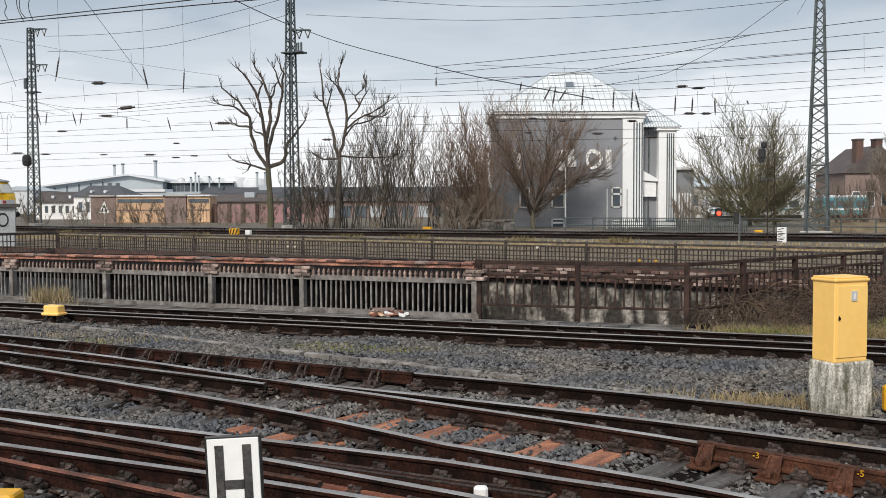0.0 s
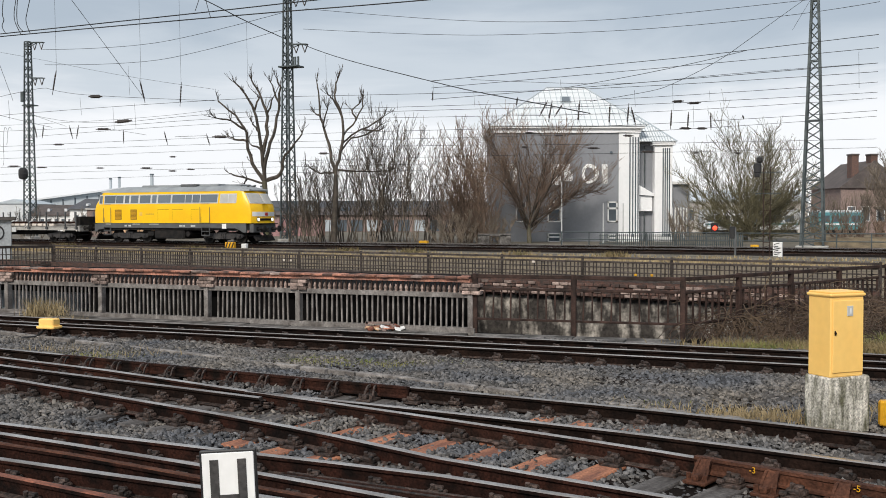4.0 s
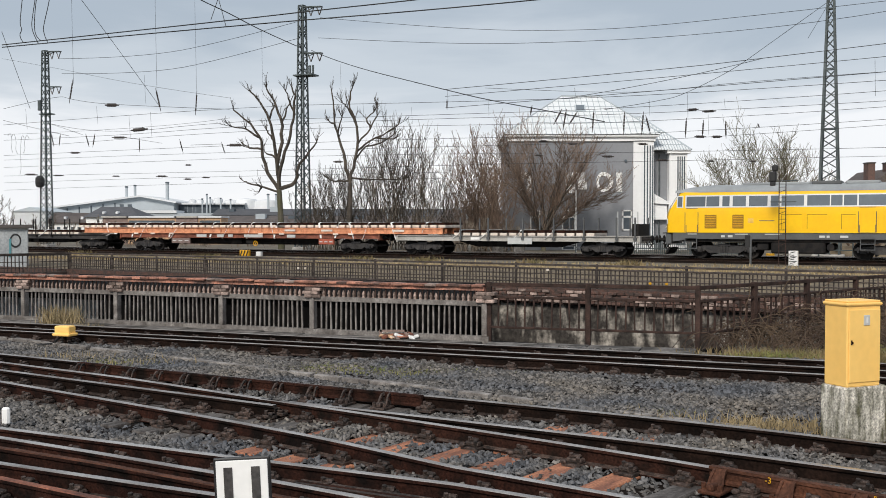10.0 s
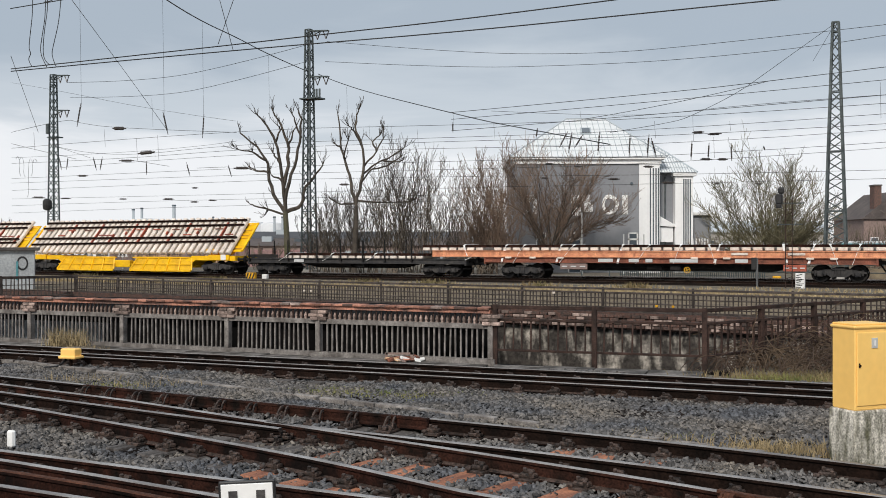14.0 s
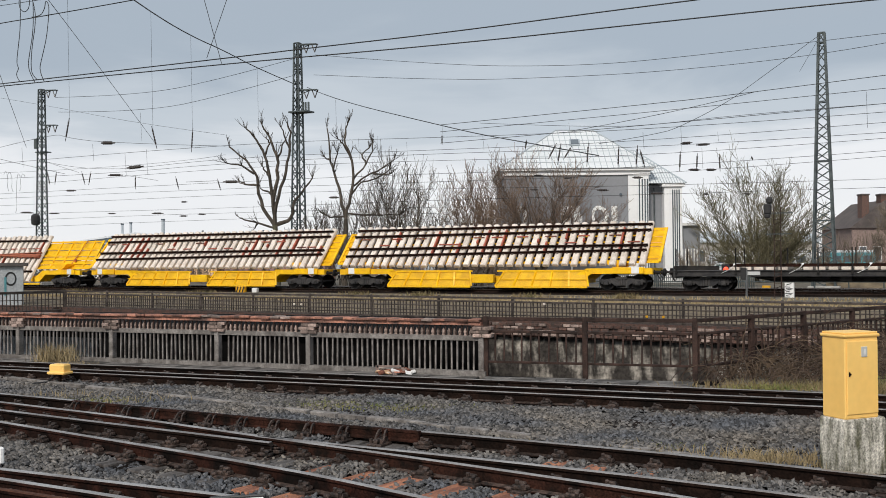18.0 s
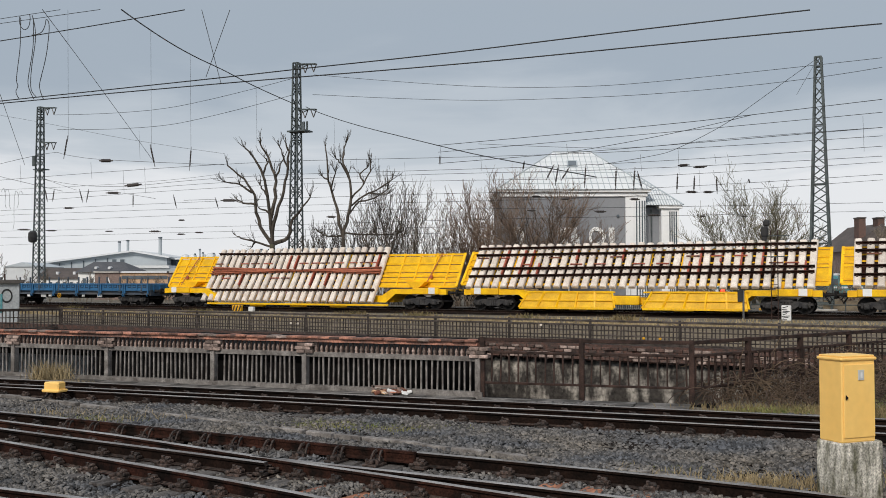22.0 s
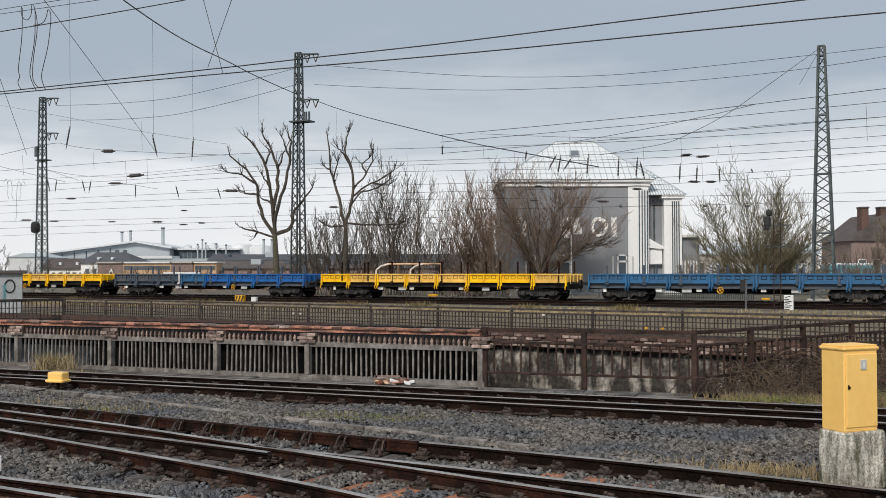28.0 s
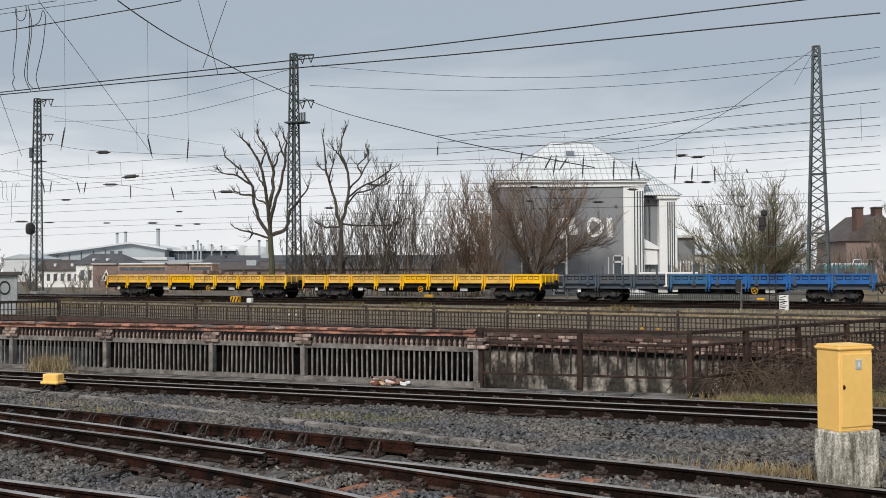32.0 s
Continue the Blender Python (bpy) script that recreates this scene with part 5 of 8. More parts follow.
# ---- tilting turnout wagons ----
def turnout_wagon(a, c, panel, low, high, label, open_ends=False, red=False):
    """panel: the load's ends; low and high: (o, z) of the load's lower and upper edge."""
    t = thing("turnout_wagon", label, "wagon", "turnout wagons")
    mid, half = (a + c) / 2, (a - c) / 2
    VEHICLES.append((t, mid))
    ends(t, half)
    bogie(t, -half + 2.5)
    bogie(t, half - 2.5)
    # platforms over the bogies, with the goose neck down to the low middle
    for s in (-1, 1):
        b = Build()
        b.extrude([(s * (half - 0.62), 0.95), (s * (half - 0.62), 1.30), (s * (half - 4.6), 1.30), (s * (half - 5.5), 0.75), (s * (half - 5.5), 0.42), (s * (half - 5.0), 0.42), (s * (half - 4.3), 0.98)], -1.25, 1.25, "y")
        part("platform", b, "wyellow", t)
        b = Build()
        b.box(s * (half - 1.1), -1.38, 0.98, s * (half - 3.0), -1.2, 1.36, 0.03)
        bx = part("hydraulic_box", b, "wyellow", t)
        plate(t, s * (half - 1.6), 1.2, 0.45, 0.4, "white", y=-1.39)
        b = Build()
        b.extrude([(s * (half - 2.2), 1.78), (s * (half - 3.6), 1.78), (s * (half - 3.3), 1.50), (s * (half - 3.05), 1.36), (s * (half - 2.75), 1.36), (s * (half - 2.5), 1.50)], -1.1, 1.1, "y")
        part("pivot_saddle", b, "wyellow", t)
    x0, x1 = -half + 4.7, half - 4.7
    b = Build()
    b.box(x0, -0.7, 0.42, x1, 0.9, 0.85)
    part("centre_beam", b, "wyellow", t)
    if not open_ends:
        # two sloping side trays with ribs and a perforated lower flange
        gap = 1.1
        for p, q in ((x0, -gap), (gap, x1)):
            b = Build()
            for dx0, dx1 in ((0.0, 0.0),):
                vs = [(p - 0.3, -1.50, 0.22), (q + 0.3, -1.50, 0.22), (q + 0.05, -1.15, 1.22), (p + 0.25, -1.15, 1.22)]
                b.add([*vs, *[(x, y + 0.06, z) for x, y, z in vs]], [(0, 1, 2, 3), (7, 6, 5, 4), (0, 4, 5, 1), (1, 5, 6, 2), (2, 6, 7, 3), (3, 7, 4, 0)])
            # tray plate in the yellow that paints the shade between its ribs
            tray = part("side_tray", b, "shadeyellow", t, "sloping yellow side tray with ribs")
            n = 5
            for k in range(n + 1):
                u = k / n
                b = Build()
                b.bar((p - 0.3 + (q - p + 0.6) * u, -1.53, 0.24), (p + 0.25 + (q - p - 0.2) * u, -1.18, 1.2), 0.10, 0.09)
                part("rib", b, "wyellow", tray)
            for z, y, hh in ((0.20, -1.55, 0.12), (0.66, -1.385, 0.05), (1.16, -1.20, 0.09)):
                b = Build()
                b.box(p - 0.25, y - 0.05, z - hh / 2, q + 0.25, y + 0.05, z + hh / 2)
                part("flange", b, "wyellow", tray)
            b = Build()
            for k in range(int((q - p) / 0.22)):
                b.box(p + 0.1 + k * 0.22, -1.607, 0.17, p + 0.17 + k * 0.22, -1.60, 0.21)
            tagged(part("flange_hole", b, "oldyellow", tray), kind="stuff")
        b = Build()
        b.box(-1.0, -1.3, 0.42, 0.6, -0.9, 0.95, 0.04)
        part("control_box", b, "wyellow", t, "yellow control box with a dark handwheel")
        for x in (-half * 0.28, half * 0.28):
            b = Build()
            b.box(x - 0.55, -1.3, 0.08, x + 0.55, -1.0, 0.22, 0.03)
            part("foot", b, "wyellow", t)
    else:
        b = Build()
        b.box(x0, -1.50, 0.18, x1, -1.40, 0.30, 0.02)
        part("side_sill", b, "wyellow", t)
        for x in (-3.2, 0.2, 3.4):
            b = Build()
            b.box(x - 0.6, -1.3, 0.05, x + 0.6, -1.0, 0.18, 0.03)
            part("foot", b, "wyellow", t)
    # the tilted deck frame behind the load, which shows beyond the load's ends
    (lo, lz), (ho, hz) = low, high
    at = lambda x, u, d=0.0: (x, lo + (ho - lo) * u + 0.12 + d, lz + (hz - lz) * u - 0.12)
    d0, d1 = -half + 0.3, half - 0.3
    deck0 = 0.14 if not open_ends else 0.33
    us = [deck0, deck0 + 0.1, 0.52, 0.60, 0.74, 0.90]
    for u in us:
        b = Build()
        b.bar(at(d0, u), at(d1, u), 0.15, 0.13)
        part("deck_beam", b, "wyellow", t)
    xs = [d0, d0 + 0.9, d0 + 2.0, d0 + 3.2, d0 + 4.4]
    n = 7
    xs += [d0 + 4.4 + (d1 - d0 - 8.8) * k / n for k in range(1, n)] + [d1 - 4.4, d1 - 3.2, d1 - 2.0, d1 - 0.9, d1]
    for x in xs:
        b = Build()
        b.bar(at(x, deck0), at(x, 0.92), 0.16 if x in (d0, d1) else 0.09, 0.10)
        part("deck_rib", b, "wyellow", t)
    # brown sheet added behind the ties in place of the shade in their gaps
    b = Build()
    vs = [at(panel[1] - mid - 0.1, deck0, -0.06), at(panel[0] - mid + 0.1, deck0, -0.06), at(panel[0] - mid + 0.1, 0.92, -0.06), at(panel[1] - mid - 0.1, 0.92, -0.06)]
    b.add([*vs, *[(x, y + 0.03, z) for x, y, z in vs]], [(0, 1, 2, 3), (7, 6, 5, 4), (0, 4, 5, 1), (1, 5, 6, 2), (2, 6, 7, 3), (3, 7, 4, 0)])
    part("deck_floor", b, "rust", t, "rust-brown sheet added behind the ties to darken their gaps")
    # ribbed plating between the beams near the ends, recess shade painted in darker yellow
    reach = 6.6 if open_ends else 4.5
    for p, q in ((d0, d0 + reach), (d1 - reach, d1)):
        b = Build()
        for k in range(5):
            u0, u1 = us[k] + 0.015, us[k + 1] - 0.03
            vs = [at(p, u0, 0.05), at(q, u0, 0.05), at(q, u1, 0.05), at(p, u1, 0.05)]
            b.add([*vs, *[(x, y + 0.03, z) for x, y, z in vs]], [(0, 1, 2, 3), (7, 6, 5, 4), (0, 4, 5, 1), (1, 5, 6, 2), (2, 6, 7, 3), (3, 7, 4, 0)])
        part("deck_plate", b, "shadeyellow", t)
    b = Build()
    for x in (d0 + 1.7, d1 - 1.7) if open_ends else ():
        b.bar(at(x - 0.5, deck0 + 0.02, -0.12), at(x + 0.1, 0.93, -0.12), 0.06, 0.03)
        b.box(x - 0.28, at(x, 0.5)[1] - 0.2, at(x, 0.5)[2] - 0.1, x - 0.12, at(x, 0.5)[1] - 0.08, at(x, 0.5)[2] + 0.1)
    if open_ends:
        part("lashing", b, "redmark", t, "red lashing strap")

    # the load: a prefabricated turnout panel of concrete ties and rails
    w = thing("track_panel", "tilted turnout panel of pale concrete ties with brown rails" if not red else "tilted turnout panel with rust-red crossing rails on pale ties", "track panel", "track panels")
    VEHICLES.append((w, mid))
    pa, pc = panel[0] - mid, panel[1] - mid
    ln = math.hypot(ho - lo, hz - lz)
    ang = math.degrees(math.atan2(hz - lz, ho - lo))
    frame_m = pose(0, lo, lz, ang, 0, 0)  # y runs up the slope, z stands off it towards the camera's side
    n = int((pa - pc) / 0.575)
    tie = Build()
    tie.loft([[(-0.20, y, -0.02), (0.20, y, -0.02), (0.185, y, h * 0.7), (0.115, y, h), (-0.115, y, h), (-0.185, y, h * 0.7)] for y, h in ((0.0, 0.14), (0.03, 0.20), (ln * 0.30, 0.20), (ln * 0.42, 0.15), (ln * 0.62, 0.15), (ln * 0.72, 0.20), (ln - 0.03, 0.20), (ln, 0.14))])
    me = tie.mesh("tie")
    rnd = random.Random(int(-a))
    for k in range(n + 1):
        x = pc + (pa - pc) * k / n
        part("tie", me, "tie", w, m=pose(x, lo, lz, ang, 0, 0) @ pose(0, rnd.uniform(-0.03, 0.05), 0, 0, 0, rnd.uniform(-0.6, 0.6)))
        if rnd.random() < 0.34:
            b = Build()
            b.box(x + 0.17, ln * rnd.choice((0.30, 0.62)), 0.0, x + 0.265, ln * 0.86 if rnd.random() < 0.5 else ln * 0.55, 0.19)
            part("red_marked_face", b, "redmark", w, "red paint mark on a tie", m=frame_m)
    prof = lambda u: [(u - 0.065, 0.203), (u + 0.065, 0.203), (u + 0.06, 0.22), (u + 0.010, 0.23), (u + 0.010, 0.30), (u + 0.032, 0.31), (u + 0.032, 0.345), (u - 0.032, 0.345), (u - 0.032, 0.31), (u - 0.010, 0.30), (u - 0.010, 0.23), (u - 0.06, 0.22)]
    lines = ((0.215, 0.30, "rust"), (0.40, 0.41, "rust"), (0.72, 0.76, "rust"), (0.885, 0.895, "rust")) if not red else ((0.19, 0.20, "rust"), (0.615, 0.50, "crossing"), (0.54, 0.555, "crossing"), (0.585, 0.53, "crossing"), (0.50, 0.60, "crossing"), (0.895, 0.865, "rust"))
    for u0, u1, mt in lines:
        b = Build()
        b.loft([[(x, y, z) for y, z in prof(u * ln)] for x, u in ((pc - 0.15, u0), (pa + 0.15, u1))])
        part("rail", b, mt, w, m=frame_m)
        b = Build()
        for k in range(n + 1):
            x = pc + (pa - pc) * k / n
            u = (u0 + (u1 - u0) * k / n) * ln
            b.box(x - 0.06, u - 0.12, 0.2, x + 0.06, u + 0.12, 0.235)
        tagged(part("fastening", b, "chairs", w, m=frame_m), kind="stuff")
    for k in range(14):
        x = pc + (pa - pc) * (k + 0.5 + rnd.uniform(-0.3, 0.3)) / 14
        u = rnd.choice((0.50, 0.66) if not red else (0.42, 0.70))
        b = Build()
        b.box(x - 0.4, u * ln - 0.03, 0.2, x + 0.35, u * ln + 0.03, 0.25)
        part("tie_rod", b, "redmark" if k % 3 else "redrust", w, m=frame_m)


turnout_wagon(-68.0, -90.4, (-69.2, -89.3), (-1.35, 1.42), (1.10, 4.02), "yellow tilting turnout wagon with low side trays")
turnout_wagon(-90.4, -112.8, (-91.6, -111.8), (-1.35, 1.36), (1.10, 4.02), "yellow tilting turnout wagon with low side trays")
turnout_wagon(-112.8, -137.0, (-118.9, -132.7), (-1.38, 0.36), (1.10, 4.05), "yellow tilting turnout wagon with bare sloping deck ends", open_ends=True, red=True)

# ---- low-sided wagons ----
boarded_wagon("faded blue low-sided wagon with stakes", -137.0, -155.0, "dirtyblue", "blue", [-138.4, -140.5, -142.6, -144.7, -146.8, -148.9, -151.0, -153.2], 2.15, stakes_mat="dirtyblue", wheel_at=-146.7)
boarded_wagon("yellow and ochre low-sided wagon with rusty stakes", -155.0, -173.7, "under", "oldyellow", [-171.4, -169.4, -167.6, -165.6, -164.0, -162.2, -160.0, -158.0, -156.2], 2.42,
              mixed=["wyellow", "oldyellow", "oldyellow", "oldyellow", "oldyellow", "wyellow", "wyellow", "oldyellow"], n=8, stakes_mat="rust", wheel_at=-162.3)
boarded_wagon("blue low-sided wagon, half of it faded to grey", -173.7, -192.1, "dirtyblue", "navy", [-189.9, -187.8, -185.8, -183.7, -182.4, -180.3, -178.3, -176.3, -174.5], 2.2,
              mixed=["dirtyblue", "dirtyblue", "dirtyblue", "blue", "navy", "navy", "navy", "navy"], n=8, stakes_mat="dirtyblue", wheel_at=-180.4)
boarded_wagon("yellow low-sided wagon with a rusty end", -192.1, -210.6, "under", "wyellow", [], 2.0, mixed=["oldyellow", "oldyellow", "oldyellow", "oldyellow", "wyellow", "oldyellow", "oldyellow", "oldyellow", "wyellow"], n=9, wheel_at=-201.0)
boarded_wagon("ochre low-sided wagon with timber lying in it", -210.6, -228.2, "under", "oldyellow", [], 2.0, mixed=["oldyellow", "oldyellow", "oldyellow", "wyellow", "oldyellow", "oldyellow", "oldyellow", "oldyellow"], n=8, wheel_at=-218.0)

# loads in the low-sided wagons
w = thing("timber_stack", "stack of brown planks lying in the wagon", "timber", "")
VEHICLES.append((w, -222.8))
for k in range(5):
    for r in range(3):
        b = Build()
        b.box(-4.3 + 0.1 * ((k * 3 + r) % 4), -1.1 + k * 0.45, 1.14 + r * 0.29, 4.2 - 0.1 * ((k + r) % 3), -0.68 + k * 0.45, 1.40 + r * 0.29, 0.02)
        part("plank", b, "timber" if r < 2 else "brownwall", w)
w = thing("pipe_load", "cream bent pipes and a flat orange frame", "pipes", "")
VEHICLES.append((w, -167.4))
for x, y in ((-1.6, -1.2), (0.9, -1.1)):
    b = Build()
    pts = [(x, y, 1.14), (x + 0.05, y, 1.9), (x + 0.35, y + 0.1, 2.15), (x + 0.9, y + 0.25, 2.3)]
    for p, q in zip(pts, pts[1:]):
        b.tube(p, q, 0.055, n=8)
    part("bent_pipe", b, "tie", w)
b = Build()
b.box(-1.0, -0.9, 2.24, 2.3, 0.8, 2.34, 0.03)
b.box(-1.0, 0.7, 1.14, -0.9, 0.8, 2.25)
b.box(2.2, 0.7, 1.14, 2.3, 0.8, 2.25)
part("frame", b, "timber", w)
w = thing("white_beam", "white tarpaulin-wrapped beam lying across the sides", "beam", "")
VEHICLES.append((w, -185.4))
b = Build()
b.box(-1.5, -1.40, 1.64, 1.9, -1.25, 1.76, 0.03)
part("beam", b, "white", w)
b = Build()
b.box(0.1, -1.56, 0.95, 0.2, -1.50, 1.72, 0.02)
b.box(0.0, -1.58, 0.93, 0.3, -1.50, 1.0, 0.02)
b.box(0.1, -1.52, 1.66, 0.2, -1.36, 1.74, 0.02)
part("strap", b, "white", w)

# ---- white house with a hipped tin roof ----
def white_house():
    h = thing("house", "white and grey rendered house with a pale hipped metal roof", "house", m=pose(5.4, 85, 0))
    def wall(x0, y0, x1, y1, z0, z1, mt, label=""):
        b = Build()
        b.box(x0, y0, z0, x1, y1, z1)
        return part("wall", b, mt, h, label)
    grey = wall(0, 0, 10.55, 13, 0, 9.3, "greywall", "dark grey rendered side wall")
    tower = wall(10.55, -0.06, 12.3, 13, 0, 9.3, "render", "white rendered corner")
    wall(12.3, 1.2, 13.72, 10, 0, 8.4, "greywall", "recessed grey stair wall")
    wing = wall(13.72, 0.4, 15.25, 12, 0, 8.3, "render", "white rendered wing")
    annex = wall(15.25, 1.0, 16.9, 11, 0, 4.9, "greywall", "low grey annex")
    b = Build()
    b.box(-0.12, -0.15, 9.25, 12.45, 13.1, 9.62, 0.03)
    b.box(-0.35, -0.38, 9.62, 12.7, 13.3, 9.84, 0.03)
    part("cornice", b, "render", h, "white cornice under the eaves")
    b = Build()
    b.box(13.5, 0.2, 8.25, 15.5, 12.2, 8.55, 0.03)
    part("cornice", b, "render", h)
    # hipped roofs with standing seams
    def hip(x0, y0, x1, y1, z0, rx0, rx1, ry, rz):
        e = [(x0, y0, z0), (x1, y0, z0), (x1, y1, z0), (x0, y1, z0)]
        b = Build()
        b.add(e + [(rx0, ry, rz), (rx1, ry, rz)], [(0, 1, 5, 4), (1, 2, 5), (2, 3, 4, 5), (3, 0, 4), (3, 2, 1, 0)])
        r = part("roof", b, "tin", h, "pale standing-seam metal roof")
        n = 26
        A, B, C, D = Vector(e[0]), Vector(e[1]), Vector((rx1, ry, rz)), Vector((rx0, ry, rz))
        nrm = (B - A).cross(D - A).normalized()
        if nrm.z < 0:
            nrm = -nrm
        for k in range(1, n):
            x = x0 + (x1 - x0) * k / n
            u = 1.0
            if x < rx0:
                u = (x - x0) / (rx0 - x0)
            elif x > rx1:
                u = (x1 - x) / (x1 - rx1)
            b = Build()
            p, q = Vector((x, y0, z0)), Vector((x, y0 + (ry - y0) * u, z0 + (rz - z0) * u))
            b.bar(p + nrm * 0.02, q + nrm * 0.02, 0.045, 0.06)
            part("seam", b, "hall", r)
        for k in range(1, 7):
            u = k / 7
            b = Build()
            b.bar(A.lerp(D, u) + nrm * 0.03, B.lerp(C, u) + nrm * 0.03, 0.03, 0.03)
            part("snow_guard", b, "hall", r)
        for p, q in ((A, D), (B, C), (D, C), (Vector(e[2]), C)):
            b = Build()
            b.tube(p + Vector((0, 0, 0.03)), q + Vector((0, 0, 0.03)), 0.07, n=6)
            part("ridge_cap", b, "hall", r)
        return r, A, B, C, D, nrm
    r, A, B, C, D, nrm = hip(-0.5, -0.5, 12.85, 13.4, 9.84, 4.95, 8.4, 5.2, 13.75)
    c = A.lerp(D, 0.66).lerp(B.lerp(C, 0.66), 0.49) + nrm * 0.06
    for w, d, mt, nm in ((0.95, 0.03, "hall", "skylight_frame"), (0.7, 0.07, "glass", "skylight")):
        b = Build()
        s = (D + C - A - B).normalized()
        x = Vector((1, 0, 0))
        vs = [c + x * a * w / 2 + s * t * w * 0.6 + nrm * z for z in (d, -0.05) for a, t in ((-1, -1), (1, -1), (1, 1), (-1, 1))]
        b.add(vs, [(0, 1, 2, 3), (7, 6, 5, 4), (0, 4, 5, 1), (1, 5, 6, 2), (2, 6, 7, 3), (3, 7, 4, 0)])
        part(nm, b, mt, r)
    hip(9.5, 0.1, 15.55, 12.3, 8.55, 11.0, 12.2, 5.5, 11.9)
    # windows of the grey wall
    for x, z0, z1, w in ((5.05, 1.66, 3.42, 1.15), (10.03, 1.66, 3.42, 0.86), (5.05, -0.4, 0.75, 1.15), (10.03, -0.4, 0.62, 0.86), (2.2, 1.66, 3.42, 0.9)):
        b = Build()
        for a, c2, d, e2 in ((-w / 2, -w / 2 + 0.12, z0, z1), (w / 2 - 0.12, w / 2, z0, z1), (-w / 2, w / 2, z0, z0 + 0.12), (-w / 2, w / 2, z1 - 0.12, z1), (-w / 2, w / 2, z0 + 0.62 * (z1 - z0), z0 + 0.62 * (z1 - z0) + 0.16)):
            b.box(x + a, -0.07, max(d, 0.0), x + c2, 0.02, max(e2, 0.05))
        fr = part("window", b, "white", grey)
        b = Build()
        b.box(x - w / 2 + 0.1, -0.025, max(z0, 0) + 0.02, x + w / 2 - 0.1, 0.01, z1 - 0.1)
        part("pane", b, "halldark", fr)
    # sign on the wall: plain white shapes
    b = Build()
    b.box(0.95, -0.09, 5.0, 1.25, -0.01, 6.65)
    b.box(1.55, -0.09, 5.0, 1.85, -0.01, 6.65)
    b.box(0.95, -0.09, 6.3, 1.85, -0.01, 6.65)
    part("sign_shape", b, "white", grey)
    for x, z in ((5.1, 6.2), (6.0, 6.25), (5.2, 5.2), (6.2, 5.5)):
        b = Build()
        b.box(x - 0.35, -0.09, z - 0.35, x + 0.4, -0.01, z + 0.4, 0.05)
        part("sign_shape", b, "white", grey)
    b = Build()
    rings = []
    for k in range(22):
        a = -math.pi / 2 + math.pi * k / 21 * 2
        rings.append([(7.95 + (0.9 if math.cos(a) > 0 else 0.55) * math.cos(a) * q, y, 5.8 + 0.85 * math.sin(a) * q) for q, y in ((1, -0.01), (1, -0.09), (0.62, -0.09), (0.62, -0.01))])
    b.loft(rings + [rings[0]], caps=False)
    part("sign_shape", b, "white", grey)
    b = Build()
    b.box(9.1, -0.09, 4.95, 9.6, -0.01, 6.6, 0.02)
    part("sign_shape", b, "white", grey)
    # pilaster grooves of the white corner and wing
    for par, y, xs, z0, z1 in ((tower, -0.06, (11.5, 11.75, 11.98, 12.2), 0.4, 8.9), (wing, 0.4, (14.45, 14.63, 14.81, 15.0), 0.4, 8.0), (annex, 1.0, (15.4, 15.65, 15.9, 16.15, 16.4, 16.65), 0.3, 2.9)):
        for x in xs:
            b = Build()
            b.box(x - 0.05, y - 0.035, z0, x + 0.05, y + 0.01, z1)
            part("groove", b, "halldark" if par is not annex else "white", par)
    b = Build()
    b.box(15.1, 0.7, 4.9, 17.05, 11.2, 5.15, 0.03)
    part("coping", b, "white", annex)
    b = Build()
    b.box(12.4, 0.7, 2.6, 13.6, 1.2, 3.9)
    b.extrude([(12.3, 4.0), (13.7, 3.9), (13.7, 4.1), (12.3, 4.9)], 0.5, 1.2, "y")
    part("porch", b, "render", h, "small white porch with a pitched top")
    b = Build()
    b.tube((12.95, 0.9, 0.0), (12.95, 0.9, 8.2), 0.06, n=8)
    part("downpipe", b, "mast", h)
    b = Build()
    b.tube((9.9, -0.12, 7.6), (9.9, 0.0, 7.6), 0.12, n=10)
    part("wall_lamp", b, "halldark", grey)
    return h


white_house()


# ---- lattice masts ----
def lattice_mast(h, w0, w1, m, label, step=0.75):
    t = thing("lattice_mast", label, "mast", "overhead line masts", m)
    corner = lambda i, z: Vector(((-1 if i in (0, 3) else 1) * (w0 + (w1 - w0) * z / h) / 2, (-1 if i < 2 else 1) * (w0 + (w1 - w0) * z / h) / 2, z))
    for i in range(4):
        b = Build()
        b.bar(corner(i, 0), corner(i, h), 0.06 + 0.055 * w0)
        part("leg", b, "mast", t)
    n = max(8, int(h / step))
    for side in range(4):
        i, j = side, (side + 1) % 4
        for k in range(n):
            za, zb = h * k / n, h * (k + 1) / n
            b = Build()
            b.bar(corner(i if k % 2 else j, za), corner(j if k % 2 else i, zb), 0.03 + 0.028 * w0)
            part("brace", b, "mast", t)
            if k % 6 == 0 or k == n - 1:
                b = Build()
                b.bar(corner(i, zb), corner(j, zb), 0.07)
                part("tie_bar", b, "mast", t)
    b = Build()
    b.box(-w0 * 0.7, -w0 * 0.7, -0.4, w0 * 0.7, w0 * 0.7, 0.25, 0.05)
    part("footing", b, "conc", t)
    return t


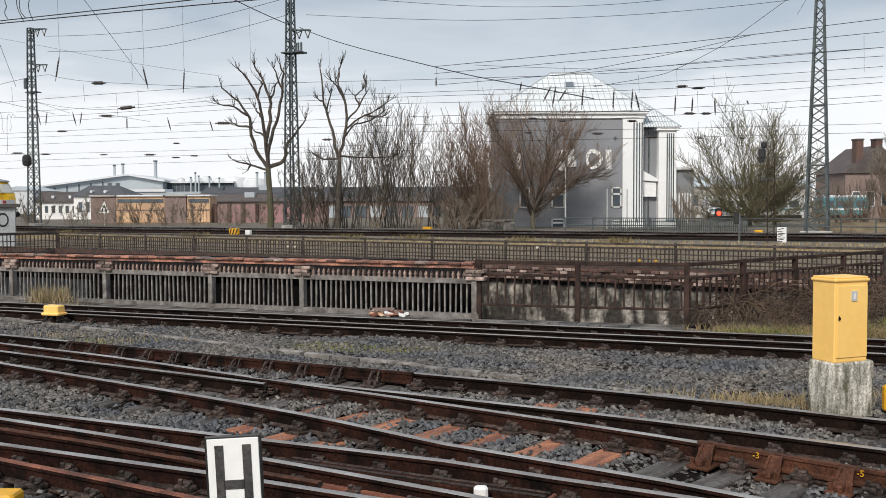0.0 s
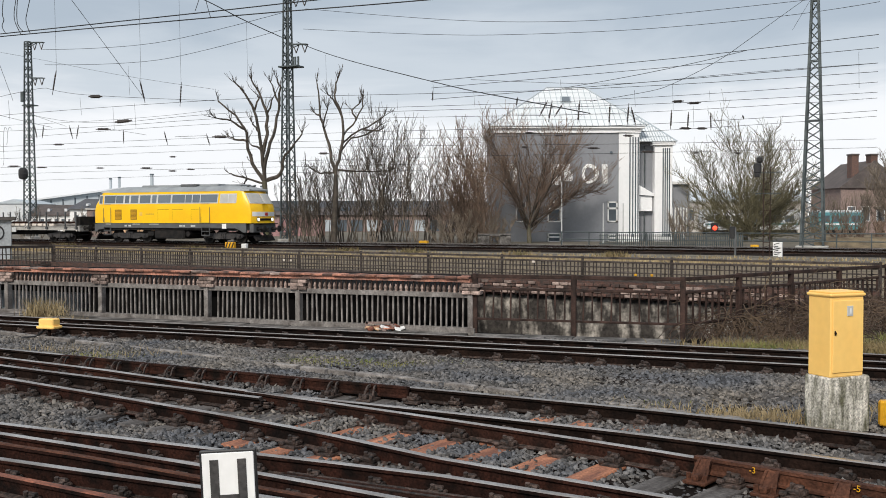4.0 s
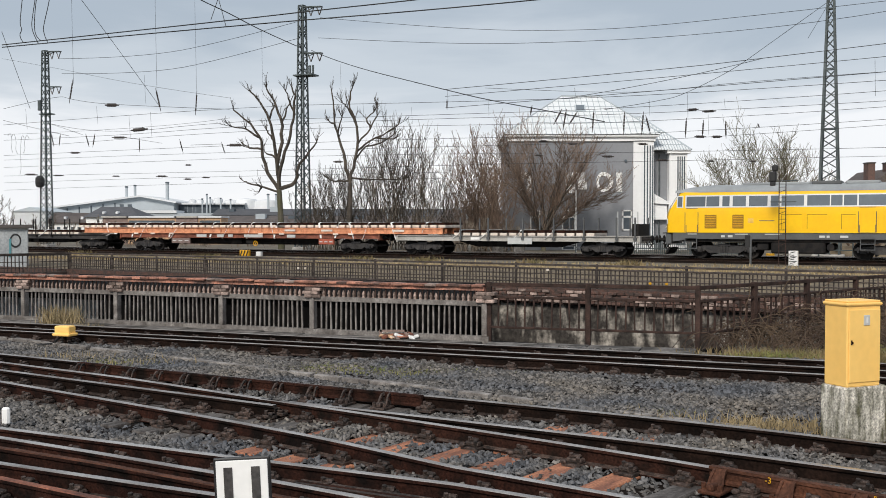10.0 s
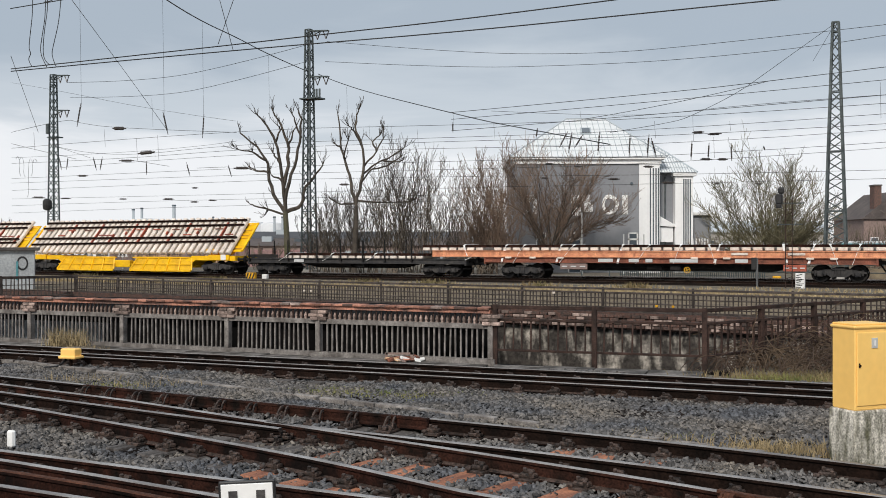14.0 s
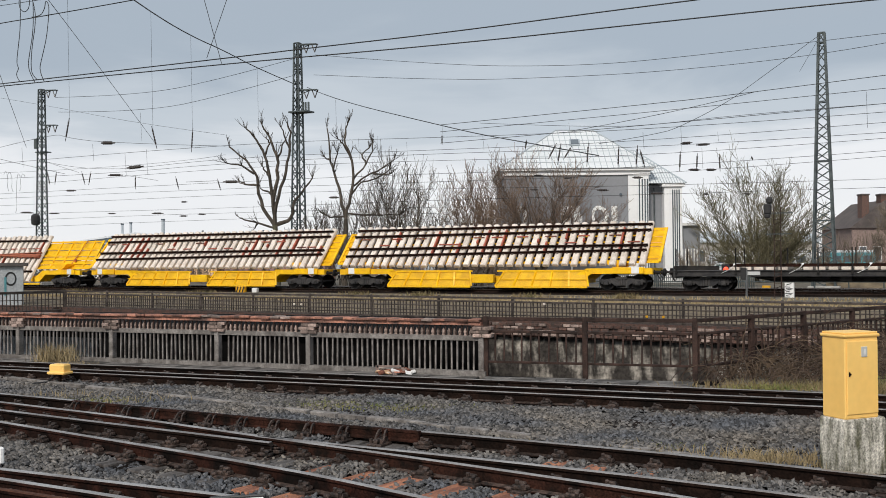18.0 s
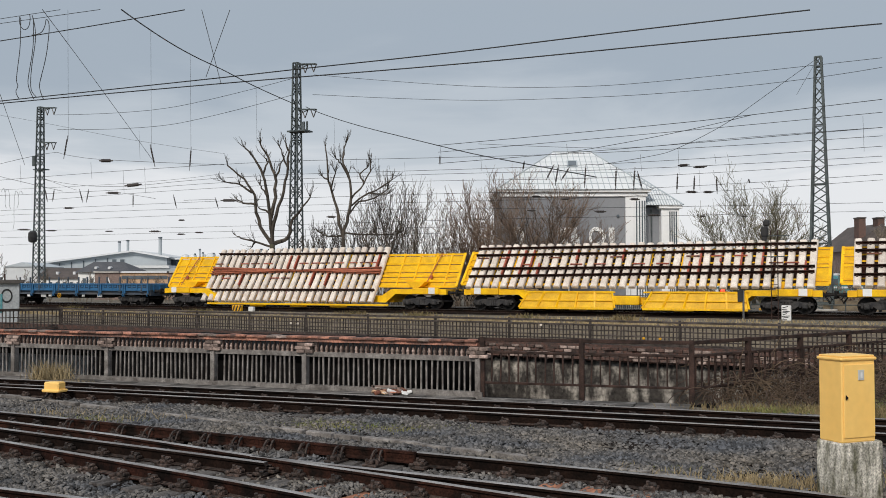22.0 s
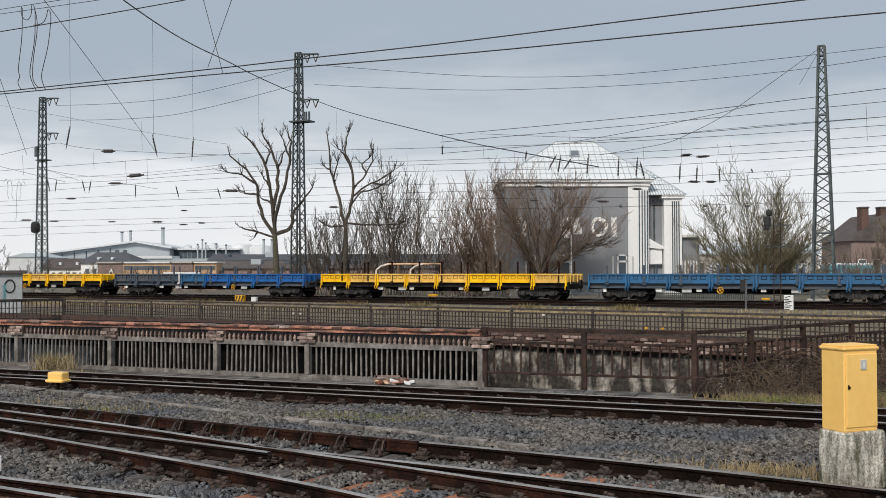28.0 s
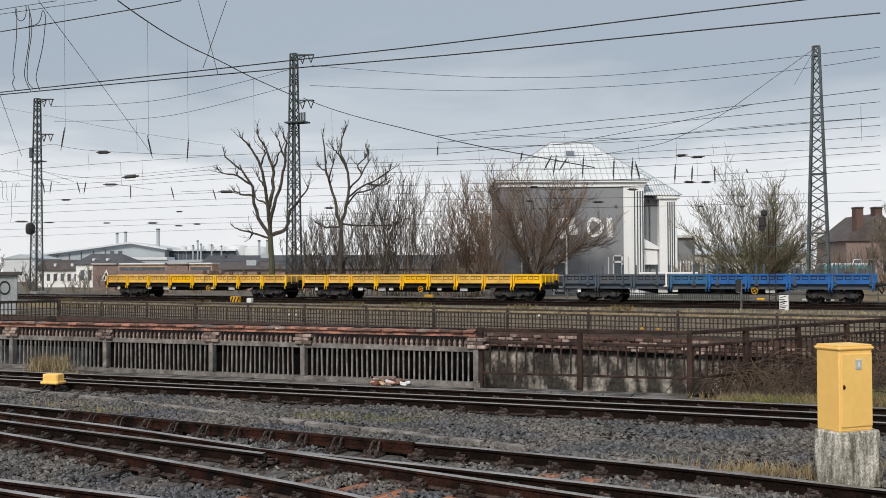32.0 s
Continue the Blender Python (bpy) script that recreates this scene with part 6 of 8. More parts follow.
def v_insulators(t, x0, x1, z, w):
    """A cross arm with two V-shaped insulator strings."""
    b = Build()
    b.bar((x0, -0.2, z), (x1, -0.1, z - 0.12), 0.09, 0.09)
    b.bar((x0, 0.2, z), (x1, 0.1, z - 0.12), 0.09, 0.09)
    b.bar((x0, 0, z - 0.45), (x1 * 0.6, 0, z - 0.12), 0.06)
    for k in range(5):
        x = x0 + (x1 - x0) * k / 4
        b.bar((x, -0.18, z - 0.03 * k), (x, 0.18, z - 0.03 * k), 0.05)
    arm = part("cross_arm", b, "mast", t)
    for c in (0.42, 0.88):
        x = x0 + (x1 - x0) * c
        for s in (-1, 1):
            b = Build()
            b.tube((x + s * 0.28, 0, z - 0.15), (x, 0, z - 0.8), 0.045, n=7)
            part("insulator", b, "insul", arm)


m2 = lattice_mast(21.1, 1.0, 0.44, far_pose(-20.7, 14, 0.0), "grey steel lattice mast with two cross arms")
for z in (20.95, 17.0):
    v_insulators(m2, 0.1, 2.0, z, 0.1)
b = Build()
b.box(-0.6, -0.6, 15.0, 1.3, 0.6, 15.12)
for x in (0.55, 0.8, 1.1):
    b.tube((x, 0, 15.1), (x, 0, 15.9), 0.09, n=8)
part("switch_platform", b, "mast", m2, "small platform with insulators")
m1 = lattice_mast(19.6, 0.88, 0.42, far_pose(-51.6, 14, 0.0), "grey steel lattice mast with cross arms and a dark round box")
for z in (19.5, 16.0):
    v_insulators(m1, 0.1, 2.1, z, 0.1)
b = Build()
b.tube((-0.25, -0.5, 13.6), (-0.25, -0.5, 14.6), 0.2, n=10)
b.box(-0.4, -0.5, 13.2, 1.0, 0.3, 13.3)
part("switch_platform", b, "mast", m1)
b = Build()
b.lathe([(0.2, 0), (0.42, 0.12), (0.46, 0.5), (0.44, 0.95), (0.25, 1.15)], at=(-0.1, -0.7, 5.9), n=12)
part("round_box", b, "black", m1, "dark round tensioning weight box")
lattice_mast(16.55, 1.38, 0.36, far_pose(22.45, 10, 0.0), "grey steel lattice mast tapering to a plain top", step=0.62)


# ---- bare winter trees and shrubs ----
def limb(b, pts, r0, r1, n=6):
    """A tapered, slightly crooked limb through pts."""
    k = len(pts)
    for i in range(k - 1):
        a = r0 + (r1 - r0) * i / (k - 1)
        c = r0 + (r1 - r0) * (i + 1) / (k - 1)
        b.tube(pts[i], pts[i + 1], a, c, n=n, caps=i in (0, k - 2))


def sprout(b, p, d, length, r, depth, rs, spread=0.5, up=0.25, n=3, count=(2, 4)):
    """A twig that wanders and forks."""
    steps = 3
    q = Vector(p)
    d = Vector(d).normalized()
    for i in range(steps):
        d = (d + Vector((rs.uniform(-1, 1), rs.uniform(-1, 1), rs.uniform(-0.6, 1) + up)) * 0.16).normalized()
        e = q + d * (length / steps)
        ra, rb = r * (1 - 0.25 * i), r * (1 - 0.25 * (i + 1))
        b.tube(q, e, max(ra, 0.015), max(rb, 0.012), n=n, caps=False)
        if depth > 0:
            for _ in range(rs.randint(*count) if i else 1):
                o = Vector((rs.uniform(-1, 1), rs.uniform(-1, 1), rs.uniform(-0.4, 1.0) + up))
                f = (d + o.normalized() * spread * rs.uniform(0.8, 1.6)).normalized()
                t = rs.uniform(0.2, 1.0)
                sprout(b, q.lerp(e, t), f, length * rs.uniform(0.4, 0.66), max(rb * 0.6, 0.008), depth - 1, rs, spread, up, 3, count)
        q = e


def lopped_tree(limbs, trunk, label, seed, bark, r0, twigs=0):
    """A heavily cut tree: trunk and stubby limbs, with few shoots."""
    t = thing("tree", label, "tree", "bare trees")
    rs = random.Random(seed)
    b = Build()
    tr = [Vector(p) + Vector((0, 82, 0)) for p in trunk]
    limb(b, [Vector((tr[0].x, tr[0].y, -0.1)), *tr], r0 * 1.25, r0 * 0.85, 9)
    b.smooth = True
    part("trunk", b, bark, t)
    for k, l in enumerate(limbs):
        b = Build()
        off = rs.uniform(-1.6, 1.6)
        pts = []
        for i, p in enumerate(l):
            pts.append(Vector((p[0], 82 + (off * i / len(l) if k not in (0,) else 0.4 * i / len(l)), p[1])))
        w = r0 * (0.76 if len(l) > 4 else 0.42)
        bent = [pts[0]]
        for p, q in zip(pts, pts[1:]):
            for u in (0.33, 0.67):
                bent.append(p.lerp(q, u) + Vector((rs.uniform(-1, 1), rs.uniform(-1, 1), rs.uniform(-0.5, 0.5))) * 0.10)
            bent.append(q)
        limb(b, bent, w, max(w * 0.36, 0.045), 6)
        for i in range(1, len(pts)):
            for _ in range(rs.choice((0, 1, 2, 2))):
                d = (pts[i] - pts[i - 1]).normalized() + Vector((rs.uniform(-1, 1), rs.uniform(-0.6, 0.6), rs.uniform(0, 1)))
                sprout(b, pts[i], d, rs.uniform(0.4, 1.1), 0.045, 1, rs, count=(1, 2))
        e = pts[-1]
        for _ in range(2 + twigs):
            sprout(b, e, (e - pts[-2]).normalized() + Vector((rs.uniform(-0.7, 0.7), rs.uniform(-0.5, 0.5), rs.uniform(0, 0.8))), rs.uniform(0.4, 1.0), 0.035, 1, rs, count=(1, 2))
        b.smooth = True
        part("limb", b, "bark", t)
    return t


def grown(ps, k=82 / 78):
    """Brings limb points from one distance to another along the line of sight."""
    return [(x * k, 2.15 + (z - 2.15) * k) for x, z in ps]


lopped_tree([grown(l) for l in (
    [(-13.05, 4.83), (-14.03, 6.3), (-14.43, 8.08), (-14.66, 9.1), (-15.32, 10.08), (-16.7, 11.19)], [(-14.66, 9.0), (-15.59, 9.63), (-16.61, 9.77)], [(-14.43, 8.08), (-15.5, 8.21), (-16.03, 8.52)],
    [(-13.19, 4.75), (-14.47, 5.15), (-15.58, 5.42), (-16.02, 5.59)], [(-14.43, 5.15), (-14.69, 4.75)], [(-12.92, 5.0), (-12.04, 5.28), (-11.59, 5.9), (-11.42, 6.87), (-10.84, 7.49), (-10.0, 8.56)],
    [(-13.05, 4.97), (-13.23, 6.96), (-13.46, 8.83), (-13.86, 10.5), (-14.48, 11.68), (-15.19, 12.48)], [(-13.23, 6.88), (-12.79, 8.65), (-12.88, 10.43), (-13.37, 11.76), (-13.95, 12.74)],
    [(-13.08, 5.0), (-12.97, 6.5), (-12.3, 8.52), (-11.86, 10.43), (-11.69, 12.21), (-11.95, 12.83)], [(-11.82, 10.74), (-12.18, 11.76), (-12.44, 12.52)], [(-13.46, 8.74), (-13.9, 9.27), (-14.12, 9.59)],
    [(-13.37, 7.41), (-14.17, 7.85)], [(-13.82, 10.43), (-13.46, 11.41), (-13.73, 11.76)], [(-12.88, 10.07), (-12.49, 10.96), (-12.18, 11.58)])],
    [(x, 0, z) for x, z in grown([(-12.92, 1.5), (-13.0, 3.42), (-13.08, 4.97)])], "heavily lopped bare tree with mossy bark and stubby limbs", 11, "mossbark", 0.235)
lopped_tree([grown(l) for l in (
    [(-7.52, 5.4), (-7.91, 7.17), (-8.4, 8.95), (-8.76, 10.42), (-8.98, 12.6)], [(-7.52, 5.62), (-7.16, 7.17), (-6.89, 8.73), (-7.12, 10.42), (-7.56, 11.62), (-7.29, 12.82)], [(-7.07, 10.06), (-7.69, 11.31), (-8.05, 11.62)],
    [(-6.89, 8.51), (-5.92, 9.7), (-5.38, 10.72), (-5.38, 11.3)], [(-7.07, 7.84), (-5.74, 8.81), (-4.72, 9.26), (-3.7, 9.92)], [(-5.39, 8.95), (-4.06, 8.81)], [(-8.49, 9.17), (-8.05, 10.5)], [(-8.71, 10.06), (-9.16, 10.29)],
    [(-7.52, 5.84), (-5.39, 5.71), (-3.39, 5.79)], [(-7.6, 5.62), (-8.71, 5.53), (-9.16, 5.71)], [(-7.07, 7.31), (-6.27, 8.28), (-5.03, 8.55), (-4.06, 9.17)], [(-5.92, 9.7), (-6.27, 10.5), (-5.74, 11.04)])],
    [(x, 0, z) for x, z in grown([(-7.65, 1.6), (-7.52, 3.85), (-7.52, 5.4)])], "lopped dark bare tree with crooked limbs", 12, "bark", 0.20, twigs=2)


def shrub(x, y, h, w, stems, seed, label, lean=0.25, depth=2, r=0.05, material="twig", name="shrub", cat="shrub", spread=0.5, low=0.25, count=(2, 3)):
    """Many thin stems from one foot, forking into twigs."""
    t = thing(name, label, cat, "shrubs", m=pose(x, y, -0.05))
    rs = random.Random(seed)
    b, c = Build(), Build()
    for k in range(stems):
        a = rs.uniform(0, 6.28)
        foot = Vector((rs.uniform(-1, 1) * w * 0.35, rs.uniform(-0.6, 0.6), 0))
        hh = h * rs.uniform(0.55, 1.0) * (1.0 - 0.25 * abs(foot.x) / max(w * 0.35, 0.1))
        d = Vector((foot.x / w * 1.2 * lean * 2 + rs.uniform(-1, 1) * lean, rs.uniform(-1, 1) * lean * 0.6, 1)).normalized()
        p = foot
        n = 5
        for i in range(n):
            d = (d + Vector((rs.uniform(-1, 1), rs.uniform(-1, 1), 0.3)) * 0.15).normalized()
            q = p + d * hh / n
            ra, rb = r * (1 - 0.17 * i), r * (1 - 0.17 * (i + 1))
            b.tube(p, q, ra, rb, n=4, caps=False)
            if i >= int(low * n):
                for _ in range(rs.randint(*count)):
                    o = Vector((rs.uniform(-1, 1), rs.uniform(-1, 1), rs.uniform(0, 1)))
                    sprout(c, p.lerp(q, rs.random()), (d * 0.6 + o.normalized() * spread * 1.3), h * rs.uniform(0.12, 0.24), rb * 0.6, depth - 1, rs, spread, 0.3, 3, (1, 2))
            p = q
        sprout(c, p, d, h * 0.18, r * 0.25, depth - 1, rs, spread, 0.3, 3, (1, 3))
    tagged(part("branchwork", b, material, t), kind="stuff")
    tagged(part("crown", c, material, t), kind="stuff")
    return t


thin = "leafless thicket of thin upright stems beside the tracks"
for k, (x, h, w, s) in enumerate(((-11.2, 5.0, 2.4, 12), (-10.0, 6.4, 2.4, 13), (-8.8, 7.4, 2.4, 14), (-7.2, 8.2, 2.4, 16), (-5.6, 9.6, 2.6, 17), (-4.3, 10.2, 2.4, 17), (-3.0, 10.6, 2.4, 18), (-1.8, 9.6, 2.2, 15), (-0.6, 8.0, 2.2, 11), (0.5, 5.4, 1.8, 6))):
    shrub(x, 83.5 + (k % 3) * 1.2, h, w, s, 30 + k, thin, lean=0.2, r=0.05, low=0.35, spread=0.5, count=(1, 2), material="twig" if k % 3 == 1 else "bark")
for k, (x, h, w, s) in enumerate(((1.9, 7.0, 2.0, 12), (3.1, 9.8, 2.0, 22), (4.3, 8.2, 1.8, 12))):
    shrub(x, 80.5 + (k % 2), h, w, s, 50 + k, "dense reddish-brown leafless bush beside the house", lean=0.10, r=0.042, low=0.0, spread=0.66, count=(3, 4), material="brush")
for k, (x, h, w) in enumerate(((2.2, 2.9, 3.0), (4.2, 3.0, 3.0), (5.8, 2.4, 2.2), (0.8, 2.2, 2.4))):
    shrub(x, 79.5, h, w, 5, 60 + k, "low dense tangle of brown twigs", lean=0.5, r=0.036, low=0.0, spread=0.8, count=(4, 5))
# bare trees with limbs that fan out from a short trunk
def fan_tree(x, y, label, seed, limbs, tall, wide, open_angle, fork=1.9, rise=0.2, r0=0.2, thick=0.06, shoots=4, material="bark", twig="twig", tilt=0.0, droop=0.0, fine=0.02, bend=0.0):
    """A domed crown, tall over the fork and wide to the sides, of limbs that part low down."""
    t = thing("tree", label, "tree", "bare trees")
    rs = random.Random(seed)
    b = Build()
    limb(b, [Vector((x, y, -0.1)), Vector((x - 0.06, y, fork * 0.5)), Vector((x + 0.04, y, fork))], r0, r0 * 0.75, 8)
    part("trunk", b, "mossbark", t)
    for k in range(limbs):
        a = open_angle * (-1 + 2 * (k + 0.5) / limbs) + tilt + rs.uniform(-0.1, 0.1)
        p = Vector((x, y, fork * rs.uniform(0.35, 1.0)))
        out = rs.uniform(-0.8, 0.8)
        d = Vector((math.sin(a), out * 0.8, math.cos(a))).normalized()
        ln = 1 / math.sqrt((math.sin(a) / wide) ** 2 + (math.cos(a) / tall) ** 2) * rs.uniform(0.8, 1.04) * (1 - 0.12 * abs(out))
        w = thick * rs.uniform(0.55, 1.1)
        b, c = Build(), Build()
        n = 9
        side = abs(math.sin(a))
        for i in range(n):
            lift = rise * (1 - i / n) if side < 0.6 else rise * 0.8 - droop * i / n * side
            now = a * (1 - bend / 2 + bend * i / n)
            d = d * 0.6 + Vector((math.sin(now), out * 0.6, math.cos(now))).normalized() * 0.4
            d = (d + Vector((rs.uniform(-1, 1), rs.uniform(-0.7, 0.7), rs.uniform(-0.7, 0.7) + lift)) * 0.24).normalized()
            q = p + d * ln / n
            b.tube(p, q, w * (1 - i / n * 0.85), w * (1 - (i + 1) / n * 0.85), n=5, caps=False)
            for _ in range(shoots if i > 1 else 1):
                o = Vector((rs.uniform(-1, 1), rs.uniform(-0.9, 0.9), rs.uniform(-0.5, 0.9) - droop * 0.3 * side))
                sprout(c, p.lerp(q, rs.random()), d * 0.9 + o, ln * rs.uniform(0.13, 0.27), fine, 1, rs, 0.7, 0.15, 3, (1, 2))
            p = q
        sprout(c, p, d, ln * 0.14, fine, 1, rs, 0.6, 0.2, 3, (1, 3))
        lb = part("limb", b, material, t)
        tagged(part("crown", c, twig, lb), kind="stuff")
    return t


fan_tree(7.9, 80.5, "wide-spreading bare tree in front of the grey wall", 71, 25, 8.8, 7.6, 1.1, rise=0.14, thick=0.08, shoots=4, tilt=0.26, material="bark", twig="brush", droop=0.3, bend=0.85)
fan_tree(26.6, 84.0, "round bare tree with olive bark and fanned branches", 72, 38, 9.0, 6.2, 1.4, fork=1.3, rise=0.12, thick=0.06, shoots=4, bend=-0.45, material="mossbark", twig="olivetwig")
fan_tree(26.9, 83.2, "low olive thicket round the foot of the round tree", 76, 22, 4.6, 4.2, 1.4, fork=0.6, rise=0.2, r0=0.1, thick=0.035, shoots=3, material="mossbark", twig="olivetwig")
fan_tree(29.2, 85.5, "slim bare tree beside the round tree", 73, 16, 6.6, 3.0, 0.95, fork=1.8, rise=0.2, thick=0.05)
fan_tree(43.2, 92.0, "bare tree in front of the brick house", 74, 18, 6.6, 3.6, 1.1, fork=2.2, rise=0.2, thick=0.055)
fan_tree(47.4, 93.0, "bare tree with high crooked branches", 75, 20, 7.6, 3.6, 1.0, fork=2.6, rise=0.2, thick=0.06)
for k, (x, y, h, w, s) in enumerate(((36.6, 92.0, 4.2, 3.4, 12), (39.3, 92.0, 5.2, 3.4, 14), (43.0, 93.0, 5.0, 3.5, 14), (21.6, 84.0, 3.4, 3.0, 12))):
    shrub(x, y, h, w, s, 90 + k, "brown leafless shrub along the embankment", lean=0.34, r=0.045, low=0.15, count=(2, 3))
for k, (x, y, h, w, s) in enumerate(((-41.5, 90.0, 5.2, 4.5, 14), (-38.5, 96.0, 3.4, 3.0, 12), (-34.8, 97.0, 3.2, 3.0, 12), (-28.5, 97.0, 2.9, 3.2, 14), (-23.5, 97.0, 2.7, 3.4, 14), (-19.5, 96.0, 2.8, 3.4, 14), (-16.5, 95.0, 2.9, 3.0, 12), (-31.5, 97.5, 3.0, 3.2, 12), (-26.0, 97.5, 2.8, 3.2, 12), (-12.6, 93.0, 3.6, 3.0, 12))):
    shrub(x, y, h * 0.9, w, s // 2 + 2, 120 + k, "reddish leafless scrub along the far fence", lean=0.4, r=0.026, low=0.0, spread=0.7, count=(2, 3))
for k in range(10):
    p = far(24.5 + 2.4 * k, 11.6 + 0.8 * (k % 3), 0.7)
    t = shrub(p.x, p.y, 1.1 + 0.25 * (k % 4), 2.6, 9, 170 + k, "low rusty-brown scrub on the embankment", lean=0.5, r=0.022, low=0.0, spread=0.8, count=(3, 4), material="brush")
    t.matrix_basis.translation.z = 0.62
# brambles behind the railing
for k, (x, y, h, w) in enumerate(((5.6, 19.0, 0.75, 1.3), (6.4, 19.5, 0.95, 1.5), (7.4, 20.2, 1.0, 1.6), (8.4, 20.9, 1.0, 1.6), (9.4, 21.6, 1.1, 1.6), (10.4, 22.3, 1.1, 1.6), (7.6, 19.0, 0.6, 1.8), (9.2, 20.0, 0.7, 1.8), (8.6, 19.2, 0.8, 2.0), (10.4, 20.2, 0.9, 2.0), (10.8, 21.2, 1.1, 2.0), (7.0, 18.5, 0.5, 1.6))):
    t = thing("bramble", "tangle of dry reddish bramble stems", "bramble", "brambles", m=pose(x, y, -0.2))
    rs = random.Random(150 + k)
    b = Build()
    for i in range(85):
        p = Vector((rs.uniform(-w, w) / 2, rs.uniform(-0.5, 0.5), 0))
        a = rs.uniform(0, 6.28)
        d = Vector((math.cos(a), math.sin(a), rs.uniform(0.8, 2.4))).normalized()
        ln = h * rs.uniform(0.12, 0.28)
        for j in range(7):
            q = p + d * ln
            b.tube(p, q, 0.008, 0.007, n=3, caps=False)
            d = (d + Vector((rs.uniform(-0.4, 0.4), rs.uniform(-0.4, 0.4), -0.34))).normalized()
            p = q
            if p.z < 0:
                break
    tagged(part("branchwork", b, "bramble", t), kind="stuff")


# ---- grass: tufts of blades ----
def grass(name, label, spots, material, seed, h=(0.1, 0.3), wide=0.006):
    rs = np.random.RandomState(seed)
    vs, fs = [], []
    for x, y, rad_x, rad_y, count, z in spots:
        for _ in range(count):
            px, py = x + rs.normal(0, rad_x), y + rs.normal(0, rad_y)
            hh = rs.uniform(*h)
            a = rs.uniform(0, 6.28)
            dx, dy = math.cos(a) * wide, math.sin(a) * wide
            bx, by = rs.normal(0, 0.45) * hh, rs.normal(0, 0.45) * hh
            k = len(vs)
            vs += [(px - dx, py - dy, z), (px + dx, py + dy, z), (px + dx * 0.7 + bx * 0.4, py + dy * 0.7 + by * 0.4, z + hh * 0.6), (px - dx * 0.7 + bx * 0.4, py - dy * 0.7 + by * 0.4, z + hh * 0.6), (px + bx, py + by, z + hh)]
            fs += [(k, k + 1, k + 2, k + 3), (k + 3, k + 2, k + 4)]
    b = Build()
    b.v, b.f = vs, fs
    return tagged(part(name, b, material, kind="stuff"), label, "grass")


grass("dry_grass", "pale dry grass tufts beside the tracks", [(3.5, 11.35, 0.3, 0.16, 420, -0.2), (2.6, 11.75, 0.3, 0.1, 60, -0.2), (4.0, 11.25, 0.35, 0.18, 350, -0.2), (1.6, 12.3, 0.5, 0.12, 30, -0.2), (-8.2, 22.0, 0.28, 0.2, 420, -0.2), (-6.3, 17.3, 0.7, 0.15, 90, -0.2), (-5.2, 16.6, 0.6, 0.12, 70, -0.2), (5.3, 11.4, 0.3, 0.2, 200, -0.2)], "grass", 5, h=(0.05, 0.2))
grass("dry_grass", "tall pale tuft of dry grass beside the balustrade", [(-8.95, 23.25, 0.22, 0.12, 260, -0.17), (-9.3, 23.35, 0.15, 0.1, 120, -0.17)], "grass", 15, h=(0.18, 0.5), wide=0.008)
grass("green_grass", "short green grass on the verge by the railing", [(6.6 + 0.5 * k, 17.35 - 0.12 * k + 0.25 * (k % 3), 0.5, 0.45, 700, -0.2) for k in range(12)] + [(5.4, 17.95, 0.5, 0.2, 350, -0.2), (9.5, 18.6, 1.2, 0.6, 900, -0.2), (12.0, 18.2, 1.2, 0.6, 900, -0.2)], "verdure", 6, h=(0.05, 0.16), wide=0.008)
grass("fresh_grass", "patches of fresh green grass by the railing", [(8.5 + 0.6 * k, 18.6 + 0.2 * (k % 3), 0.35, 0.3, 500, -0.2) for k in range(6)] + [(5.6, 17.6, 0.35, 0.12, 260, -0.2), (6.3, 17.3, 0.3, 0.15, 220, -0.2)], "lawn", 16, h=(0.05, 0.14), wide=0.008)
grass("moss", "low yellow-green moss and weeds between the stones", [(-1.4, 16.1, 0.7, 0.25, 900, -0.18), (-0.3, 15.6, 0.4, 0.2, 400, -0.18), (-5.6, 16.9, 0.5, 0.2, 500, -0.18), (2.4, 12.3, 0.25, 0.15, 250, -0.18)], "lawn", 17, h=(0.015, 0.05), wide=0.008)
grass("verge_grass", "dry yellow grass along the far tracks", [(far(s, -11.6).x, far(s, -11.6).y, 1.5, 0.5, 260, 0.0) for s in range(-34, 30, 3)] + [(far(s, -6.8).x, far(s, -6.8).y, 1.5, 0.35, 110, 0.0) for s in range(-30, 36, 4)], "grass", 7, h=(0.05, 0.2), wide=0.03)
grass("verge_weeds", "tufts of olive weeds between the far tracks", [(far(s, o).x, far(s, o).y, 0.5, 0.3, 160, 0.0) for s, o in ((-2, -7.5), (9, -8), (-14, -7), (-26, -6), (14, -7), (2, -6.8))], "verdure", 8, h=(0.1, 0.4), wide=0.03)


# ---- overhead wires ----
def wire(pts, r):
    """One hanging wire through pts."""
    cu = bpy.data.curves.new("overhead_wire", "CURVE")
    cu.dimensions, cu.bevel_depth, cu.bevel_resolution, cu.resolution_u = "3D", r, 1, 6
    sp = cu.splines.new("NURBS" if len(pts) > 2 else "POLY")
    sp.points.add(len(pts) - 1)
    for p, q in zip(sp.points, pts):
        p.co = (*q, 1)
    if len(pts) > 2:
        sp.use_endpoint_u, sp.order_u = True, 3
    cu.materials.append(M["wire"])
    return tagged(new("overhead_wire", cu), "thin dark overhead line wire", "wire", "overhead wires", "structure")


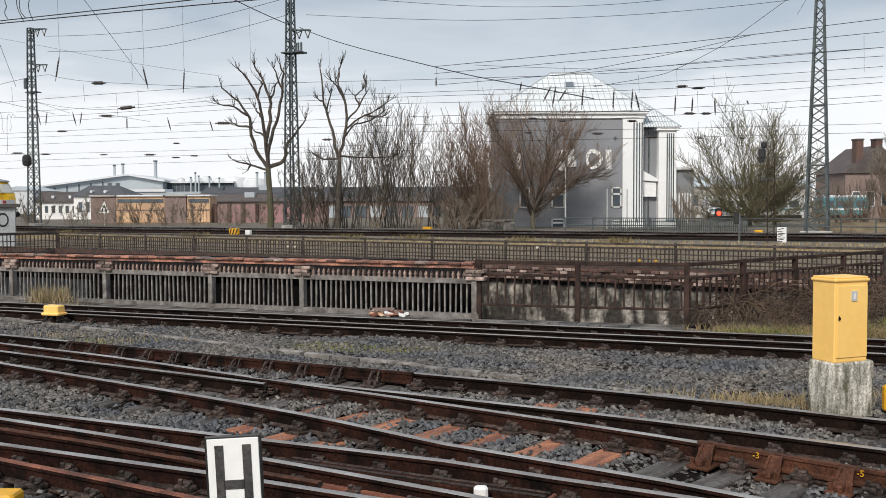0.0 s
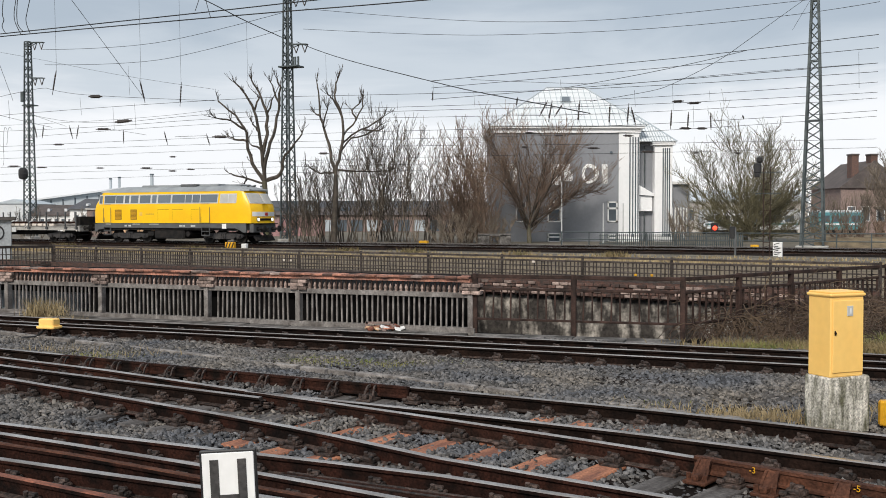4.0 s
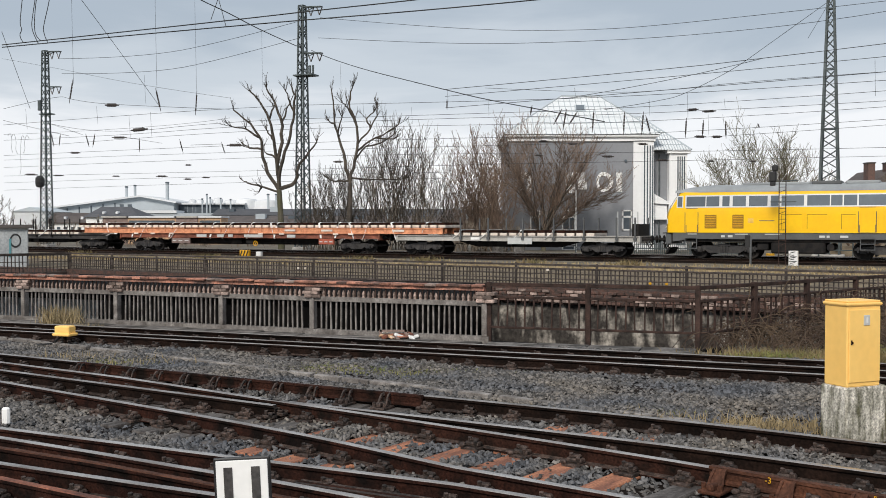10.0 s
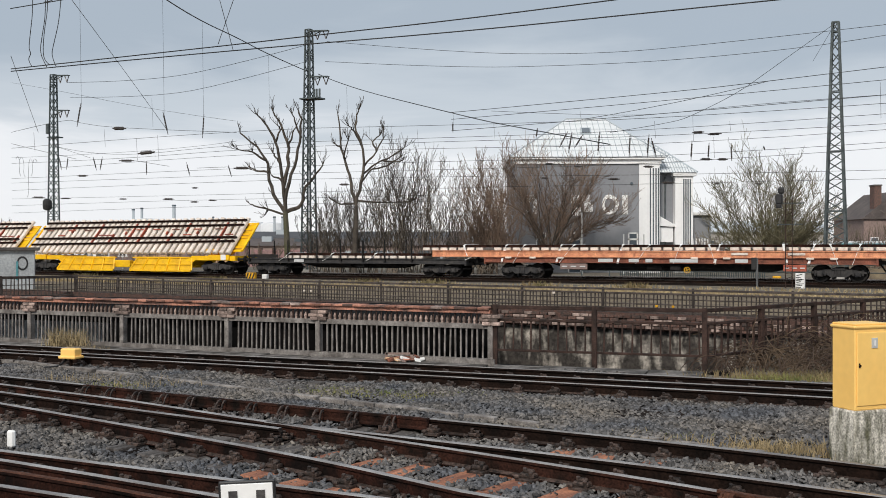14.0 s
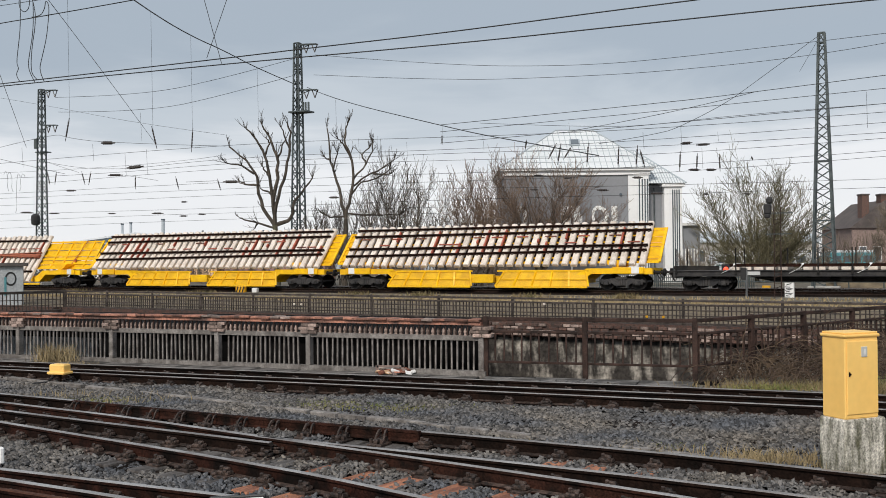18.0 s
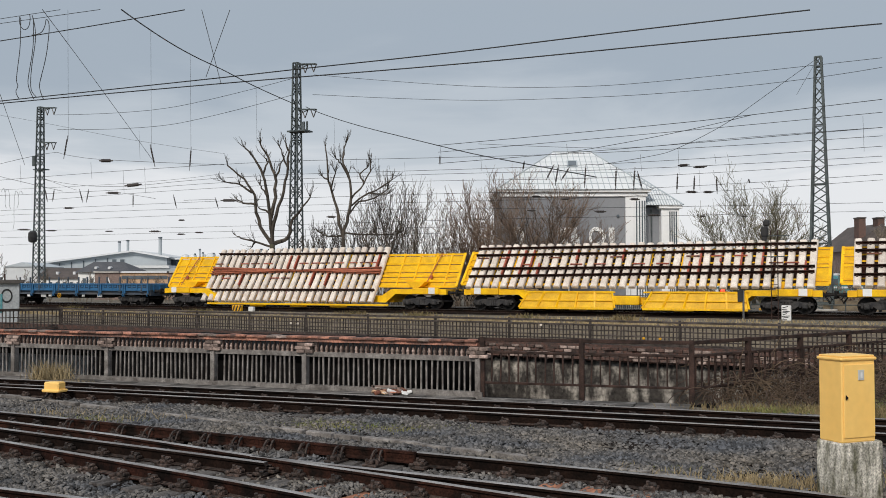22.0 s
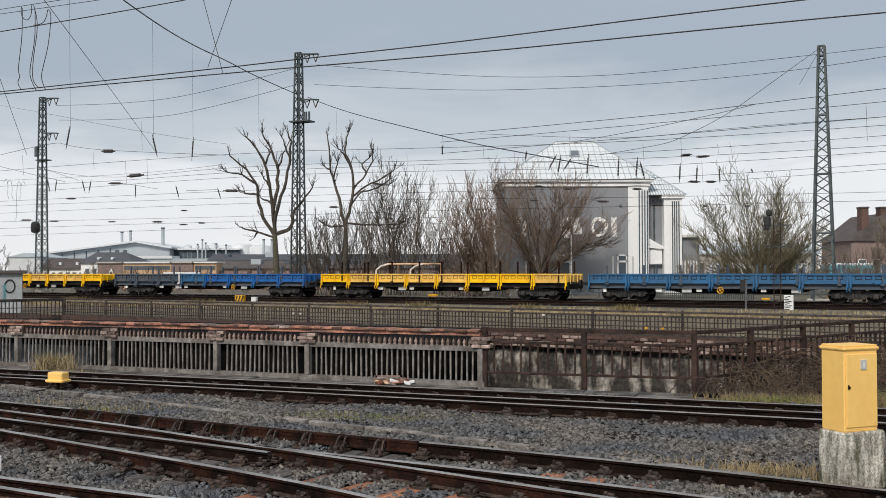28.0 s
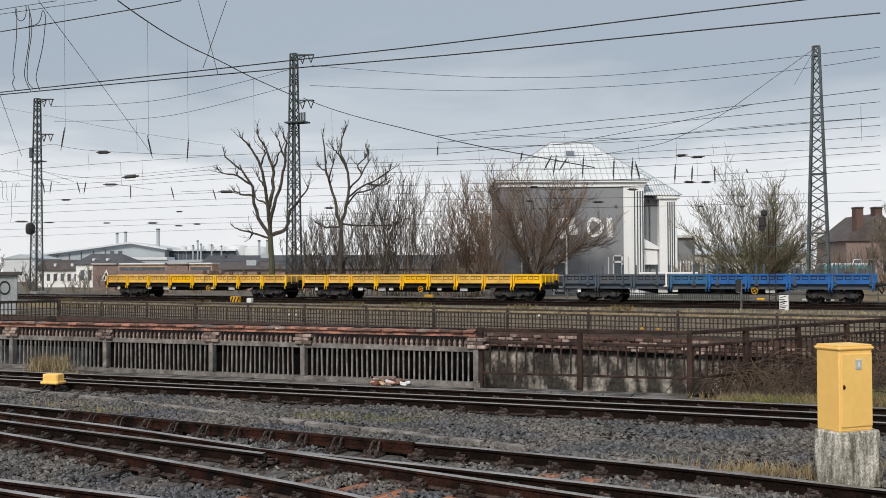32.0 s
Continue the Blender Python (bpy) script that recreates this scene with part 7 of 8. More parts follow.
def insulator(pts, r):
    """A ribbed insulator rod between two points."""
    p, q = Vector(pts[0]), Vector(pts[1])
    b = Build()
    n = 5
    for k in range(n):
        a, c = p.lerp(q, k / n), p.lerp(q, (k + 0.86) / n)
        b.tube(a, c, r, r * 0.85, n=7)
    b.tube(p.lerp(q, -0.25), p.lerp(q, 1.25), r * 0.4, n=5)
    return tagged(part("insulator", b, "insul"), "dark ribbed insulator in the overhead line", "insulator", "insulators", "structure")


wire([(-9.42, 21.18, 5.92), (-4.14, 19.04, 5.94), (0.09, 17.34, 5.9), (3.62, 15.91, 5.94), (5.75, 15.05, 5.96), (6.61, 14.7, 5.96)], 0.011)
wire([(-9.42, 21.18, 5.97), (-4.14, 19.04, 6.04), (-2.47, 18.37, 6.08), (0.09, 17.34, 6.11), (3.63, 15.91, 6.23), (5.68, 15.08, 6.27)], 0.011)
wire([(-9.43, 21.18, 7.26), (-6.65, 20.06, 7.36), (-4.99, 19.39, 7.45)], 0.01)
wire([(-9.44, 21.19, 7.64), (-6.91, 20.17, 7.67)], 0.006)
wire([(-9.44, 21.19, 7.74), (-7.87, 20.55, 7.77)], 0.006)
wire([(-16.7, 52, 16.37), (-16.9, 58, 16.74), (-16.59, 66, 17.16), (-15.64, 72, 17.41), (-14.4, 78, 17.29), (-12.74, 88, 17.72)], 0.035)
wire([(-11.84, 88, 17.51), (-8.69, 82, 15.38), (0.07, 66, 11.05), (2.43, 62, 9.94), (4.98, 58, 8.94), (8.25, 52, 7.52)], 0.03)
wire([(-16.04, 40, 13.09), (-18.84, 55, 12.94), (-19.01, 66, 10.07)], 0.014)
wire([(-20.02, 45, 10.86), (-25.03, 60, 9.13)], 0.012)
wire([(-4.62, 19.24, 7.41), (-4.2, 19.07, 5.94)], 0.006)
wire([(-4.02, 19, 7.34), (-4.52, 19.2, 6.08)], 0.006)
wire([(-38.49, 99.22, 18.67), (-28.54, 94.36, 17.95), (-19.53, 89.95, 18.74), (-12.9, 86.71, 19.77)], 0.02)
wire([(-38.13, 99.05, 17.17), (-27.91, 94.05, 16.34), (-19.53, 89.95, 17.2), (-12.63, 86.58, 18.36)], 0.02)
wire([(-10.49, 83.3, 19.41), (0.4, 77.98, 17.39), (9.2, 73.67, 16.41), (16.01, 70.34, 16.19), (28.79, 64.09, 16.53)], 0.018)
wire([(-10.65, 83.38, 17.75), (0.4, 77.98, 16.19), (9.19, 73.67, 15.61), (16, 70.34, 15.35), (24.98, 65.95, 15.49), (28.79, 64.09, 15.91)], 0.018)
wire([(-45.7, 102.75, 19.27), (-39.88, 99.91, 18.04), (-28.53, 94.35, 15.26), (-19.52, 89.94, 13.6)], 0.014)
wire([(23.33, 64.53, 14.17), (24.43, 63.99, 16.26)], 0.012)
wire([(-34.28, 77.13, 11.13), (-28.87, 74.48, 11.87), (-27.94, 74.02, 11.47), (-24.31, 72.25, 10.83), (-14.65, 67.53, 9.98)], 0.015)
wire([(-0.04, 54.81, 9.58), (11.21, 49.31, 9.85), (14.63, 47.64, 10.02), (20.16, 44.93, 10.33)], 0.016)
wire([(-0.04, 54.81, 9.2), (11.2, 49.31, 9.43), (20.16, 44.93, 9.74)], 0.014)
wire([(-0.04, 59.82, 9.16), (12.22, 53.82, 9.42), (21.99, 49.04, 9.68)], 0.016)
wire([(2.3, 58.68, 10.19), (9.1, 55.35, 9.41), (12.22, 53.82, 9.42), (15.44, 52.25, 9.62), (21.99, 49.04, 9.68)], 0.012)
wire([(7.66, 58.84, 9.7), (12.8, 56.33, 10.24), (17.14, 54.2, 11.16)], 0.016)
wire([(9.87, 62.21, 9.32), (13.33, 60.52, 9.7), (14.47, 59.96, 10.07), (16.88, 58.78, 11.26), (18.37, 58.05, 12.37), (24.4, 63.7, 16.4)], 0.016)
wire([(-33.95, 76.41, 9.82), (-14.52, 66.9, 10.1), (0.09, 59.76, 9.49), (11.89, 53.99, 9.13), (21.99, 49.05, 9.26)], 0.014)
wire([(-32.12, 80.52, 10.37), (-27.41, 78.22, 9.14), (-15.73, 72.51, 9.73), (0.1, 64.76, 9.3), (12.88, 58.51, 9.05), (23.83, 53.16, 9.3)], 0.014)
wire([(-36.78, 82.8, 9.19), (-25.56, 77.31, 9.06), (-15.73, 72.51, 9.32), (0.1, 64.76, 9.08), (12.88, 58.51, 8.65), (23.82, 53.16, 8.76)], 0.014)
wire([(-34.64, 86.88, 9.13), (-16.97, 78.23, 9.57), (0.1, 69.88, 9.14), (13.89, 63.14, 8.62), (25.7, 57.36, 8.95)], 0.014)
wire([(-39.67, 89.34, 8.38), (-16.97, 78.23, 8.41), (0.1, 69.88, 8.23), (13.89, 63.14, 7.87), (25.69, 57.36, 8.23)], 0.014)
wire([(-42.45, 95.6, 8.38), (-18.15, 83.71, 8.28), (0.11, 74.78, 8.02), (14.86, 67.56, 7.8), (27.49, 61.38, 8.31)], 0.014)
wire([(-42.44, 95.59, 7.67), (-18.15, 83.71, 7.8), (0.11, 74.78, 7.5), (14.85, 67.56, 7.04), (27.48, 61.39, 6.91)], 0.014)
wire([(-44.33, 99.85, 7.06), (-18.96, 87.44, 6.81), (0.11, 78.12, 6.85), (15.51, 70.58, 6.65), (28.7, 64.13, 6.57)], 0.014)
wire([(-44.32, 99.85, 6.38), (-30.8, 93.24, 6.45), (-18.96, 87.44, 6.41), (0.11, 78.12, 6.28)], 0.014)
wire([(-46.84, 105.54, 5.84), (-20.04, 92.42, 6.18), (0.11, 82.57, 6)], 0.014)
wire([(-46.89, 105.56, 11.73), (-26.12, 95.4, 11.43), (-20.05, 92.43, 12.07)], 0.014)
wire([(-31.11, 70.01, 9.5), (-28.12, 68.55, 8.76), (-25.48, 67.26, 8.17)], 0.014)
wire([(-24.52, 76.8, 8.88), (-21.47, 75.31, 8.32)], 0.014)
wire([(-17.55, 68.39, 7.63), (-15.15, 67.21, 7.61)], 0.014)
wire([(-37.08, 92.97, 11.64), (-33.21, 91.08, 10.4)], 0.014)
wire([(-16.9, 58, 16.74), (-16.81, 58, 9.87)], 0.008)
wire([(-16.59, 66, 17.16), (-16.5, 66, 10.75)], 0.008)
wire([(-22.52, 60, 18.56), (-22.41, 60, 10.66)], 0.008)
wire([(-14.4, 78, 17.29), (-14.31, 78, 12.08)], 0.008)
wire([(-8.69, 82, 15.38), (-8.6, 82, 12.57)], 0.008)
wire([(0.07, 66, 11.05), (0.14, 66, 10.26)], 0.008)
wire([(2.6, 62, 9.94), (2.67, 62, 8.95)], 0.008)
wire([(7.33, 57, 9.95), (7.39, 57, 9.47)], 0.008)
wire([(22.29, 52, 10.73), (22.33, 52, 8.85)], 0.008)
wire([(14, 58, 9.81), (14.05, 58, 8.32)], 0.008)
wire([(11.78, 58, 9.49), (11.84, 58, 8.49)], 0.008)
wire([(-22.44, 64, 9.77), (-22.36, 64, 8.67)], 0.008)
wire([(-18.98, 64, 9.4), (-18.9, 64, 7.76)], 0.008)
wire([(-20.36, 64, 9.22), (-20.28, 64, 7.76)], 0.008)
wire([(15.74, 60, 8.77), (15.79, 60, 7.51)], 0.008)
wire([(16.7, 60, 9.73), (16.76, 60, 9.15)], 0.008)
wire([(16.62, 60, 8.77), (16.69, 60, 8.19)], 0.008)
wire([(-6.66, 80, 12), (-6.57, 80, 10.26)], 0.008)
wire([(-2.79, 80, 11.62), (-2.7, 80, 10.25)], 0.008)
wire([(-26.99, 64, 9.6), (-26.91, 64, 8.32)], 0.008)
wire([(-21.17, 70, 12.67), (-21.08, 70, 10.68)], 0.008)
insulator([(-22.48, 60, 10.66), (-22.64, 60, 9.71)], 0.05)
insulator([(-16.84, 58, 9.87), (-16.64, 58, 8.98)], 0.05)
insulator([(-16.5, 66, 10.75), (-16.57, 66, 9.69)], 0.05)
insulator([(-25.34, 64, 7.88), (-25.23, 64, 7.33)], 0.04)
insulator([(-24.79, 64, 7.88), (-24.86, 64, 7.33)], 0.04)
insulator([(-23.12, 64, 7.87), (-22.97, 64, 7.29)], 0.04)
insulator([(-22.58, 64, 7.87), (-22.68, 64, 7.29)], 0.04)
insulator([(-19.7, 64, 7.58), (-19.7, 64, 6.99)], 0.04)
insulator([(-17.08, 64, 7.5), (-16.93, 64, 6.91)], 0.04)
insulator([(-14.39, 64, 7.35), (-14.24, 64, 6.84)], 0.04)
insulator([(-21.07, 62, 9.6), (-20.5, 62, 9.6)], 0.12)
insulator([(-19.44, 62, 8.04), (-18.74, 62, 8.11)], 0.12)
insulator([(-21.3, 64, 7.76), (-20.65, 64, 7.76)], 0.08)
insulator([(-13.88, 64, 7.27), (-13.15, 64, 7.27)], 0.1)
insulator([(-7.37, 66, 6.33), (-6.92, 66, 6.33)], 0.08)
insulator([(-24.81, 66, 6.93), (-24.36, 66, 6.93)], 0.07)
insulator([(-20.26, 70, 5.57), (-19.71, 70, 5.57)], 0.07)
insulator([(-18.28, 70, 6.36), (-17.96, 70, 6.36)], 0.06)
insulator([(-18.36, 70, 5.37), (-17.96, 70, 5.37)], 0.06)
insulator([(-17.08, 70, 5.49), (-16.69, 70, 5.48)], 0.06)
insulator([(-29.49, 70, 5.71), (-28.89, 70, 5.71)], 0.06)
insulator([(-27.5, 70, 5.63), (-27.02, 70, 5.63)], 0.06)
insulator([(-23.4, 70, 5.58), (-23.01, 70, 5.58)], 0.05)
insulator([(14.09, 58, 8.82), (14.55, 58, 8.85)], 0.08)
insulator([(15.01, 58, 8.72), (15.54, 58, 8.75)], 0.08)
insulator([(14.54, 58, 7.27), (15, 58, 7.26)], 0.08)
insulator([(15.53, 58, 7.26), (15.93, 58, 7.26)], 0.08)
insulator([(13.95, 58, 8.16), (13.91, 58, 7.4)], 0.05)
insulator([(14.94, 58, 8.06), (14.9, 58, 7.4)], 0.05)
insulator([(16.23, 58, 7.99), (16.26, 58, 7.33)], 0.05)
insulator([(6.54, 57, 8.62), (6.22, 57, 8.01)], 0.05)
insulator([(6.84, 57, 8.56), (6.7, 57, 7.74)], 0.05)
insulator([(7.42, 57, 8.49), (7.09, 57, 7.97)], 0.05)
insulator([(8.43, 57, 8.55), (8.36, 57, 7.64)], 0.05)
insulator([(10.18, 57, 8.39), (10.14, 57, 7.51)], 0.05)
insulator([(11.25, 57, 8.39), (11.18, 57, 7.51)], 0.05)
insulator([(11.44, 57, 8.22), (11.63, 57, 7.51)], 0.05)
insulator([(0.06, 66, 10.34), (0.06, 66, 9.89)], 0.05)
insulator([(4.98, 58, 9), (4.91, 58, 8.61)], 0.05)
insulator([(15.85, 60, 5.97), (16.06, 60, 5.97)], 0.06)
insulator([(18.31, 60, 5.97), (18.58, 60, 5.96)], 0.06)
insulator([(10.14, 64, 6.53), (10.65, 64, 6.53)], 0.08)
insulator([(7.96, 64, 7.34), (8.32, 64, 7.34)], 0.07)
insulator([(6.06, 64, 7.52), (6.43, 64, 7.52)], 0.07)
insulator([(5.77, 64, 6.61), (6.13, 64, 6.61)], 0.07)
insulator([(12.01, 62, 7.17), (12.44, 62, 7.16)], 0.08)
insulator([(13.17, 62, 6.17), (13.7, 62, 6.17)], 0.08)
insulator([(18.74, 60, 8.19), (18.8, 60, 8.02)], 0.05)
wire([(-8.88, 20.96, 7.74), (-8.91, 20.97, 7.59), (-8.78, 20.92, 7.42), (-8.64, 20.86, 7.48), (-8.61, 20.85, 7.71), (-8.64, 20.86, 7.76)], 0.008)
wire([(-8.86, 20.95, 7.71), (-8.85, 20.95, 7.16), (-8.92, 20.98, 6.69), (-8.96, 20.99, 6.35), (-8.89, 20.96, 6.26), (-8.99, 21, 6.12), (-8.88, 20.96, 5.99)], 0.008)
wire([(-8.57, 20.83, 7.73), (-8.48, 20.8, 7.48), (-8.48, 20.8, 7.12), (-8.56, 20.83, 6.72), (-8.6, 20.85, 6.3), (-8.56, 20.83, 6.08), (-8.44, 20.78, 5.99)], 0.008)
wire([(-8.57, 20.83, 7.31), (-8.35, 20.75, 7.3), (-8.24, 20.7, 7.46), (-8.22, 20.69, 7.64), (-8.13, 20.66, 7.51), (-8.16, 20.67, 7.15), (-8.21, 20.69, 6.8), (-8.33, 20.74, 6.4), (-8.39, 20.76, 6.16), (-8.27, 20.72, 5.94)], 0.008)
wire([(-8.54, 20.82, 7.67), (-8.51, 20.81, 7.13), (-8.63, 20.86, 6.54), (-8.67, 20.88, 6.31), (-8.61, 20.85, 6.12), (-8.5, 20.81, 5.94)], 0.008)

# loops of slack cable that hang from the wires near the small mast
for x, top, low, bend in ((-26.2, 7.75, 6.5, 0.1), (-25.95, 7.7, 6.45, 0.12), (-25.6, 7.6, 5.2, -0.1), (-25.35, 7.6, 6.5, -0.12)):
    wire([(x - bend * 2, 60, top - 0.25), (x - bend, 60, top), (x, 60, top - 0.2), (x + bend * 0.5, 60, (top + low) / 2), (x, 60, low + 0.2), (x + bend, 60, low)], 0.009)


# ---- distance: works, sheds and houses beyond the yard ----
def view(px, py, y):
    """A point at distance y, by its bearing: px to the right of and py above the middle of the horizon, in thousandths of the distance."""
    return px / 1000 * y, EYE_Z + py / 1000 * y


def block(parent, name, x0, x1, z0, z1, y0, y1, material, label="", bevel=0.0):
    b = Build()
    b.box(x0, y0, z0, x1, y1, z1, bevel)
    return part(name, b, material, parent, label)


def gable(parent, x0, x1, z0, z1, y0, y1, material, over=0.3, label="", along=True):
    """A pitched roof; its ridge runs along x, or away from the camera."""
    b = Build()
    if along:
        ym = (y0 + y1) / 2
        b.extrude([(y0 - over, z0), (ym, z1), (y1 + over, z0), (y1 + over, z0 - 0.15), (ym, z1 - 0.2), (y0 - over, z0 - 0.15)], x0 - over, x1 + over, "x")
    else:
        xm = (x0 + x1) / 2
        b.extrude([(x0 - over, z0), (xm, z1), (x1 + over, z0)], y0 - over, y1 + over, "y")
    return part("roof", b, material, parent, label)


def rows_of_windows(parent, x0, x1, n, z0, z1, y, w, material="halldark", frame="white"):
    for k in range(n):
        x = x0 + (x1 - x0) * (k + 0.5) / n
        b = Build()
        b.box(x - w / 2 - 0.08, y - 0.05, z0 - 0.08, x + w / 2 + 0.08, y + 0.02, z1 + 0.08)
        wn = part("window", b, frame, parent)
        b = Build()
        b.box(x - w / 2, y - 0.07, z0, x + w / 2, y, z1)
        part("pane", b, material, wn)


# terraced houses with brown tiled roofs
h = thing("row_house", "pale plastered row house with a brown tiled roof", "house", m=pose(0, 0, 0))
block(h, "wall", -56.2, -50.0, 0, 2.55, 140, 147, "white")
gable(h, -56.2, -50.0, 2.5, 3.9, 140, 147, "rooftile")
rows_of_windows(h, -56, -50.2, 6, 0.9, 1.9, 140, 0.45)
for x in (-54.0, -51.6):
    b = Build()
    b.box(x - 0.18, 140.9, 2.95, x + 0.18, 141.6, 3.35)
    part("roof_window", b, "tank", h)
h = thing("row_house", "white plastered house with a slate hipped roof and two round dormers", "house")
block(h, "wall", -50.0, -43.6, 0, 3.3, 138, 147, "white")
b = Build()
b.add([(-50.3, 137.6, 3.25), (-42.6, 137.6, 3.25), (-42.6, 147.4, 3.25), (-50.3, 147.4, 3.25), (-49.2, 142, 4.75), (-45.0, 142, 4.75)], [(0, 1, 5, 4), (1, 2, 5), (2, 3, 4, 5), (3, 0, 4), (3, 2, 1, 0)])
part("roof", b, "slate", h)
rows_of_windows(h, -49.6, -44.5, 5, 1.0, 2.4, 138, 0.5)
for x in (-47.8, -45.9):
    b = Build()
    b.tube((x, 138.6, 3.85), (x, 139.6, 3.85), 0.2, n=10)
    part("dormer_window", b, "tank", h)
# pale blue shed at the far left
h = thing("shed", "pale blue sheet metal shed", "shed")
block(h, "wall", -98.0, -90.3, 0, 5.2, 225, 240, "tank")
gable(h, -98.0, -90.3, 5.2, 6.2, 225, 240, "hall", along=False)
# sheds like old wooden coaches
for x0, x1, mt, lab, win in ((-38.0, -35.2, "brownwall", "dark brown wooden shed", 0), (-35.2, -29.9, "timber", "shed clad in pale timber with a window band", 9), (-29.9, -27.5, "brownwall", "dark brown wooden shed", 0), (-27.4, -24.9, "timber", "shed clad in pale timber with a window band", 4)):
    h = thing("wooden_shed", lab, "shed", "wooden sheds")
    w = block(h, "wall", x0, x1, 0, 2.95, 110, 113.5, mt)
    block(h, "roof", x0 - 0.1, x1 + 0.1, 2.95, 3.12, 109.8, 113.8, "tank" if mt == "timber" else "plaster")
    if win:
        block(h, "window_band", x0 + 0.15, x1 - 0.1, 2.25, 2.65, 109.95, 110.05, "halldark")
        block(h, "sill_board", x0 + 0.05, x1 - 0.05, 1.35, 1.5, 109.9, 110.05, "brownwall")
        n = int((x1 - x0) / 0.35)
        for k in range(n):
            block(h, "board", x0 + (x1 - x0) * k / n + 0.02, x0 + (x1 - x0) * (k + 1) / n - 0.02, 0.1, 1.33, 109.93, 110.0, "timber")
h = thing("brick_wall", "long low reddish brick wall with piers", "wall")
block(h, "wall", -24.8, -12.0, 0, 1.9, 111, 111.4, "pinkwall")
for k in range(9):
    block(h, "pier", -24.7 + k * 1.55, -24.35 + k * 1.55, 0, 2.1, 110.8, 111.5, "brick")

# the works: a long pale hall, chimneys and tanks
h = thing("factory_hall", "long pale grey factory hall with a shallow roof", "factory")
b = Build()
b.extrude([(-121.0, 0), (-82.0, 0), (-82.0, 8.9), (-92.0, 10.7), (-121.0, 6.9)], 300, 330, "y")
part("wall", b, "hall", h)
b = Build()
b.extrude([(-122.0, 7.2), (-92.0, 11.1), (-81.0, 9.2), (-81.0, 8.7), (-92.0, 10.6), (-122.0, 6.7)], 298.5, 331, "y")
part("roof", b, "tank", h)
rows_of_windows(h, -99, -94.2, 2, 4.0, 8.4, 300, 1.3, frame="hall")
for k in range(6):
    block(h, "cladding_rib", -118 + k * 3.6, -117.7 + k * 3.6, 1, 6.8 + k * 0.4, 299.8, 300.1, "halldark")
h = thing("factory_hall", "low blue-grey works building", "factory")
block(h, "wall", -82.0, -62.0, 0, 8.4, 305, 325, "halldark")
block(h, "roof", -83.0, -61.5, 8.4, 8.9, 304, 326, "tank")
rows_of_windows(h, -81, -76.0, 2, 5.2, 8.0, 305, 1.0, frame="hall")
h = thing("factory_hall", "long low white flat-roofed works building", "factory")
block(h, "wall", -117, -60.5, 0, 5.6, 290, 298, "hall")
block(h, "roof", -92, -78.5, 5.6, 6.4, 289.6, 298.4, "tank")
for x, z, r in ((-97.0, 13.9, 0.42), (-94.4, 14.3, 0.42), (-84.6, 15.2, 0.55), (-74.0, 10.2, 0.25), (-72.6, 11.6, 0.28), (-71.6, 10.6, 0.25), (-68.4, 10.4, 0.25), (-65.4, 10.0, 0.25), (-54.0, 11.6, 0.4), (-51.5, 11.6, 0.4)):
    t = thing("chimney", "slim pale steel chimney of the works", "chimney", "works chimneys")
    b = Build()
    b.tube((x, 302, 0), (x, 302, z), r, r * 0.9, n=12)
    part("shaft", b, "hall", t)
    b = Build()
    b.tube((x, 302, z - 0.4), (x, 302, z), r * 1.12, n=12)
    part("rim", b, "halldark", t)
for x, r, z in ((-79.0, 1.2, 9.4), (-76.6, 1.2, 9.4), (-74.0, 1.4, 9.6), (-71.0, 1.5, 9.8), (-67.0, 2.6, 9.2), (-62.2, 3.4, 9.6), (-56.0, 3.8, 9.2)):
    t = thing("tank", "white cylindrical storage tank of the works", "tank", "storage tanks")
    b = Build()
    b.lathe([(r, 0), (r, z), (r * 0.9, z + 0.5), (0.2, z + 0.9)], at=(x, 310, 0), n=16)
    b.smooth = True
    part("shell", b, "tank", t)
# long grey sheds behind the thicket
for x0, x1, z, y, mt, lab in ((-37.5, 2.5, 4.2, 160, "hall", "long low grey shed with a dark roof band"), (-36.0, 6.0, 2.9, 140, "brownwall", "long dark shed behind the thicket"), (0, 12.5, 3.9, 150, "brownwall", "dark shed behind the bushes")):
    h = thing("long_shed", lab, "shed")
    block(h, "wall", x0, x1, 0, z - 0.5, y, y + 10, mt)
    b = Build()
    b.extrude([(y - 0.4, z - 0.5), (y + 5, z + 0.6), (y + 10.4, z - 0.5)], x0 - 0.3, x1 + 0.3, "x")
    part("roof", b, "slate" if mt == "hall" else "rooftile", h)
    for k in range(int((x1 - x0) / 5)):
        xr = x0 + 2.0 + k * 5 + (k * 1.7) % 2.0
        block(h, "roof_vent", xr, xr + 0.9 + (k % 3) * 0.5, z - 0.2, z + 0.55 + 0.3 * (k % 2), y + 2.5, y + 4.0, "hall" if k % 2 else "halldark")
    n = int((x1 - x0) / 2.2)
    for k in range(n):
        block(h, "door_panel", x0 + (x1 - x0) * k / n + 0.3, x0 + (x1 - x0) * (k + 1) / n - 0.3, 0.1, z - 1.2, y - 0.06, y + 0.02, "halldark" if k % 3 else "hall")
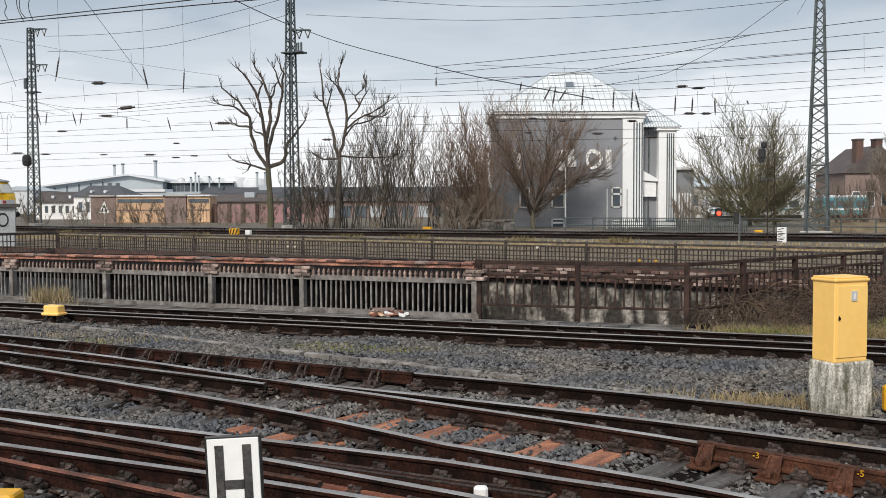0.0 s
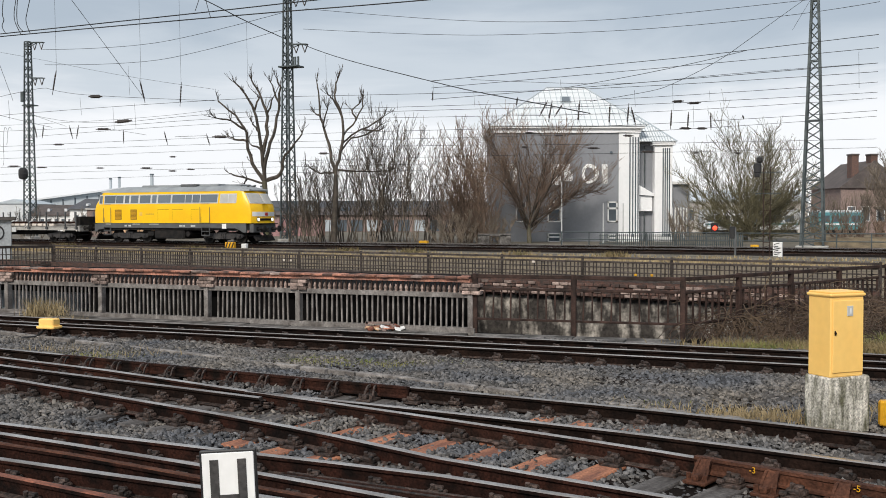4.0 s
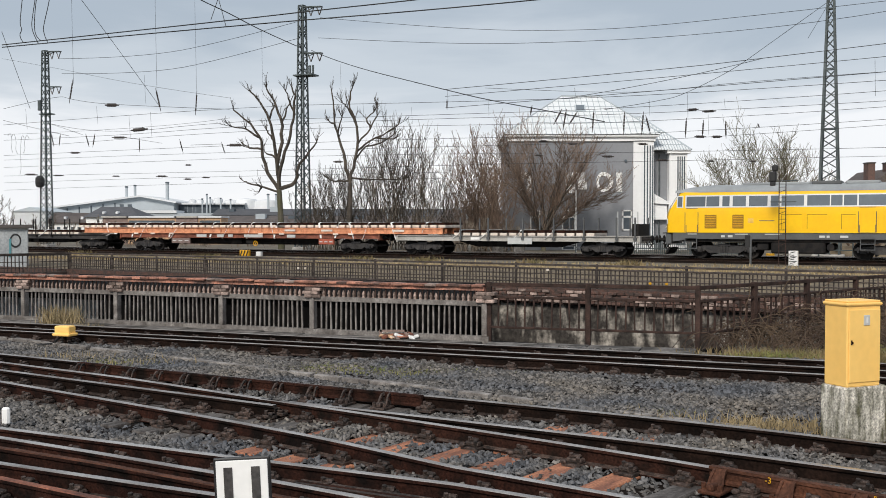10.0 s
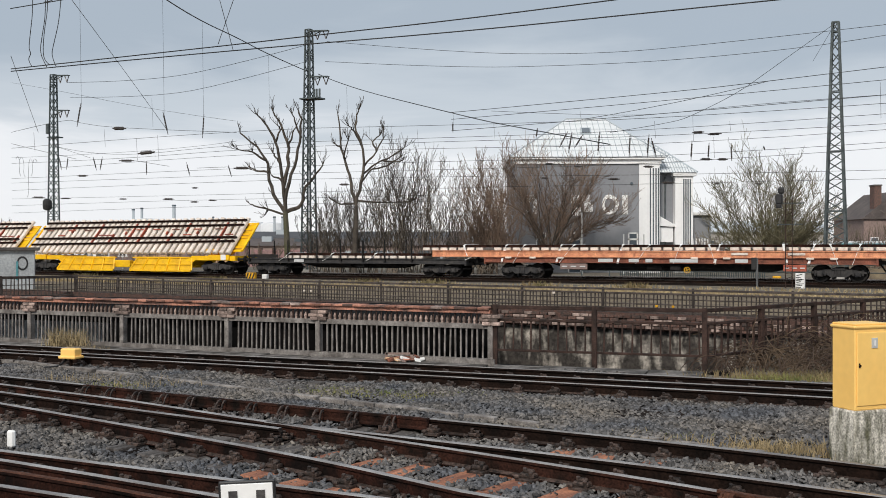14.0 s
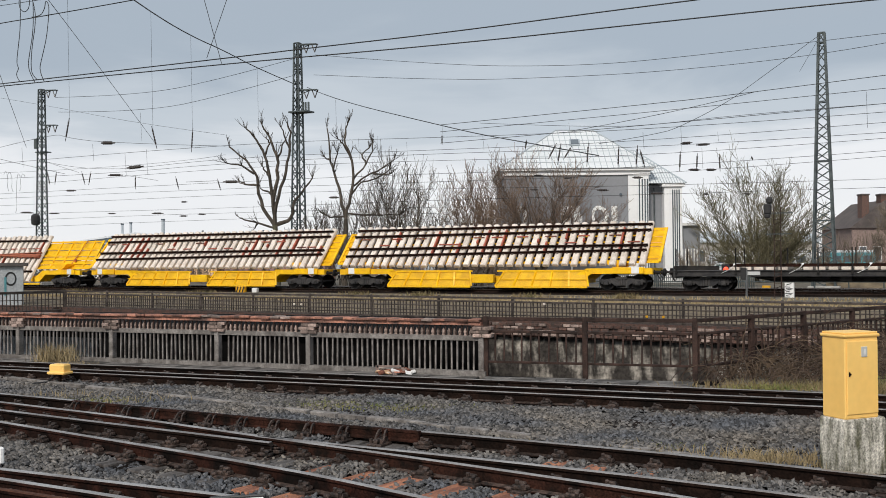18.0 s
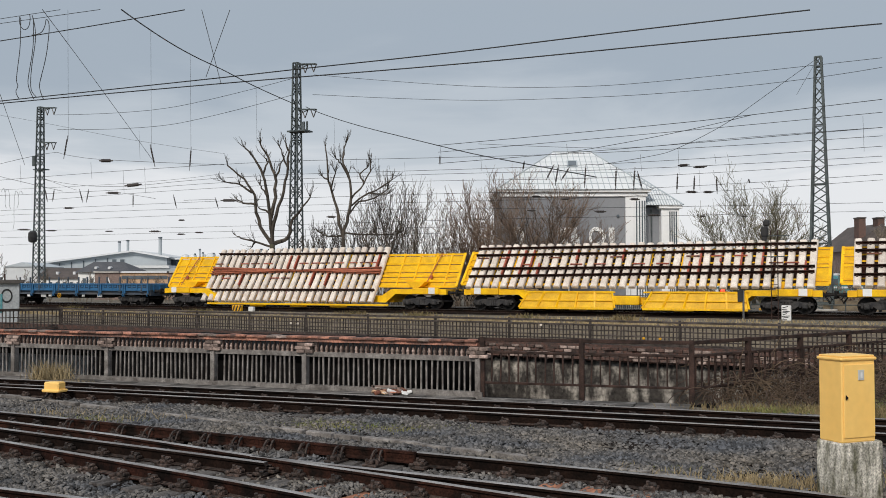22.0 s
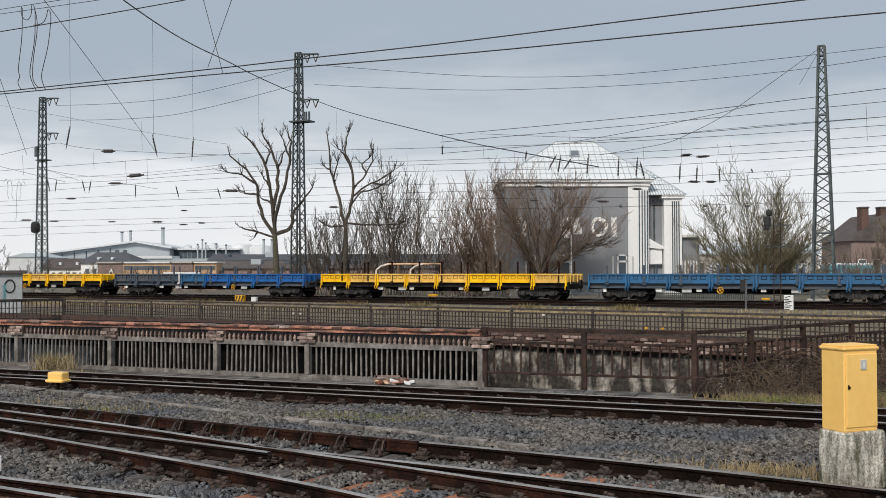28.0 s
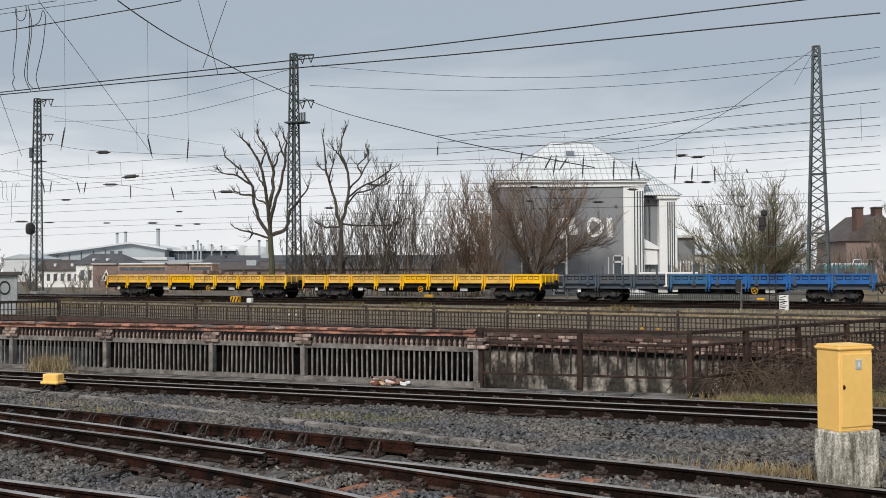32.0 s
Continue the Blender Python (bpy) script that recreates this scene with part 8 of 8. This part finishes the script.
# right hand side: coaches behind the tree, embankment and brown houses
for k, (x0, x1) in enumerate(((30.2, 34.6), (34.8, 40.8), (43.0, 48.0))):
    t = thing("railcar", "parked railcar in teal and white", "railcar", "parked railcars")
    block(t, "body", x0, x1, 0.6, 2.55, 110, 112.8, "teal" if k == 2 else "tank", bevel=0.1)
    block(t, "roof", x0 + 0.1, x1 - 0.1, 2.55, 2.8, 110.2, 112.6, "tank", bevel=0.1)
    block(t, "skirt", x0 + 0.2, x1 - 0.2, 0.15, 0.6, 110.1, 112.7, "under")
    n = 4
    for i in range(n):
        block(t, "window", x0 + 0.3 + (x1 - x0 - 0.6) * i / n, x0 + (x1 - x0 - 0.6) * (i + 1) / n, 1.5, 2.2, 109.96, 110.02, "halldark")
    block(t, "stripe", x0 + 0.1, x1 - 0.1, 1.15, 1.35, 109.97, 110.02, "tank" if k == 2 else "teal")
h = thing("brick_house", "brown brick house with a steep roof and chimney", "house")
block(h, "wall", 47.4, 55.0, 0, 5.4, 115, 124, "brownwall")
gable(h, 47.4, 55.0, 5.4, 8.6, 115, 124, "rooftile", along=False)
for x in (49.0, 51.2):
    block(h, "chimney", x - 0.4, x + 0.4, 6.0, 9.2, 114.9, 116.2, "brick")
    block(h, "chimney_cap", x - 0.46, x + 0.46, 9.2, 9.35, 114.8, 116.3, "rooftile")
rows_of_windows(h, 47.8, 54.6, 4, 1.6, 3.2, 115, 0.8)
h = thing("grey_house", "grey house with a flat tiled roof behind the trees", "house")
block(h, "wall", 28.0, 48.5, 0, 4.2, 128, 138, "plaster")
gable(h, 28.0, 48.5, 4.2, 5.6, 128, 138, "hall")
rows_of_windows(h, 28.5, 48, 10, 1.6, 3.0, 128, 0.9)
# embankment behind the far tracks on the right
b = Build()
b.extrude([(9.5, -0.05), (11.2, 0.75), (13.5, 0.9), (20.0, 0.6), (24.0, -0.05)], 22.5, 75, "x")
tagged(part("embankment", b, "verge", m=far_pose(0, 0)), "low embankment of brown winter grass", "embankment", kind="structure")
# strip of dry verge between the railing and the tracks
b = Build()
b.add([(-46, 60.0, 0.004), (10.6, 23.4, 0.004), (22, 21, 0.004), (45, 33.5, 0.006), (-46, 78, 0.006)], [(0, 1, 2, 3, 4)])
tagged(part("verge", b, "verge"), "dry sandy verge with yellowed grass", "verge", kind="structure")
# low pipe railing along the far side
t = thing("pipe_railing", "long low dark pipe railing beyond the tracks", "railing")
for z in (0.55, 1.05):
    b = Build()
    b.tube(far(6, 8.4, z), far(52, 8.4, z), 0.035, n=6)
    part("rail", b, "mast", t)
for k in range(24):
    b = Build()
    b.tube(far(6 + 2 * k, 8.4, -0.1), far(6 + 2 * k, 8.4, 1.1), 0.04, n=6)
    part("post", b, "mast", t)
t = thing("picket_fence", "dark grey picket fence in front of the house", "fence")
for k in range(70):
    b = Build()
    p = far(8.5 + k * 0.14, 9.4, 0)
    b.box(p.x - 0.03, p.y - 0.02, -0.05, p.x + 0.03, p.y + 0.02, 0.95)
    part("picket", b, "mast", t)
for z in (0.25, 0.8):
    b = Build()
    b.bar(far(8.4, 9.45, z), far(18.4, 9.45, z), 0.04)
    part("rail", b, "mast", t)


# ---- small things along the tracks ----
cab = thing("switch_cabinet", "yellow metal trackside cabinet on a mossy concrete plinth", "cabinet", m=pose(4.26, 10.56, -0.22, 0, 0, 22) @ Matrix.Diagonal((0.93, 0.93, 1, 1)))
b = Build()
b.box(0, 0, 0, 0.62, 0.42, 0.63, 0.02)
part("plinth", b, "moss", cab, "white-streaked mossy concrete plinth")
b = Build()
b.box(0.03, 0.03, 0.63, 0.53, 0.39, 1.51, 0.012)
body = part("body", b, "cabinet", cab)
b = Build()
b.box(0.055, 0.018, 0.68, 0.515, 0.032, 1.46, 0.004)
door = part("door", b, "cabinet", cab)
b = Build()
b.box(0.076, 0.013, 1.085, 0.096, 0.02, 1.135, 0.004)
b.tube((0.086, 0.0, 1.11), (0.086, 0.02, 1.11), 0.013, n=8)
part("lock", b, "railside", door, "dark cylinder lock")
b = Build()
b.box(0.26, 0.008, 1.29, 0.35, 0.02, 1.40, 0.004)
pl = part("name_plate", b, "silver", door)
b = Build()
b.box(0.295, 0.004, 1.315, 0.318, 0.010, 1.375)
part("marking_bar", b, "white", pl)
b = Build()
b.box(0.012, 0.012, 1.50, 0.55, 0.41, 1.535, 0.012)
b.box(0.03, 0.03, 1.535, 0.53, 0.39, 1.555, 0.012)
part("cap", b, "cabinet", cab)

# stop board with the letter H
t = thing("stop_board", "white stop board with a black letter H on a post", "sign", m=pose(-1.202, 6.0, -0.2, 0, -2.5, 2) @ Matrix.Diagonal((1.04, 1, 1, 1)))
b = Build()
b.box(-0.03, 0.03, 0, 0.03, 0.09, 0.9)
part("post", b, "railside", t)
b = Build()
b.box(-0.165, 0.0, 0.30, 0.165, 0.03, 0.94, 0.006)
part("border", b, "black", t)
b = Build()
b.box(-0.150, -0.008, 0.315, 0.150, 0.002, 0.925, 0.003)
bd = part("board", b, "white", t)
b = Build()
for x in (-0.105, 0.055):
    b.box(x, -0.014, 0.38, x + 0.05, -0.006, 0.885)
b.box(-0.06, -0.014, 0.615, 0.06, -0.006, 0.67)
part("letter_h", b, "bogies", bd, "dark letter H")

# yellow track magnet box on a stand, with cables
t = thing("junction_box", "yellow trackside junction box on a short stand with black cables", "junction box", m=pose(-7.38, 19.2, -0.2, 0, 0, -18))
b = Build()
b.box(-0.17, -0.11, 0.24, 0.17, 0.11, 0.40, 0.02)
b.box(-0.2, -0.14, 0.21, 0.2, 0.14, 0.26, 0.015)
part("lid", b, "cabinet", t)
b = Build()
b.tube((0, 0, 0), (0, 0, 0.22), 0.03, n=8)
part("stand", b, "railside", t)
for k, (x, y) in enumerate(((-1.0, -0.9), (-1.5, -0.6))):
    b = Build()
    pts = [Vector((-0.08, 0, 0.2)), Vector((-0.2, -0.1, 0.06)), Vector((-0.55, -0.35 + 0.1 * k, 0.02)), Vector((x, y, 0.01))]
    for p, q in zip(pts, pts[1:]):
        b.tube(p, q, 0.022, n=6)
    part("cable", b, "black", t)

# yellow caps and white markers by the rails
for x, y, w, h, mt, nm, lab in ((-3.32, 7.45, 0.32, 0.12, "amber", "rail_magnet", "yellow track magnet beside the rail"), (4.95, 10.75, 0.14, 0.28, "amber", "marker_post", "short yellow marker behind the cabinet"), (-5.05, 11.35, 0.09, 0.2, "white", "marker_post", "small white marker with a dark foot"), (0.34, 7.6, 0.11, 0.1, "white", "rail_marker", "small white block on the point lever")):
    t = thing(nm, lab, "marker", m=pose(x, y, -0.2))
    b = Build()
    b.box(-w / 2, -w / 3, 0.06, w / 2, w / 3, 0.06 + h, 0.02)
    part("cap", b, mt, t)
    b = Build()
    b.box(-w / 3, -w / 4, 0, w / 3, w / 4, 0.07)
    part("foot", b, "railside", t)
for x, y, z in ((-2.55, 12.63, -0.06), (-2.15, 12.2, -0.08), (1.33, 7.55, -0.04)):
    t = thing("rail_marker", "small pale marking plate on the rail web", "marker", m=pose(x, y, z, 0, 0, -35))
    b = Build()
    b.box(-0.045, -0.06, -0.035, 0.045, -0.035, 0.035, 0.005)
    part("plate", b, "tie", t)
# point blade and lever of the nearest turnout
t = thing("point_blade", "rust-red point blade lying between the rails", "point blade", m=pose(-1.4, 8.15, -0.12, 0, 0, -31))
b = Build()
b.extrude([(-0.03, -0.05), (0.05, -0.05), (0.03, 0.03), (-0.02, 0.03)], 0, 2.9, "x")
part("blade", b, "redrust", t)
for x in (0.4, 1.1, 1.8, 2.5):
    b = Build()
    b.box(x - 0.07, -0.25, -0.06, x + 0.07, 0.25, -0.03, 0.005)
    part("slide_plate", b, "rust", t)
t = thing("timber_baulk", "long weathered brown baulk with a red end beside the point rail", "timber", m=pose(0.90, 7.53, -0.19, 0, 0, 180 - 27.5))
b = Build()
b.box(0.03, -0.075, -0.06, 2.5, 0.075, 0.085, 0.018)
part("beam", b, "rust", t)
for y in (-0.05, 0.0, 0.05):
    b = Build()
    b.box(0.05, y - 0.018, 0.085, 2.48, y + 0.018, 0.097, 0.005)
    part("strip", b, "chairs" if y else "rust", t)
b = Build()
b.box(0, -0.078, -0.062, 0.035, 0.078, 0.088, 0.01)
part("end_plate", b, "redrust", t, "rust-red end plate")

# litter by the balustrade
t = thing("rubbish_heap", "small heap of white and orange litter on the ground", "litter", m=pose(-0.95, 20.25, -0.15))
rs = random.Random(9)
for k in range(16):
    b = Build()
    w, d, h = rs.uniform(0.05, 0.16), rs.uniform(0.04, 0.1), rs.uniform(0.02, 0.07)
    b.box(-w, -d, 0, w, d, h, 0.01)
    part("scrap", b, ("white", "coping", "redrust", "timber", "brownwall", "redrust", "tie")[k % 7], t, m=pose(rs.uniform(-0.45, 0.35), rs.uniform(-0.15, 0.15), rs.uniform(0, 0.04), rs.uniform(-20, 20), rs.uniform(-20, 20), rs.uniform(0, 180)))
b = Build()
b.box(-0.4, -0.02, 0.12, 0.15, 0.02, 0.16)
b.box(-0.42, -0.02, 0.0, -0.36, 0.02, 0.16)
b.box(0.1, -0.02, 0.0, 0.15, 0.02, 0.16)
part("board", b, "brownwall", t)

# lattice signal post with a black head, before the train
SP = far(21.35, -3.5)
t = thing("signal_post", "narrow rusty lattice signal post with a black lamp head", "signal", m=pose(SP.x, SP.y, 0, 0, 0, FAR_TURN))
for x in (-0.17, 0.17):
    b = Build()
    b.bar((x, 0, -0.1), (x, 0, 4.75), 0.045)
    part("upright", b, "fence", t)
for k in range(16):
    b = Build()
    b.bar((-0.17, 0, 0.2 + k * 0.28), (0.17, 0, 0.2 + k * 0.28 + (0.14 if k % 2 else 0)), 0.026)
    part("rung", b, "fence", t)
for z, w in ((3.35, 1.0), (4.45, 1.1)):
    b = Build()
    b.bar((-w * 0.6, 0, z), (w * 0.7, 0, z), 0.05)
    part("bracket", b, "mast", t)
b = Build()
b.box(-0.66, -0.13, 4.4, -0.3, 0.13, 4.95, 0.06)
b.box(-0.55, -0.13, 4.95, -0.22, 0.13, 5.3, 0.1)
b.box(-0.62, -0.2, 4.2, -0.35, 0.1, 4.4, 0.03)
part("lamp_head", b, "black", t, "black signal lamp head")
t = thing("relay_box", "white relay box covered with black graffiti", "box", m=pose(far(21.9, -3.3).x, far(21.9, -3.3).y, -0.05, 0, 0, FAR_TURN) @ Matrix.Diagonal((0.85, 0.85, 0.85, 1)))
b = Build()
b.box(-0.27, -0.2, 0, 0.27, 0.2, 0.98, 0.02)
bx = part("body", b, "white", t)
rs = random.Random(3)
for k in range(8):
    b = Build()
    z = 0.1 + 0.105 * k
    b.bar((-0.25 + 0.05 * (k % 2), -0.205, z), (0.05 + 0.08 * (k % 3), -0.205, z + rs.uniform(-0.02, 0.12)), 0.015, 0.045)
    part("graffiti_stroke", b, "black", bx)
t = thing("marker_post", "short post with a black board and a pale stripe", "post", m=pose(far(19.75, -3.5).x, far(19.75, -3.5).y, 0, 0, 0, FAR_TURN))
b = Build()
b.box(-0.05, -0.03, -0.1, 0.05, 0.03, 1.55)
part("post", b, "locogrey", t)
b = Build()
b.box(-0.3, -0.05, 0.95, -0.02, 0.05, 1.6, 0.02)
part("board", b, "black", t)

# markers on the far ground
for s, o, w, h, mt, nm, lab in ((-14.2, -2.6, 0.75, 0.32, "amber", "striped_block", "yellow and black striped marker block"), (-13.0, -2.6, 0.4, 0.22, "white", "marker_stone", "small white marker stone"), (-3.9, 6.6, 0.7, 0.3, "amber", "marker_stone", "yellow marker box beside the rails"), (-10.3, -24, 0.3, 0.3, "tie", "marker_plate", "small pale plate on the railing"), (18.2, -24.6, 0.25, 0.16, "amber", "marker_plate", "small amber reflector"), (19.3, 6.8, 0.5, 0.25, "amber", "marker_stone", "small yellow marker beside the rails")):
    if o == -24 or o == -24.6:
        continue
    p = far(s, o)
    t = thing(nm, lab, "marker", m=pose(p.x, p.y, 0.0, 0, 0, FAR_TURN))
    b = Build()
    b.box(-w / 2, -0.15, 0, w / 2, 0.15, h + 0.1, 0.04)
    cp = part("block", b, mt, t)
    if nm == "striped_block":
        for k in range(3):
            b = Build()
            b.bar((-0.28 + 0.25 * k, -0.155, 0.02), (-0.13 + 0.25 * k, -0.155, 0.40), 0.02, 0.09)
            part("stripe", b, "black", cp)
t = thing("reflector", "small white and amber reflectors on the railing", "reflector")
for u, z, mt in ((0.395, 0.72, "tie"), (0.405, 0.72, "tie"), (0.80, 0.60, "amber"), (0.815, 0.60, "amber"), (0.70, 0.88, "tie")):
    p = Vector((*RF_W, 0)).lerp(Vector((*RF_E, 0)), u)
    b = Build()
    b.box(p.x - 0.035, p.y - 0.1, z - 0.03, p.x + 0.035, p.y - 0.05, z + 0.03, 0.01)
    part("plate", b, mt, t)
p = far(-47.3, 6.0)
t = thing("cable_drum", "rusty brown cable box beside the mast", "box", m=pose(p.x, p.y, 0, 0, 0, FAR_TURN))
b = Build()
b.box(-0.6, -0.4, 0, 0.6, 0.4, 1.1, 0.05)
part("body", b, "timber", t)
b = Build()
b.box(-0.65, -0.45, 1.1, 0.65, 0.45, 1.2)
part("lid", b, "rust", t)
# grey hut at the edge of the yard, painted over
t = thing("hut", "grey concrete hut with a flat roof and dark graffiti", "hut", m=pose(-23.95, 50.1, 0, 0, 0, 22))
b = Build()
b.box(0, 0, -0.1, 2.62, 2.6, 2.0)
w = part("wall", b, "hutwall", t)
b = Build()
b.box(-0.15, -0.2, 2.0, 2.85, 2.8, 2.17, 0.02)
part("roof", b, "sleeper", t)
b = Build()
loop = []
for k in range(15):
    a = 2 * math.pi * k / 14
    loop.append([(2.05 + 0.24 * q * math.cos(a), y, 1.35 + 0.32 * q * math.sin(a)) for q, y in ((1.15, 0.0), (1.15, -0.015), (0.85, -0.015), (0.85, 0.0))])
b.loft(loop, caps=False)
part("graffiti", b, "black", w)
b = Build()
b.box(1.75, -0.02, 0.5, 1.85, 0.0, 1.45)
part("graffiti", b, "teal", w)
# triangular sign on a post
t = thing("warning_sign", "white triangular sign with a dark symbol on a post", "sign", m=pose(-33.2, 100.0, 0))
b = Build()
b.tube((0, 0.05, 0), (0, 0.05, 2.3), 0.045, n=8)
part("post", b, "silver", t)
b = Build()
b.extrude([(-0.5, 1.25), (0.5, 1.25), (0.0, 2.42)], -0.02, 0.02, "y")
sg = part("board", b, "white", t)
b = Build()
b.extrude([(-0.33, 1.36), (0.33, 1.36), (0.0, 2.15)], -0.035, -0.022, "y")
part("symbol", b, "black", sg)
b = Build()
b.extrude([(-0.08, 1.4), (0.08, 1.4), (0.08, 1.75), (-0.08, 1.75)], -0.05, -0.036, "y")
part("symbol_bar", b, "white", sg)
# red signal lamp by the house
t = thing("ground_signal", "small signal with a lit red lamp", "signal", m=pose(22.8, 80.0, 0))
b = Build()
b.tube((0, 0.1, 0), (0, 0.1, 1.0), 0.05, n=8)
part("post", b, "mast", t)
b = Build()
b.box(-0.3, 0.0, 0.75, 0.3, 0.2, 1.6, 0.04)
part("shield", b, "black", t)
b = Build()
b.lathe([(0.18, 0.0), (0.18, -0.06), (0.08, -0.1)], at=(0, 0.0, 1.2), n=14, axis="y")
part("lens", b, "redlight", t, "lit red lens")
t = thing("lamp_post", "slim white lamp post in front of the house", "lamp post", m=pose(10.3, 79.0, 0))
b = Build()
b.tube((0, 0, 0), (0, 0, 4.9), 0.06, 0.045, n=8)
part("post", b, "silver", t)
for x in (3.4, 5.0):
    b = Build()
    b.tube((x, 0.5, 0), (x, 0.5, 3.2), 0.05, n=6)
    part("post", b, "silver", t)
t = thing("stone_bench", "low pale concrete block with a dark gap", "block", m=pose(3.6, 78.0, 0))
for x0, x1, z0, z1 in ((0, 0.9, 0, 0.75), (1.7, 2.6, 0, 0.75), (0, 2.6, 0.62, 0.8)):
    b = Build()
    b.box(x0, 0, z0, x1, 0.6, z1, 0.03)
    part("block", b, "walk", t)


def travel(t):
    i = min(int(t), 31)
    p = [TRAVEL[max(0, min(32, i + k))] for k in (-1, 0, 1, 2)]
    if i == 0:
        p[0] = 2 * p[1] - p[2]
    if i == 31:
        p[3] = 2 * p[2] - p[1]
    u = t - i
    return 0.5 * (2 * p[1] + (p[2] - p[0]) * u + (2 * p[0] - 5 * p[1] + 4 * p[2] - p[3]) * u * u + (3 * p[1] - p[0] - 3 * p[2] + p[3]) * u ** 3)


def motions():
    for vehicle, behind in VEHICLES:
        walk(vehicle, [(k / 2, far_pose(travel(k / 2) + behind, 0, FAR_Z)) for k in range(65)])
    # wheels turn as the train rolls
    times = [k / 15 for k in range(481)]
    way = [travel(t) for t in times]
    for w, dx, r in WHEELSETS:
        walk(w, [(t, pose(dx, 0, r, 0, math.degrees(s / r) % 360, 0)) for t, s in zip(times, way)])


motions()
